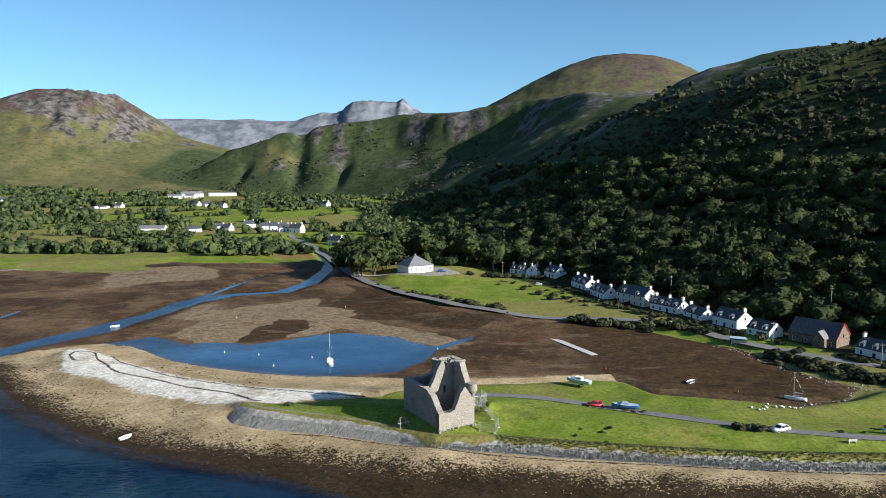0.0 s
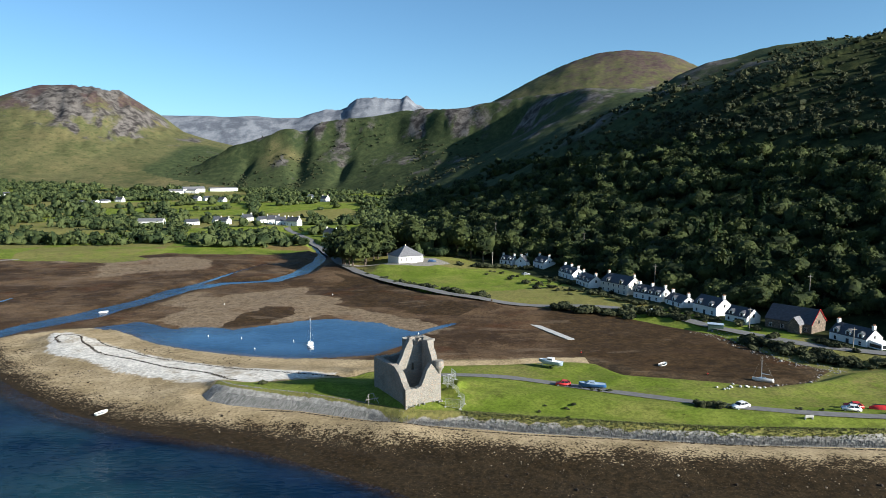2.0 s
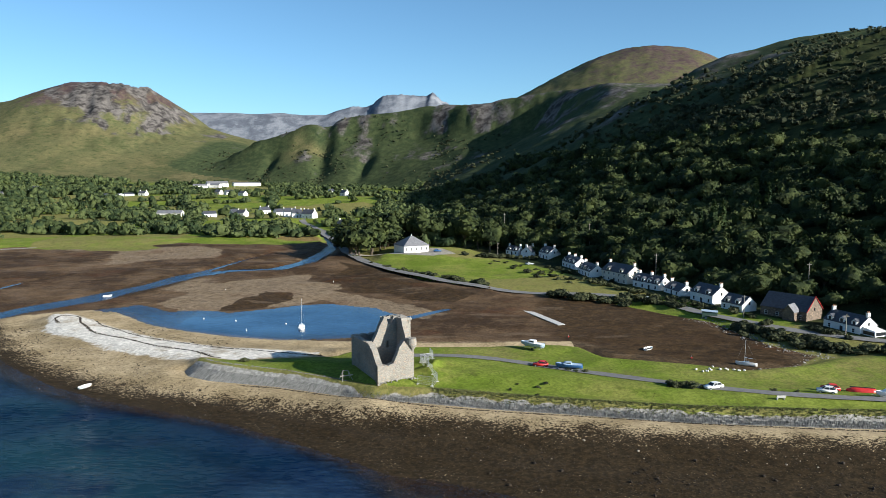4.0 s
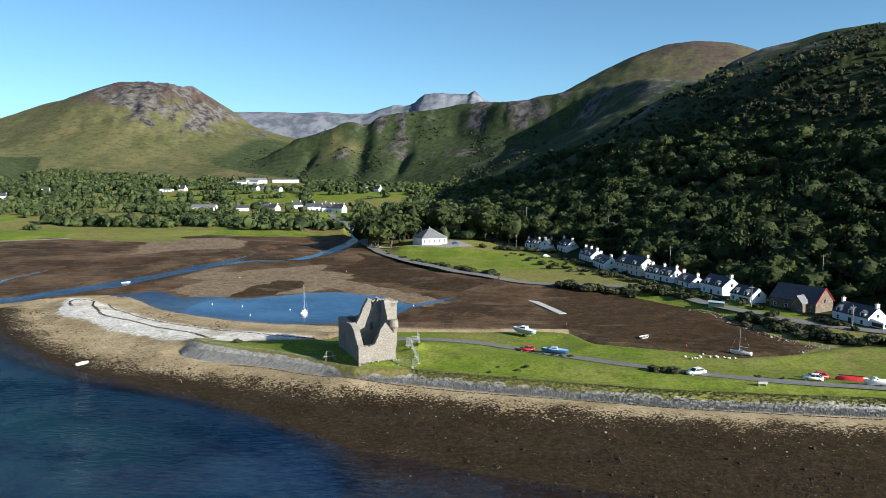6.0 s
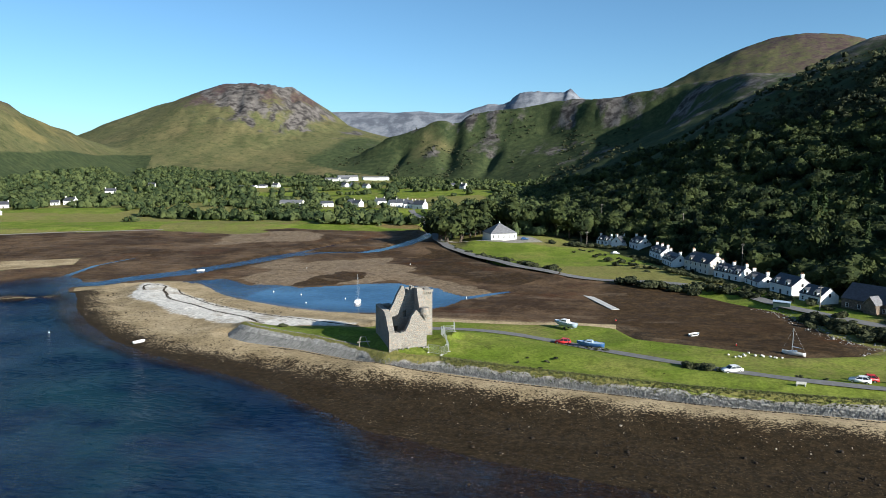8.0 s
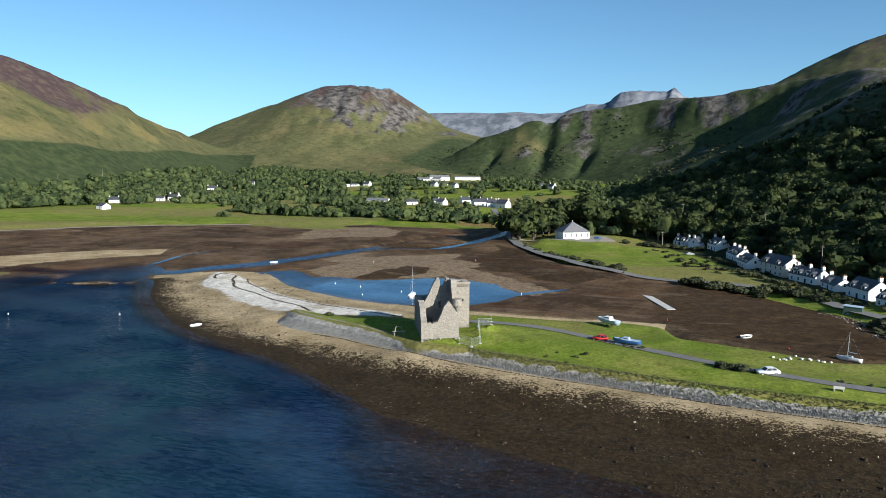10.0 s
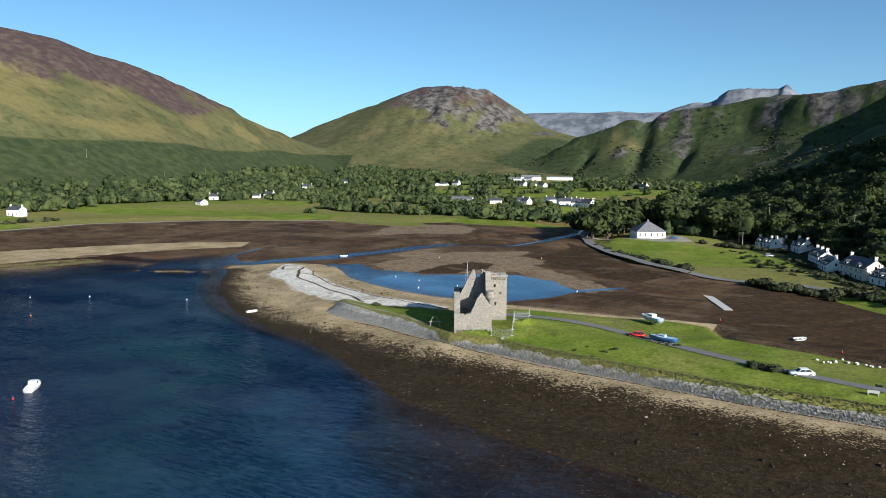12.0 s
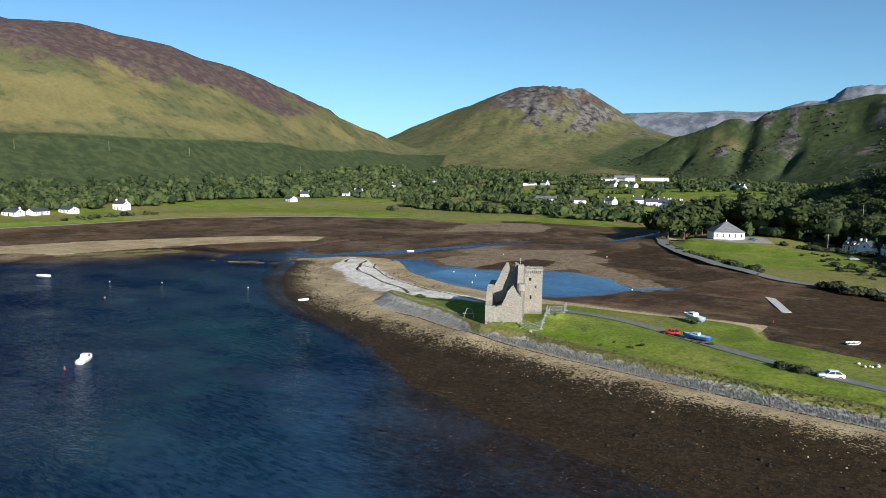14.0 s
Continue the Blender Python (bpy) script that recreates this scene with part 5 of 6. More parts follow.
# ---- trees and bushes ----
def crown(seed, clumps, lobes, size=(1.0, 1.0, 1.0), leaf=0.16, spire=False, heart=4):
    """Corners and quads of one crown about 2 across: clumps of leaves over several lobes, and a dark heart."""
    r = np.random.RandomState(seed)
    if spire:
        h = r.rand(clumps) ** 1.3
        a = r.rand(clumps) * math.tau
        rad = (1 - h) * 0.42 * (0.7 + 0.5 * r.rand(clumps)) + 0.02
        c = np.stack([rad * np.cos(a), rad * np.sin(a), h * 2.6 - 1.0], -1)
        out = np.stack([np.cos(a), np.sin(a), np.full(clumps, 0.2)], -1)
    else:
        lc = r.randn(lobes, 3) * np.array([0.42, 0.42, 0.30])
        lr = 0.42 + 0.28 * r.rand(lobes)
        k = r.randint(0, lobes, clumps)
        d = r.randn(clumps, 3)
        d /= np.linalg.norm(d, axis=1, keepdims=True)
        d[:, 2] = np.abs(d[:, 2]) * 1.1 - 0.25
        c = lc[k] + d * lr[k][:, None] * (0.80 + 0.38 * r.rand(clumps))[:, None]
        out = d
    n = out + 0.5 * r.randn(clumps, 3)
    n /= np.linalg.norm(n, axis=1, keepdims=True)
    t = np.cross(n, r.randn(clumps, 3))
    t /= np.linalg.norm(t, axis=1, keepdims=True)
    b = np.cross(n, t)
    s = leaf * (0.6 + 0.8 * r.rand(clumps))[:, None]
    q = np.stack([c - t * s - b * s * 0.6, c + t * s * 0.8 - b * s, c + t * s + b * s * 0.7, c - t * s * 0.7 + b * s], 1)
    q += r.randn(*q.shape) * leaf * 0.15
    verts = q.reshape(-1, 3)
    faces = np.arange(clumps * 4).reshape(-1, 4)
    if heart and not spire:
        # the mass of the crown: a lumpy shell round all lobes
        g = np.linspace(-1, 1, heart + 1)
        pts, quads = [], []
        for axis in range(3):
            for sign in (-1, 1):
                base = len(pts)
                for i in g:
                    for j in g:
                        p = [0, 0, 0]
                        p[axis], p[(axis + 1) % 3], p[(axis + 2) % 3] = sign, math.tan(i * 0.785) * sign, math.tan(j * 0.785)
                        pts.append(p)
                for i in range(heart):
                    for j in range(heart):
                        s = base + i * (heart + 1) + j
                        quads.append((s, s + heart + 1, s + heart + 2, s + 1))
        p = np.array(pts, float)
        p /= np.linalg.norm(p, axis=1, keepdims=True)
        dot = p @ lc.T
        reach = dot + np.sqrt(np.clip(lr[None] ** 2 - (lc ** 2).sum(1)[None] + dot ** 2, 0, None))
        reach = np.where(lr[None] ** 2 - (lc ** 2).sum(1)[None] + dot ** 2 > 0, reach, 0).max(axis=1)
        wob = 1 + 0.13 * np.sin(p[:, 0] * 9 + seed) * np.sin(p[:, 1] * 8 + seed * 2) + 0.08 * np.sin(p[:, 2] * 11 + seed)
        p = p * np.clip(reach, 0.35, None)[:, None] * wob[:, None] * 0.84
        p[:, 2] = np.maximum(p[:, 2], -0.5)
        faces = np.concatenate([faces, np.array(quads) + len(verts)])
        verts = np.concatenate([verts, p])
    return verts * np.array(size), faces


def spread(name, kinds, places, material, label, category):
    """Many crowns as one mesh: places are x, y, z, radius, stretch, turn, kind."""
    vs, fs, count = [], [], 0
    for x, y, z, rad, up, turn, kind in places:
        v, f = kinds[kind]
        ca, sa = math.cos(turn), math.sin(turn)
        p = np.empty_like(v)
        p[:, 0] = x + rad * (v[:, 0] * ca - v[:, 1] * sa)
        p[:, 1] = y + rad * (v[:, 0] * sa + v[:, 1] * ca)
        p[:, 2] = z + rad * up * (v[:, 2] + 0.75)
        vs.append(p)
        fs.append(f + count)
        count += len(v)
    ob = new(name, mesh_from(name, np.concatenate(vs), np.concatenate(fs), material))
    return tagged(ob, label, category, "", "stuff")


CROWNS = [crown(100 + k, 240, 9, leaf=0.095, heart=3) for k in range(8)]
TINY = [crown(180 + k, 40, 5, leaf=0.17, heart=2) for k in range(6)]
FARTHER = [crown(155 + k, 40, 5, leaf=0.15, heart=3) for k in range(7)]
SPIRES = [crown(170 + k, 260, 1, leaf=0.10, spire=True) for k in range(3)]
rs = np.random.RandomState(7)


def scatter(n, x0, x1, y0, y1, keep):
    x, y = rs.uniform(x0, x1, n), rs.uniform(y0, y1, n)
    z = land(x, y)
    k = keep(x, y, z)
    return x[k], y[k], z[k]


def east_up(x, y):
    d, s, side = along(x, y, FOOT_EAST)
    return np.where(side < 0, d, -d)


def west_up(x, y):
    d, s, side = along(x, y, FOOT_WEST)
    return np.where(side > 0, d, -d)


def wood_east(x, y, z):
    u = east_up(x, y)
    lower = np.clip((95 - z) / 40, 0, 1)
    thick = np.clip(0.42 + 0.9 * fbm(x, y, 60, 3, 91) + 0.75 * lower, 0, 1) * np.clip((250 - z) / 70, 0, 1)
    thick = thick * np.clip((640 - y) / 90, 0, 1) + np.clip((y - 540) / 90, 0, 1) * 0.34 * np.clip((165 - z) / 60, 0, 1) * np.clip(0.5 + 1.6 * fbm(x, y, 50, 3, 97), 0, 1)
    return (u > 4) & (rs.rand(len(x)) < thick) & (y < 1000)


x, y, z = scatter(21000, -100, 620, 60, 1000, wood_east)
places = [(x[i], y[i], z[i] - 0.6, (2.4 + 4.2 * rs.rand() ** 1.7) if z[i] < 60 else (1.5 + 2.2 * rs.rand() ** 1.5), rs.uniform(0.8, 1.15), rs.uniform(0, 6.3), rs.randint(0, 8) if z[i] < 75 else rs.randint(0, 6)) for i in range(len(x))]
near_wood = [p for p in places if p[2] < 75]
far_wood = [p for p in places if p[2] >= 75]
spread("woodland", CROWNS, near_wood, LEAF, "dense broadleaf woodland on the hillside above the cottages", "woodland")
x, y, z = scatter(11000, 20, 620, 100, 700, lambda x, y, z: (z > 70) & (east_up(x, y) > 40) & (rs.rand(len(x)) < np.clip(0.55 + 0.9 * fbm(x, y, 38, 4, 92), 0, 1) * np.clip((262 - z) / 60, 0, 1)))
far_wood += [(x[i], y[i], z[i] - 0.4, 1.1 + 1.9 * rs.rand() ** 2, rs.uniform(0.7, 1.1), rs.uniform(0, 6.3), rs.randint(0, 6)) for i in range(len(x))]
spread("woodland", TINY, far_wood, LEAF_DARK, "scattered birch and scrub high on the steep hillside", "woodland")

x, y, z = scatter(9000, -600, 60, 640, 1750, lambda x, y, z: (east_up(x, y) > 6) & (z < 175) & (rs.rand(len(x)) < np.clip(0.25 + 1.5 * fbm(x, y, 55, 4, 98) - z / 400, 0, 1)))
spread("woodland", FARTHER, [(x[i], y[i], z[i] - 0.5, rs.uniform(1.3, 3.0), rs.uniform(0.7, 1.1), rs.uniform(0, 6.3), rs.randint(0, 7)) for i in range(len(x))], LEAF_DARK, "dark scrub and bracken clumps on the craggy valley side", "woodland")


def wood_valley(x, y, z):
    e, w = east_up(x, y), west_up(x, y)
    north = y > 505 + 0.12 * (x + 100)
    m = fbm(x, y, 85, 3, 93) + 0.35 * np.exp(-((y - 590 + 0.1 * x) / 60.0) ** 2) - 0.25 * np.exp(-((x + 380) / 90.0) ** 2) + 0.25 * (y > 800)
    ring = (w > -60) & (w < 35) & (y > 120) & (y < 1150) & ~((x > -520) & (y > 420) & (y < 530))
    belt = (e > -45) & (e < 20) & (y > 425) & (y < 900)
    hedge = (field(x, y)[1] < 4.0) & (y > 540) & (fbm(x, y, 60, 3, 96) > -0.15) & (e < 10) & (w < 10) & (y < 1300)
    shelter = (along(x, y, [(-345, 536), (-287, 531), (-246, 527), (-211, 536), (-175, 549), (-148, 572), (-118, 597)])[0] < 15) & (x > -345)
    return (shelter | hedge | (north & (m > 0.27) & (field(x, y)[0] < 0.6) & (e < 30) & (w < 30) & (y < 1350)) | (ring & (rs.rand(len(x)) < 0.5)) | belt) & (x < 20) & (z > 1.5)


x, y, z = scatter(24000, -900, 20, 120, 1350, wood_valley)
x2, y2, z2 = scatter(5200, -680, -420, 120, 720, lambda x, y, z: (west_up(x, y) > -62) & (west_up(x, y) < 30) & (fbm(x, y, 45, 2, 95) > 0.0) & ~((x > -535) & (y > 400) & (y < 560)))
x, y, z = np.concatenate([x, x2]), np.concatenate([y, y2]), np.concatenate([z, z2])
clear = np.ones(len(x), bool)
for a, b, *_ in FAR:
    cx, cy = (a[0] + b[0]) / 2, (a[1] + b[1]) / 2
    wide = math.hypot(b[0] - a[0], b[1] - a[1]) / 2 + 5
    vx, vy = cx - 40, cy - 10
    d = math.hypot(vx, vy)
    s = ((x - 40) * vx + (y - 10) * vy) / d
    off = np.abs((x - 40) * vy - (y - 10) * vx) / d
    clear &= ~((off < wide) & (s > d - max(26, 0.07 * d)) & (s < d + wide))
hall_off = np.hypot(x + 32, y - 404) < 20
clear &= ~hall_off & (along(x, y, ROAD)[0] > 7)
x, y, z = x[clear], y[clear], z[clear]
spread("valley_trees", FARTHER, [(x[i], y[i], z[i] - 0.5, rs.uniform(2.6, 5.4) * (1.35 if x[i] < -400 else 1.0), rs.uniform(0.85, 1.25), rs.uniform(0, 6.3), rs.randint(0, 7)) for i in range(len(x))], LEAF_HAZE, "hedgerow trees and copses round the village fields", "woodland")


def tree_kind(seed, label):
    t = thing("tree", pose(0, 0, 0), label, "tree", "trees behind the cottages")
    r = random.Random(seed)
    bm = bmesh.new()
    tube(bm, (0, 0, -0.5), (0.1, 0.05, 2.6), 0.32, 0.2, 7)
    for k in range(6):
        a = k * 1.05 + r.uniform(-0.3, 0.3)
        h = r.uniform(2.0, 3.2)
        tube(bm, (0.08, 0.04, h * 0.8), (math.cos(a) * r.uniform(1.2, 2.4), math.sin(a) * r.uniform(1.2, 2.4), h + r.uniform(1.2, 2.6)), 0.12, 0.04, 5)
    part("trunk", bm, BARK, t)
    v, f = crown(seed, 420, 9, leaf=0.115)
    v = v * np.array((3.6, 3.6, 3.3)) + np.array((0, 0, 4.6))
    c = new("crown", mesh_from("crown", v, f, LEAF))
    c.parent = t
    return t


KINDS = [tree_kind(201, "broad green tree at the edge of the wood"), tree_kind(202, "rounded green tree behind the cottages"), tree_kind(203, "spreading green tree beside the road")]
spots = [(-67, 408), (-62, 402), (-68, 408), (-65, 410), (-50, 421), (-56, 414), (-52, 417), (-56, 409), (-50, 438), (-46, 445), (-44, 447), (-47, 458), (-58, 424), (-66, 432), (-72, 441), (-64, 446), (-54, 441), (-46, 436), (-76, 452), (-60, 458), (-44, 447), (-34, 440), (-24, 436), (-14, 437), (-5, 434), (3, 430), (-18, 449), (-30, 455), (-8, 447), (10, 424), (-70, 465), (-50, 468), (-38, 466)]
for k in range(60):
    s = k / 59
    fx, fy = (20, 428) if s < 0 else (26 + 100 * s, 420 - 165 * s)
    spots.append((fx + rs.uniform(6, 26), fy + rs.uniform(0, 22)))
for k, (x, y) in enumerate(spots):
    s = rs.uniform(1.7, 2.5) if k < 33 else rs.uniform(0.75, 1.25)
    m = pose(x, y, height_at(x, y) - 0.1, 0, 0, rs.uniform(0, 360)) @ Matrix.Diagonal((s, s, s * rs.uniform(0.9, 1.15), 1))
    if k < 3:
        KINDS[k].matrix_basis = m
    else:
        ob = copy_thing(KINDS[k % 3], m)
        ob.matrix_basis = m


def spruce(x, y, h, seed):
    t = thing("spruce_tree", pose(x, y, height_at(x, y) - 0.2), "tall dark spruce rising above the wood", "tree", "spruces above the cottages")
    bm = bmesh.new()
    tube(bm, (0, 0, -0.5), (0, 0, h * 0.95), 0.3, 0.04, 6)
    part("trunk", bm, BARK, t)
    v, f = SPIRES[seed % 3]
    c = new("crown", mesh_from("crown", (v + np.array((0, 0, 1.0))) * np.array((h * 0.42, h * 0.42, h / 2.6)), f, NEEDLE))
    c.parent = t


for k, (x, y, h) in enumerate(((108, 338, 21), (113, 341, 19), (104, 343, 16), (131, 352, 20), (136, 349, 17), (118, 300, 14), (128, 290, 13))):
    spruce(x, y, h, k)


def bush_kind(seed):
    t = thing("gorse_bush", pose(0, 0, 0), "dense dark green gorse bush on rough grass", "bush", "bushes along the shore")
    v, f = crown(seed, 170, 5, leaf=0.17)
    ob = new("foliage", mesh_from("foliage", v * np.array((1.0, 1.0, 0.75)) + np.array((0, 0, 0.45)), f, LEAF_DARK))
    ob.parent = t
    return t


BUSH = [bush_kind(301), bush_kind(302)]
bushes = []
for a, b, n, w, r in (((84, 234), (98, 209), 44, 3.6, 1.9), ((98, 209), (135, 190), 50, 3.6, 2.0), ((38, 366), (52, 322), 16, 2.0, 1.2), ((52, 320), (62, 300), 14, 2.0, 1.3), ((63, 298), (78, 270), 16, 2.0, 1.3), ((79, 266), (94, 246), 12, 2.0, 1.4), ((58, 282), (75, 262), 14, 2.4, 1.8), ((10, 380), (45, 330), 20, 9.0, 1.0), ((14, 402), (36, 392), 16, 2.5, 1.7), ((104, 230), (113, 214), 12, 1.5, 1.3), ((28, 288), (58, 276), 22, 3.0, 2.3), ((-36, 350), (6, 309), 30, 1.6, 1.7), ((-62, 398), (-40, 352), 14, 1.2, 1.6), ((43, 161), (52, 158.5), 14, 1.0, 1.0), ((14, 180), (30, 172), 5, 1.0, 0.7), ((-58, 181), (-55, 181), 3, 0.8, 0.8), ((-28, 345), (10, 303), 16, 1.2, 1.2), ((30, 340), (60, 306), 16, 6.0, 1.5), ((55, 285), (76, 262), 14, 1.5, 1.4), ((0, 395), (20, 400), 16, 3.0, 2.0), ((-400, 250), (-412, 330), 18, 3.0, 2.2), ((0, 165), (20, 158), 5, 5.0, 0.45), ((60, 158), (95, 150), 6, 4.0, 0.5)):
    for k in range(n):
        f = rs.rand()
        bushes.append((a[0] + (b[0] - a[0]) * f + rs.randn() * w * 0.6, a[1] + (b[1] - a[1]) * f + rs.randn() * w * 0.6, r * rs.uniform(0.6, 1.25)))
for k, (x, y, r) in enumerate(bushes):
    m = pose(x, y, height_at(x, y) - 0.1 * r, 0, 0, rs.uniform(0, 360)) @ Matrix.Diagonal((r, r, r * rs.uniform(0.8, 1.1), 1))
    if k < 2:
        BUSH[k].matrix_basis = m
    else:
        copy_thing(BUSH[k % 2], m).matrix_basis = m


# ---- boats ----
def hull(bm, length, beam, depth, sheer=0.25, rows=9, flat_stern=0.75):
    """A boat's skin, bow to +x, keel at z 0."""
    rings = []
    for i in range(rows):
        s = i / (rows - 1)
        w = beam / 2 * (flat_stern + (1 - flat_stern) * math.sin(min(1, s * 2) * math.pi / 2)) * (1 if s < 0.5 else math.cos((s - 0.5) * math.pi) ** 0.7)
        top = depth + sheer * s * s
        bot = 0.0 if s < 0.8 else depth * 0.55 * (s - 0.8) / 0.2
        x = (s - 0.5) * length
        ring = []
        for a, b in ((-1.0, 1.0), (-0.92, 0.55), (-0.6, 0.18), (0, 0), (0.6, 0.18), (0.92, 0.55), (1.0, 1.0)):
            ring.append(bm.verts.new((x, a * max(w, 0.02), bot + (top - bot) * b)))
        rings.append(ring)
    for i in range(rows - 1):
        for j in range(6):
            bm.faces.new((rings[i][j], rings[i + 1][j], rings[i + 1][j + 1], rings[i][j + 1]))
    bm.faces.new(rings[0])
    return rings


def boat(name, m, label, length, beam, depth, skin, deck=None, cabin=None, mast=0.0, group="boats", open_boat=False):
    b = thing(name, m, label, "boat", group)
    bm = bmesh.new()
    hull(bm, length, beam, depth)
    part("hull", bm, skin, b, "", True)
    bm = bmesh.new()
    low = 0.45 if open_boat else 0.93
    line = []
    for i in range(9):
        s = i / 8
        w = beam / 2 * (0.75 + 0.25 * math.sin(min(1, s * 2) * math.pi / 2)) * (1 if s < 0.5 else math.cos((s - 0.5) * math.pi) ** 0.7)
        line.append(((s - 0.5) * length, max(w * (0.86 if open_boat else 0.97), 0.015), (depth + 0.25 * s * s) * low))
    prev = None
    for x, w, z in line:
        pair = (bm.verts.new((x, -w, z)), bm.verts.new((x, w, z)))
        if prev:
            bm.faces.new((prev[0], pair[0], pair[1], prev[1]))
        prev = pair
    part("deck", bm, deck or WHITE_PAINT, b)
    if open_boat:
        for x in (-length * 0.2, length * 0.12):
            bm = bmesh.new()
            box(bm, x - 0.14, x + 0.14, -beam * 0.42, beam * 0.42, depth * 0.72, depth * 0.78)
            part("thwart", bm, TIMBER, b)
    if cabin:
        c0, c1, h = cabin
        bm = bmesh.new()
        prism(bm, [(c0 * length, depth * 0.9), (c1 * length, depth * 0.95), (c1 * length - 0.5, depth + h * 0.7), (c1 * length - 0.8, depth + h), (c0 * length + 0.15, depth + h)], -beam * 0.33, beam * 0.33)
        cab = part("cabin", bm, deck or WHITE_PAINT, b)
        bm = bmesh.new()
        box(bm, c0 * length + 0.3, c1 * length - 1.0, -beam * 0.335, beam * 0.335, depth + h * 0.45, depth + h * 0.8)
        part("cabin_window", bm, GLASS, cab)
    if mast:
        bm = bmesh.new()
        tube(bm, (length * 0.08, 0, depth * 0.9), (length * 0.08, 0, depth + mast), 0.06, 0.04, 6)
        part("mast", bm, STEEL, b)
        bm = bmesh.new()
        tube(bm, (length * 0.08, 0, depth + 1.2), (-length * 0.30, 0, depth + 1.0), 0.07, 0.07, 6)
        part("boom", bm, PALE_BLUE, b)
        bm = bmesh.new()
        for p in ((length * 0.49, 0), (-length * 0.49, 0), (0, beam * 0.46), (0, -beam * 0.46)):
            tube(bm, (p[0], p[1], depth), (length * 0.08, 0, depth + mast * 0.97), 0.008, 0.008, 4)
        part("rigging", bm, STEEL, b)
    return b


boat("sailing_yacht", pose(-53.4, 233.3, -0.45, 0, 0, 101), "white sailing yacht moored in the lagoon", 6.6, 2.2, 1.05, WHITE_PAINT, None, (-0.1, 0.3, 0.45), 9.0)
boat("sailing_yacht", pose(71.2, 190.8, height_at(71.2, 190.8) - 0.1, 12, 0, 160), "white yacht lying aground on the mud edge", 5.2, 1.9, 0.95, WHITE_PAINT, PALE_BLUE, (-0.15, 0.25, 0.35), 5.6)
boat("motor_boat", pose(-73.9, 93.2, -0.35, 0, 0, 128), "white motor cruiser moored on the open water", 5.6, 2.2, 1.0, WHITE_PAINT, None, (-0.1, 0.28, 0.9))
boat("rowing_boat", pose(-194, 142, -0.2, 0, 0, 20), "white open boat moored on the water", 6.0, 1.9, 0.75, WHITE_PAINT, PALE_BLUE, open_boat=True)
boat("dinghy", pose(50.4, 207.8, height_at(50.4, 207.8), 10, 0, 40), "small white dinghy lying on the mud", 3.4, 1.5, 0.6, WHITE_PAINT, DARK_PAINT, open_boat=True)
boat("dinghy", pose(-88.8, 167.4, height_at(-88.8, 167.4), 6, 0, 60), "small white dinghy drawn up on the weedy beach", 3.1, 1.3, 0.5, WHITE_PAINT, PALE_BLUE, open_boat=True)
boat("dinghy", pose(-144, 286.5, -0.12, 0, 0, 30), "small white dinghy moored in the stream", 3.4, 1.4, 0.55, WHITE_PAINT, PALE_BLUE, open_boat=True)
b1 = boat("cabin_boat", pose(24.4, 176.0, height_at(24.4, 176) + 0.55, 0, 0, 172), "blue-hulled cabin boat with a pale cover on a trailer", 6.4, 2.3, 1.0, BLUE_PAINT, PALE_BLUE, (-0.1, 0.25, 0.5))
b2 = boat("cabin_boat", pose(17.2, 196.2, height_at(17.2, 196.2) + 0.9, 0, 0, 150), "blue and white boat propped on a cradle", 6.6, 2.4, 1.1, PALE_BLUE, WHITE_PAINT, (-0.15, 0.25, 0.7))
boat("motor_boat", pose(86.6, 154.2, height_at(86.6, 154.2) + 0.3, 0, 0, 175), "white speedboat standing on a trailer beside the lane", 5.0, 2.0, 0.9, WHITE_PAINT, None, (-0.05, 0.25, 0.5))


def cradle(x, y, turn, length, z):
    c = thing("boat_trailer", pose(x, y, z, 0, 0, turn), "galvanised boat trailer with two wheels on grass", "trailer", "boat trailers")
    bm = bmesh.new()
    for s in (-0.7, 0.7):
        box(bm, -length / 2, length / 2, s - 0.05, s + 0.05, 0.42, 0.54)
    for q in (-length / 2 + 0.1, 0, length / 2 - 0.1):
        box(bm, q - 0.05, q + 0.05, -0.8, 0.8, 0.44, 0.56)
    box(bm, length / 2, length / 2 + 1.3, -0.05, 0.05, 0.42, 0.52)
    part("frame", bm, STEEL, c)
    for s in (-0.95, 0.95):
        bm = bmesh.new()
        tube(bm, (-0.4, s - 0.1, 0.3), (-0.4, s + 0.1, 0.3), 0.3, 0.3, 12)
        part("wheel", bm, RUBBER, c)


cradle(24.4, 176.0, 172, 5.0, height_at(24.4, 176))
cradle(17.2, 196.2, 150, 5.0, height_at(17.2, 196.2) + 0.2)
cradle(86.6, 154.2, 175, 4.0, height_at(86.6, 154.2))
# upturned red boat
bm = bmesh.new()
hull(bm, 5.6, 1.9, 0.9)
red = part("upturned_boat", bm, RED_PAINT, None, "red upturned boat lying on the grass", True)
tagged(red, "", "boat").matrix_basis = pose(84.4, 160.8, height_at(84.4, 160.8) + 0.95, 180, 0, 165)
bm = bmesh.new()
box(bm, -2.6, 2.2, -0.05, 0.05, -0.16, 0.02)
part("keel", bm, DARK_PAINT, red)


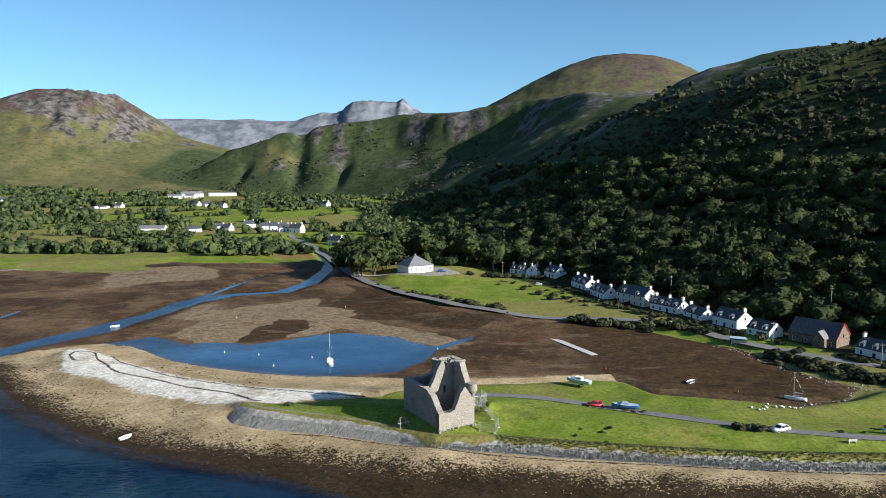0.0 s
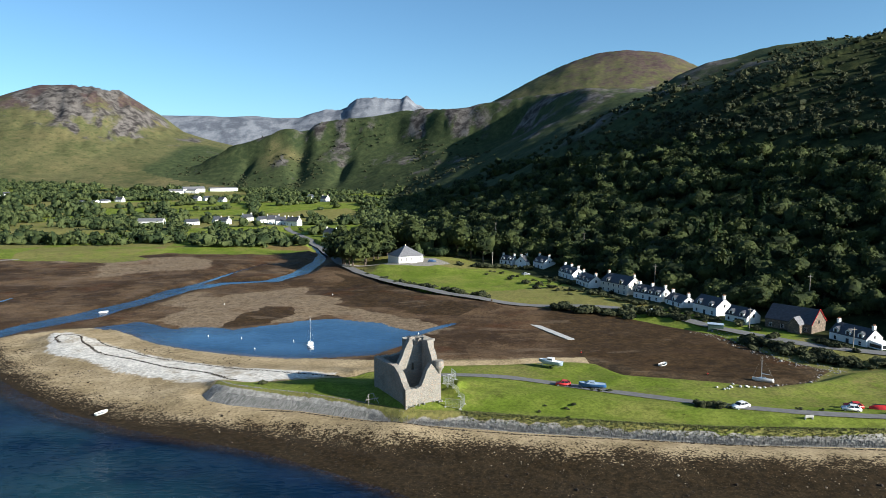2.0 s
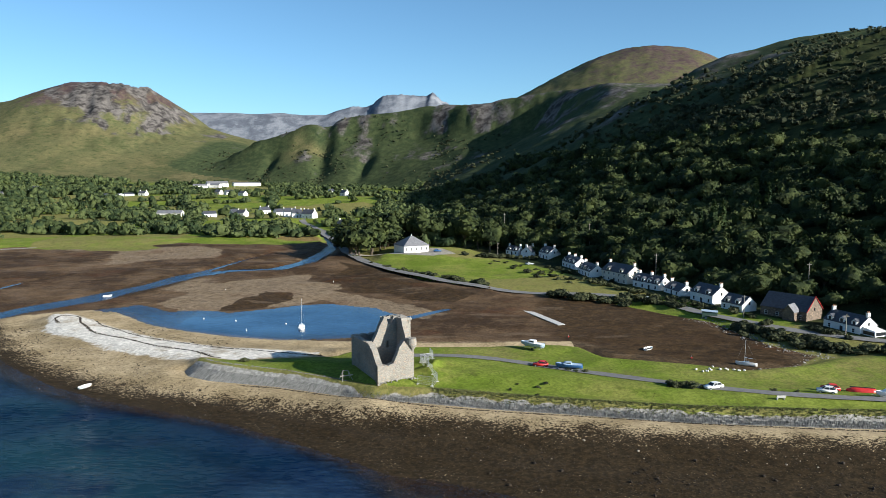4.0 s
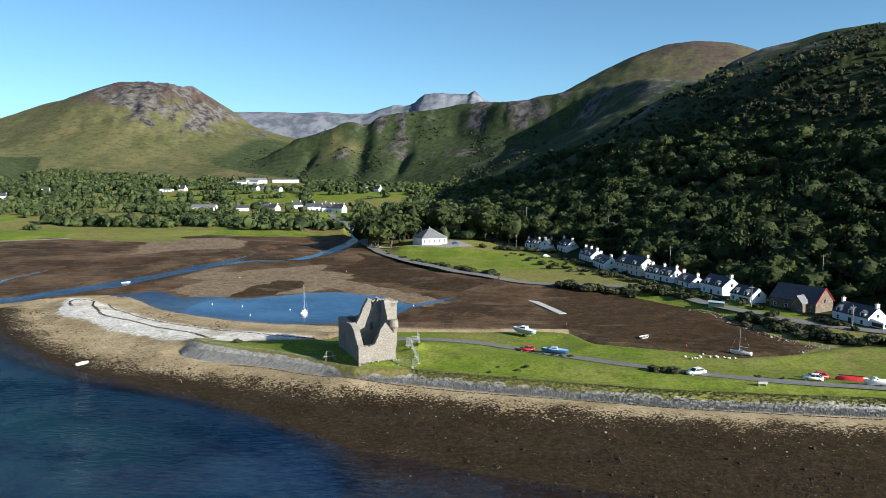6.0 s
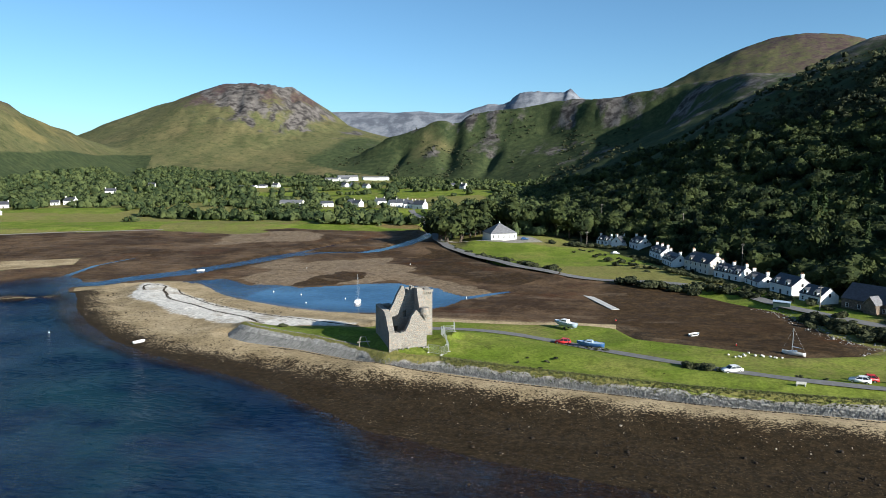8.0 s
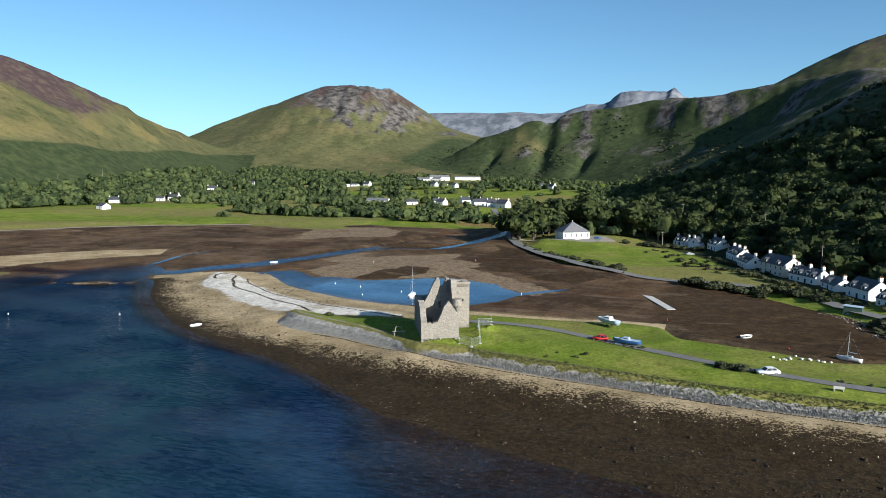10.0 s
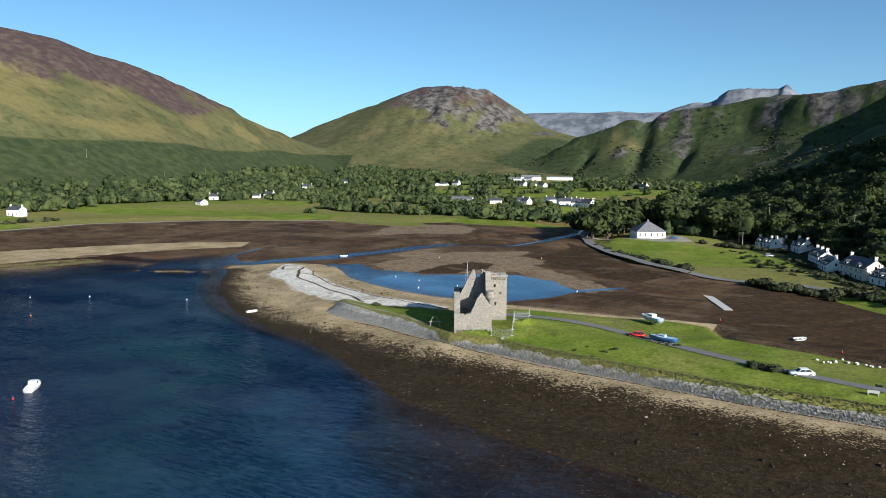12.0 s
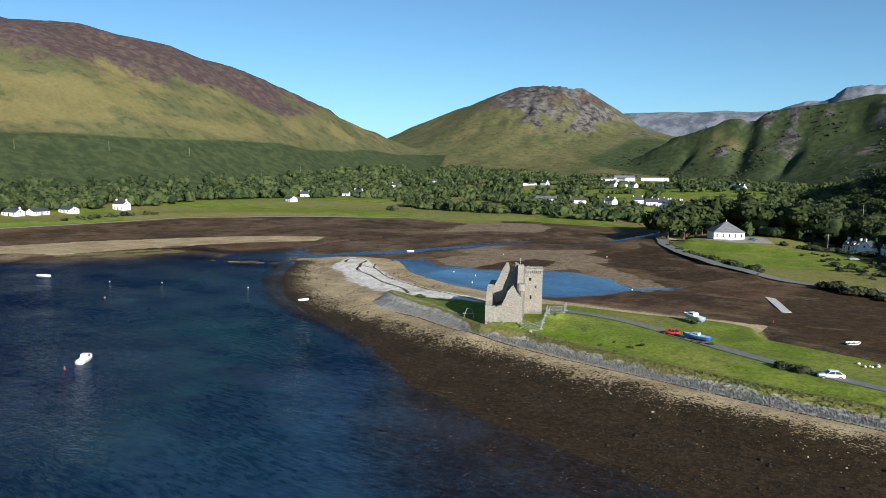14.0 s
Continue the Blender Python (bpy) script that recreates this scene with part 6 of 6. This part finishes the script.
def car(name, m, label, paint, length=4.4):
    c = thing(name, m, label, "car", "parked cars")
    h = length / 2
    bm = bmesh.new()
    prism(bm, [(-h, 0.35), (h, 0.32), (h, 0.62), (h - 0.15, 0.78), (h * 0.45, 0.93), (-h + 0.5, 0.98), (-h + 0.06, 0.95), (-h, 0.7)], -0.87, 0.87)
    bmesh.ops.bevel(bm, geom=[e for e in bm.edges], offset=0.06, segments=2, affect="EDGES")
    part("body", bm, paint, c, "", True)
    bm = bmesh.new()
    v = prism(bm, [(h * 0.42, 0.9), (h * 0.12, 1.38), (-h * 0.55, 1.42), (-h * 0.9, 0.95)], -0.76, 0.76)
    for q in v:
        if q.co.z > 1.2:
            q.co.y *= 0.82
    part("glasshouse", bm, GLASS, c, "dark tinted car glass")
    bm = bmesh.new()
    box(bm, -h * 0.55, h * 0.13, -0.64, 0.64, 1.39, 1.46)
    for x in (h * 0.13, -h * 0.2, -h * 0.55):
        for s in (-1, 1):
            tube(bm, (x - 0.05, s * 0.64, 1.42), (x + (0.55 if x > 0 else -0.05 if x > -h * 0.3 else -0.6), s * 0.79, 0.93), 0.045, 0.045, 5)
    part("roof", bm, paint, c)
    for x in (-h * 0.62, h * 0.63):
        for s in (-0.8, 0.8):
            bm = bmesh.new()
            tube(bm, (x, s - 0.1, 0.32), (x, s + 0.1, 0.32), 0.32, 0.32, 14)
            w = part("wheel", bm, RUBBER, c)
            bm = bmesh.new()
            tube(bm, (x, s - 0.11, 0.32), (x, s + 0.11, 0.32), 0.19, 0.19, 10)
            part("rim", bm, STEEL, w)
    for s in (-0.6, 0.6):
        bm = bmesh.new()
        box(bm, h - 0.08, h + 0.02, s - 0.18, s + 0.18, 0.58, 0.72)
        part("headlight", bm, GLASS, c)
    return c


CAR_WHITE = plain("white car paint", (0.8, 0.8, 0.8), 0.25, 0, 0.02, 1.0, 0.6)
CAR_GREY = plain("silver car paint", (0.45, 0.47, 0.5), 0.3, 0.4, 0.05, 1.0, 0.6)
car("car", pose(52.9, 159.4, height_at(52.9, 159.4), 0, 0, 205), "white saloon car parked on the grass", CAR_WHITE)
car("car", pose(76.0, 158.2, height_at(76, 158.2), 0, 0, 160), "white hatchback parked beside the lane", CAR_WHITE, 3.9)
car("car", pose(78.5, 161.8, height_at(78.5, 161.8), 0, 0, 165), "red hatchback parked on the green", RED_PAINT, 3.8)
car("car", pose(17.9, 178.7, height_at(17.9, 178.7), 0, 0, 166), "red car parked beside the boat trailer", RED_PAINT, 3.6)
car("car", pose(66.5, 276.0, 1.95, 0, 0, -50), "white car parked on the shore road", CAR_WHITE, 4.2)
car("car", pose(29.0, 372.0, height_at(29, 372), 0, 0, 30), "silver car parked in front of a cottage", CAR_GREY, 4.2)
car("car", pose(-18.8, 400.5, height_at(-18.8, 400.5), 0, 0, 10), "blue car parked at the hall", BLUE_PAINT, 4.2)


def small_dinghy_on_grass(x, y, turn):
    boat("dinghy", pose(x, y, height_at(x, y), 170, 0, turn), "white dinghy turned over on the grass", 3.2, 1.4, 0.55, WHITE_PAINT, open_boat=True)


small_dinghy_on_grass(8.2, 193.4, 20)
small_dinghy_on_grass(10.6, 191.6, 65)

# ---- pontoon on the mud ----
pontoon = thing("pontoon", pose(20.2, 261.7, 0.15, 0, 0, math.degrees(math.atan2(238.6 - 261.7, 29.9 - 20.2))), "pale grey floating pontoon walkway lying on the mud", "pontoon")
for k in range(10):
    bm = bmesh.new()
    box(bm, k * 2.5 + 0.03, k * 2.5 + 2.47, -1.3, 1.3, 0.45, 0.6)
    part("deck_panel", bm, CONCRETE, pontoon)
for k in range(5):
    bm = bmesh.new()
    box(bm, k * 5.0 + 0.8, k * 5.0 + 3.6, -1.15, 1.15, -0.1, 0.45)
    part("float", bm, DARK_PAINT, pontoon)
bm = bmesh.new()
box(bm, -0.5, 2.2, 1.3, 4.2, 0.42, 0.58)
part("landing", bm, CONCRETE, pontoon)

# ---- buoys, boulders, bench, posts ----
def buoy(x, y, z, paint, label):
    b = thing("buoy", pose(x, y, z), label, "buoy", "mooring buoys")
    bm = bmesh.new()
    bmesh.ops.create_uvsphere(bm, u_segments=10, v_segments=7, radius=0.21)
    part("float", bm, paint, b, "", True)
    bm = bmesh.new()
    tube(bm, (0, 0, 0.3), (0, 0, 0.55), 0.05, 0.05, 6)
    part("ring", bm, STEEL, b)


for x, y, p in ((-137.9, 133.1, 1), (-70.9, 87.5, 0), (-120, 172, 2), (-165, 150, 2), (-60, 239, 2), (-70, 229, 2), (-78, 243, 2), (-90, 246, 2), (-150, 160, 2)):
    buoy(x, y, 0.12, (RED_PAINT, ORANGE, WHITE_PAINT)[p], ("red", "orange", "white")[p] + " round mooring buoy floating on the water")
for x, y, p in ((59.5, 198.0, 0), (30, 222, 0), (-60, 320, 2), (-20, 250, 2), (-101, 300, 2)):
    buoy(x, y, height_at(x, y) + 0.25, (RED_PAINT, ORANGE, WHITE_PAINT)[p], ("red", "orange", "white")[p] + " round mooring buoy lying on the mud")

r5 = random.Random(9)
for k in range(15):
    x, y = 55 + k * 0.75 + r5.uniform(-0.6, 0.6), 179.5 + r5.uniform(-2.2, 1.4)
    bm = bmesh.new()
    bmesh.ops.create_icosphere(bm, subdivisions=2, radius=1.0)
    for v in bm.verts:
        v.co *= 1 + 0.25 * noise.noise(v.co * 1.3 + Vector((k * 3.1, 0, 0)))
        v.co = Vector((v.co.x * 0.36, v.co.y * 0.26, v.co.z * 0.22))
    ob = part("boulder", bm, BOULDER_WHITE, None, "pale rounded boulder lying on the grass", True)
    tagged(ob, "", "boulder", "boulders on the green").matrix_basis = pose(x, y, height_at(x, y) + 0.18, 0, 0, r5.uniform(0, 180))

bench = thing("bench", pose(64.2, 152.4, height_at(64.2, 152.4), 0, 0, 185), "pale timber bench facing the sea", "bench")
bm = bmesh.new()
box(bm, -0.9, 0.9, -0.25, 0.25, 0.42, 0.48)
part("seat", bm, CONCRETE, bench)
bm = bmesh.new()
box(bm, -0.9, 0.9, 0.22, 0.3, 0.5, 0.95)
part("backrest", bm, CONCRETE, bench)
for s in (-0.75, 0.75):
    bm = bmesh.new()
    box(bm, s - 0.06, s + 0.06, -0.24, 0.24, 0, 0.42)
    part("leg", bm, CONCRETE, bench)


def pole(x, y, h):
    p = thing("telegraph_pole", pose(x, y, height_at(x, y)), "weathered timber telegraph pole with a crossarm", "pole", "telegraph poles")
    bm = bmesh.new()
    tube(bm, (0, 0, -0.3), (0, 0, h), 0.15, 0.11, 7)
    part("post", bm, TIMBER, p)
    bm = bmesh.new()
    box(bm, -0.8, 0.8, -0.06, 0.06, h - 0.7, h - 0.55)
    part("crossarm", bm, TIMBER, p)


for x, y, h in ((14, 404, 8), (90.5, 247.5, 7.5), (109.5, 219, 7), (79, 320, 11), (62, 395, 12), (120, 268, 12), (20, 470, 13), (160, 290, 13), (-640, 420, 9), (-650, 520, 9), (-625, 600, 9), (-640, 330, 9), (-655, 690, 9)):
    pole(x, y, h)

# ---- sea wall: leaning slabs of rock set on edge ----
r8 = np.random.RandomState(8)


def slab_shapes(n):
    out = []
    for k in range(n):
        v = np.array([(x, y, z) for z in (-0.5, 0.5) for x, y in ((-0.5, -0.5), (0.5, -0.5), (0.5, 0.5), (-0.5, 0.5))], float)
        v[:, :2] *= np.where(v[:, 2:] > 0, 0.72, 1.0)
        v += r8.randn(8, 3) * 0.11
        out.append(v)
    return out


SLAB_FACES = np.array([(3, 2, 1, 0), (4, 5, 6, 7), (0, 1, 5, 4), (1, 2, 6, 5), (2, 3, 7, 6), (3, 0, 4, 7)])


def rock_material():
    n = Nodes("set rock", 0.9, 0, 0.2)
    f = n.math("ADD", n.math("MULTIPLY", n.math("ADD", n.island(), n.random()), 0.4), n.math("MULTIPLY", n.noise(1.5, 5), 0.4))
    c = n.mix(n.step(f, 0.2, 0.9), (0.13, 0.127, 0.118), (0.285, 0.28, 0.265))
    n.bump(n.noise(5.0, 4), 0.6, 0.08)
    return n.done(c)


SET_ROCK = rock_material()
sea_wall = tagged(new("sea_wall"), "grey revetment of rock slabs set on edge along the shore", "sea wall", "", "structure")


def between(s):
    """Foot and top of the wall at a share of its length in points."""
    k = min(int(s), len(WALL_FOOT) - 2)
    f = s - k
    a = Vector(WALL_FOOT[k]).lerp(Vector(WALL_FOOT[k + 1]), f)
    b = Vector(WALL_TOP[k]).lerp(Vector(WALL_TOP[k + 1]), f)
    return a, b


def above(a):
    """The point of the wall's top nearest to a point of its foot."""
    best = None
    for k in range(len(WALL_TOP) - 1):
        p, q = Vector(WALL_TOP[k]), Vector(WALL_TOP[k + 1])
        f = max(0, min(1, (a - p).dot(q - p) / (q - p).length_squared))
        c = p.lerp(q, f)
        if best is None or (c - a).length < (best - a).length:
            best = c
    return best


slabs = []
for k in range(len(WALL_FOOT) - 2):
    if WALL_FOOT[k][0] > 150:
        continue
    run = (Vector(WALL_FOOT[k + 1]) - Vector(WALL_FOOT[k])).length
    if k < 4:
        # the older end: small flat stones pitched close in courses up the slope
        for i in range(int(run / 0.2)):
            for row in range(9):
                a = Vector(WALL_FOOT[k]).lerp(Vector(WALL_FOOT[k + 1]), (i + r8.rand()) * 0.2 / run)
                b = above(a)
                f = (row + r8.uniform(0.2, 0.8)) / 9
                p = a.lerp(b, f)
                slabs.append((p.x, p.y, 1.36 + 2.5 * f + r8.uniform(-0.02, 0.02), r8.uniform(0.16, 0.3), math.hypot((b - a).length, 2.5) / 9 * r8.uniform(1.3, 2.0), 0.3, math.atan2(b.y - a.y, b.x - a.x) - math.pi / 2 + r8.randn() * 0.08, math.degrees(math.atan2(2.5, (b - a).length))))
        continue
    for i in range(int(run / 0.16)):
        for row in range(8):
            if row > 4 and r8.rand() < 0.5:
                continue
            s = k + (i + r8.rand()) * 0.16 / run
            a, b = between(min(s, k + 0.999))
            f = (row + r8.rand() * 0.8) / 8
            p = a.lerp(b, f)
            slabs.append((p.x, p.y, 1.22 + 2.5 * f, r8.uniform(0.05, 0.11), r8.uniform(0.14, 0.28), r8.uniform(0.45, 0.8), math.atan2(b.y - a.y, b.x - a.x) - math.pi / 2 + r8.randn() * (0.12 if p.x > -27 else 0.04), math.degrees(math.atan2(2.5, (b - a).length))))
SHAPES = slab_shapes(8)
slab_meshes = [mesh_from("slab", s, SLAB_FACES, SET_ROCK) for s in SHAPES]
vs, fs, count, single = [], [], 0, 0
FLAT = []
for k in range(8):
    v = np.array([(x, y, z) for z in (-0.5, 0.5) for x, y in ((-0.5, -0.5), (0.5, -0.5), (0.5, 0.5), (-0.5, 0.5))], float)
    FLAT.append(v + r8.randn(8, 3) * 0.035)
for k, (x, y, z, a, b, c, turn, slope) in enumerate(slabs):
    lean = (r8.uniform(-8, 14), r8.uniform(-10, 10))
    if c == 0.3:
        lean = (slope + r8.uniform(-1.2, 1.2), r8.uniform(-1.5, 1.5))
    if 10 < x < 30 and single < 300 and k % 3 == 0:
        ob = new("slab", slab_meshes[k % 8])
        ob.parent = sea_wall
        ob.matrix_basis = pose(x, y, z, lean[0], lean[1], math.degrees(turn)) @ Matrix.Diagonal((a, b, c, 1))
        single += 1
        continue
    v = (FLAT if c == 0.3 else SHAPES)[k % 8] * np.array((a, b, c))
    m = np.array(pose(x, y, z, lean[0], lean[1], math.degrees(turn)))
    vs.append(v @ m[:3, :3].T + m[:3, 3])
    fs.append(SLAB_FACES + count)
    count += 8
rest = new("slabs", mesh_from("slabs", np.concatenate(vs), np.concatenate(fs), SET_ROCK))
rest.parent = sea_wall
rest["kind"] = "stuff"

# ---- stones and weed clumps of the foreshore ----
def shore_stones(name, n, x0, x1, y0, y1, keep, sizes, material, label):
    x, y = r8.uniform(x0, x1, n), r8.uniform(y0, y1, n)
    z = land(x, y)
    k = keep(x, y, z)
    x, y, z = x[k], y[k], z[k]
    vs = []
    for i in range(len(x)):
        s = r8.uniform(*sizes) * (1 + (r8.rand() < 0.05) * 1.2)
        t = r8.rand() * 6.3
        v = SHAPES[i % 8] * np.array((s, s * r8.uniform(0.6, 1.0), s * r8.uniform(0.45, 0.8)))
        ca, sa = math.cos(t), math.sin(t)
        vs.append(np.stack([x[i] + v[:, 0] * ca - v[:, 1] * sa, y[i] + v[:, 0] * sa + v[:, 1] * ca, z[i] + v[:, 2] + s * 0.12], -1))
    fs = (SLAB_FACES[None] + (np.arange(len(x)) * 8)[:, None, None]).reshape(-1, 4)
    ob = new(name, mesh_from(name, np.concatenate(vs), fs, material))
    tagged(ob, label, "stones", "", "stuff")


def is_shore(x, y, z):
    foot = np.interp(x, [p[0] for p in WALL_FOOT], [p[1] for p in WALL_FOOT])
    return (z > -0.12) & (z < 1.6) & (y < np.where(x > -66, foot, 240)) & (y > 85)


WEED_ROCK = plain("weed-covered stone", (0.022, 0.014, 0.007), 0.75, 0, 0.5, 2.5)
SAND_ROCK = plain("pale shore stone", (0.30, 0.25, 0.19), 0.9, 0, 0.4, 2.5)
shore_stones("shore_stones", 30000, -150, 115, 105, 230, lambda x, y, z: is_shore(x, y, z) & (r8.rand(len(x)) < np.clip((1.35 - z) / 0.6, 0.08, 1) * np.clip(0.5 + fbm(x, y, 9, 3, 15), 0, 1)), (0.1, 0.3), WEED_ROCK, "dark seaweed-covered stones scattered over the foreshore")
shore_stones("pale_stones", 7000, -150, 115, 110, 230, lambda x, y, z: is_shore(x, y, z) & (fbm(x, y, 12, 2, 16) > -0.1) & (r8.rand(len(x)) < np.clip((z - 0.5) / 0.7, 0.06, 0.7)), (0.1, 0.26), SAND_ROCK, "pale stones scattered over the beach")
WRACK = plain("dry wrack", (0.035, 0.026, 0.018), 0.85, 0, 0.4, 2.0)


def wrack_line(pts, per_metre, half, label):
    """A wavy line of cast-up seaweed clumps."""
    vs = []
    p = [Vector(q) for q in pts]
    for k in range(len(p) - 1):
        a, b = p[max(k - 1, 0)], p[min(k + 2, len(p) - 1)]
        for i in range(int((p[k + 1] - p[k]).length * per_metre)):
            f = r8.rand()
            q = 0.5 * (2 * p[k] + (p[k + 1] - a) * f + (2 * a - 5 * p[k] + 4 * p[k + 1] - b) * f * f + (3 * p[k] - a - 3 * p[k + 1] + b) * f ** 3)
            w = half * (0.5 + 0.7 * abs(math.sin(q.x * 0.31 + q.y * 0.17)))
            x, y = q.x + 0.5 * math.sin(q.x * 0.23) + r8.randn() * w, q.y + 0.5 * math.sin(q.y * 0.4) + r8.randn() * w
            s = r8.uniform(0.12, 0.4)
            t = r8.rand() * 6.3
            v = SHAPES[i % 8] * np.array((s, s * 0.6, 0.14))
            ca, sa = math.cos(t), math.sin(t)
            vs.append((x, y, np.stack([x + v[:, 0] * ca - v[:, 1] * sa, y + v[:, 0] * sa + v[:, 1] * ca, v[:, 2] + 0.04], -1)))
    z = land(np.array([v[0] for v in vs]), np.array([v[1] for v in vs]))
    all_v = np.concatenate([v[2] + np.array((0, 0, h)) for v, h in zip(vs, z)])
    fs = (SLAB_FACES[None] + (np.arange(len(vs)) * 8)[:, None, None]).reshape(-1, 4)
    tagged(new("seaweed_line", mesh_from("seaweed_line", all_v, fs, WRACK)), label, "seaweed", "", "stuff")


wrack_line([(-131, 229), (-135.5, 236), (-134.5, 241), (-131, 240.5), (-125, 232), (-110, 214.6), (-93, 204.6), (-76, 195.5), (-68, 190), (-63, 186)], 11, 0.22, "dark line of cast-up seaweed along the shingle ridge")
wrack_line([(-123, 237.5), (-108, 223), (-95, 213.3), (-80, 205.5), (-62, 198.5), (-48, 193), (-38, 191)], 6, 0.2, "thin line of dry seaweed on the inner beach")
wrack_line([(-52, 166), (-43, 164), (-27, 157.8), (-12, 153.6), (8, 149.6), (25, 147.4), (60, 143), (95, 141)], 7, 0.25, "dark seaweed cast up at the foot of the sea wall")
shore_stones("field_stones", 2600, 58, 112, 180, 250, lambda x, y, z: (along(x, y, EAST_SHORE)[0] < 4.0) | (along(x, y, INNER)[0] < 1.5), (0.15, 0.45), GREY_ROCK, "grey stones along the edge of the mud")

# ---- rough grass growing over the top of the sea wall ----
TUFT = plain("dry grass tufts", (0.125, 0.13, 0.048), 0.9, 0, 0.4, 1.5)


def grass_tufts(n):
    vs, at = [], []
    top = [Vector(p) for p in WALL_TOP if -12 < p[0] < 200]
    runs = [(top[k + 1] - top[k]).length for k in range(len(top) - 1)]
    for k in range(len(top) - 1):
        for _ in range(int(n * min(runs[k], 60) / sum(min(r, 60) for r in runs))):
            p = top[k].lerp(top[k + 1], r8.rand() * min(1, 60 / runs[k])) + Vector((0, r8.uniform(-1.7, 0.7)))
            at.append((p.x, p.y))
            h, w = r8.uniform(0.1, 0.26), r8.uniform(0.05, 0.14)
            for _ in range(3):
                t, lean = r8.rand() * 6.3, r8.randn(2) * 0.12
                c, q = math.cos(t) * w, math.sin(t) * w
                vs.append(((p.x - c, p.y - q, -0.05), (p.x + c, p.y + q, -0.05), (p.x + c * 0.5 + lean[0], p.y + q * 0.5 + lean[1], h), (p.x - c * 0.7 + lean[0], p.y - q * 0.7 + lean[1], h * 0.8)))
    z = np.repeat(land(np.array([a[0] for a in at]), np.array([a[1] for a in at])), 3)
    v = np.array(vs)
    v[:, :, 2] += z[:, None]
    ob = new("grass_tufts", mesh_from("grass_tufts", v.reshape(-1, 3), np.arange(len(v) * 4).reshape(-1, 4), TUFT))
    tagged(ob, "tufts of dry rough grass along the top of the sea wall", "grass", "", "stuff")


grass_tufts(5200)
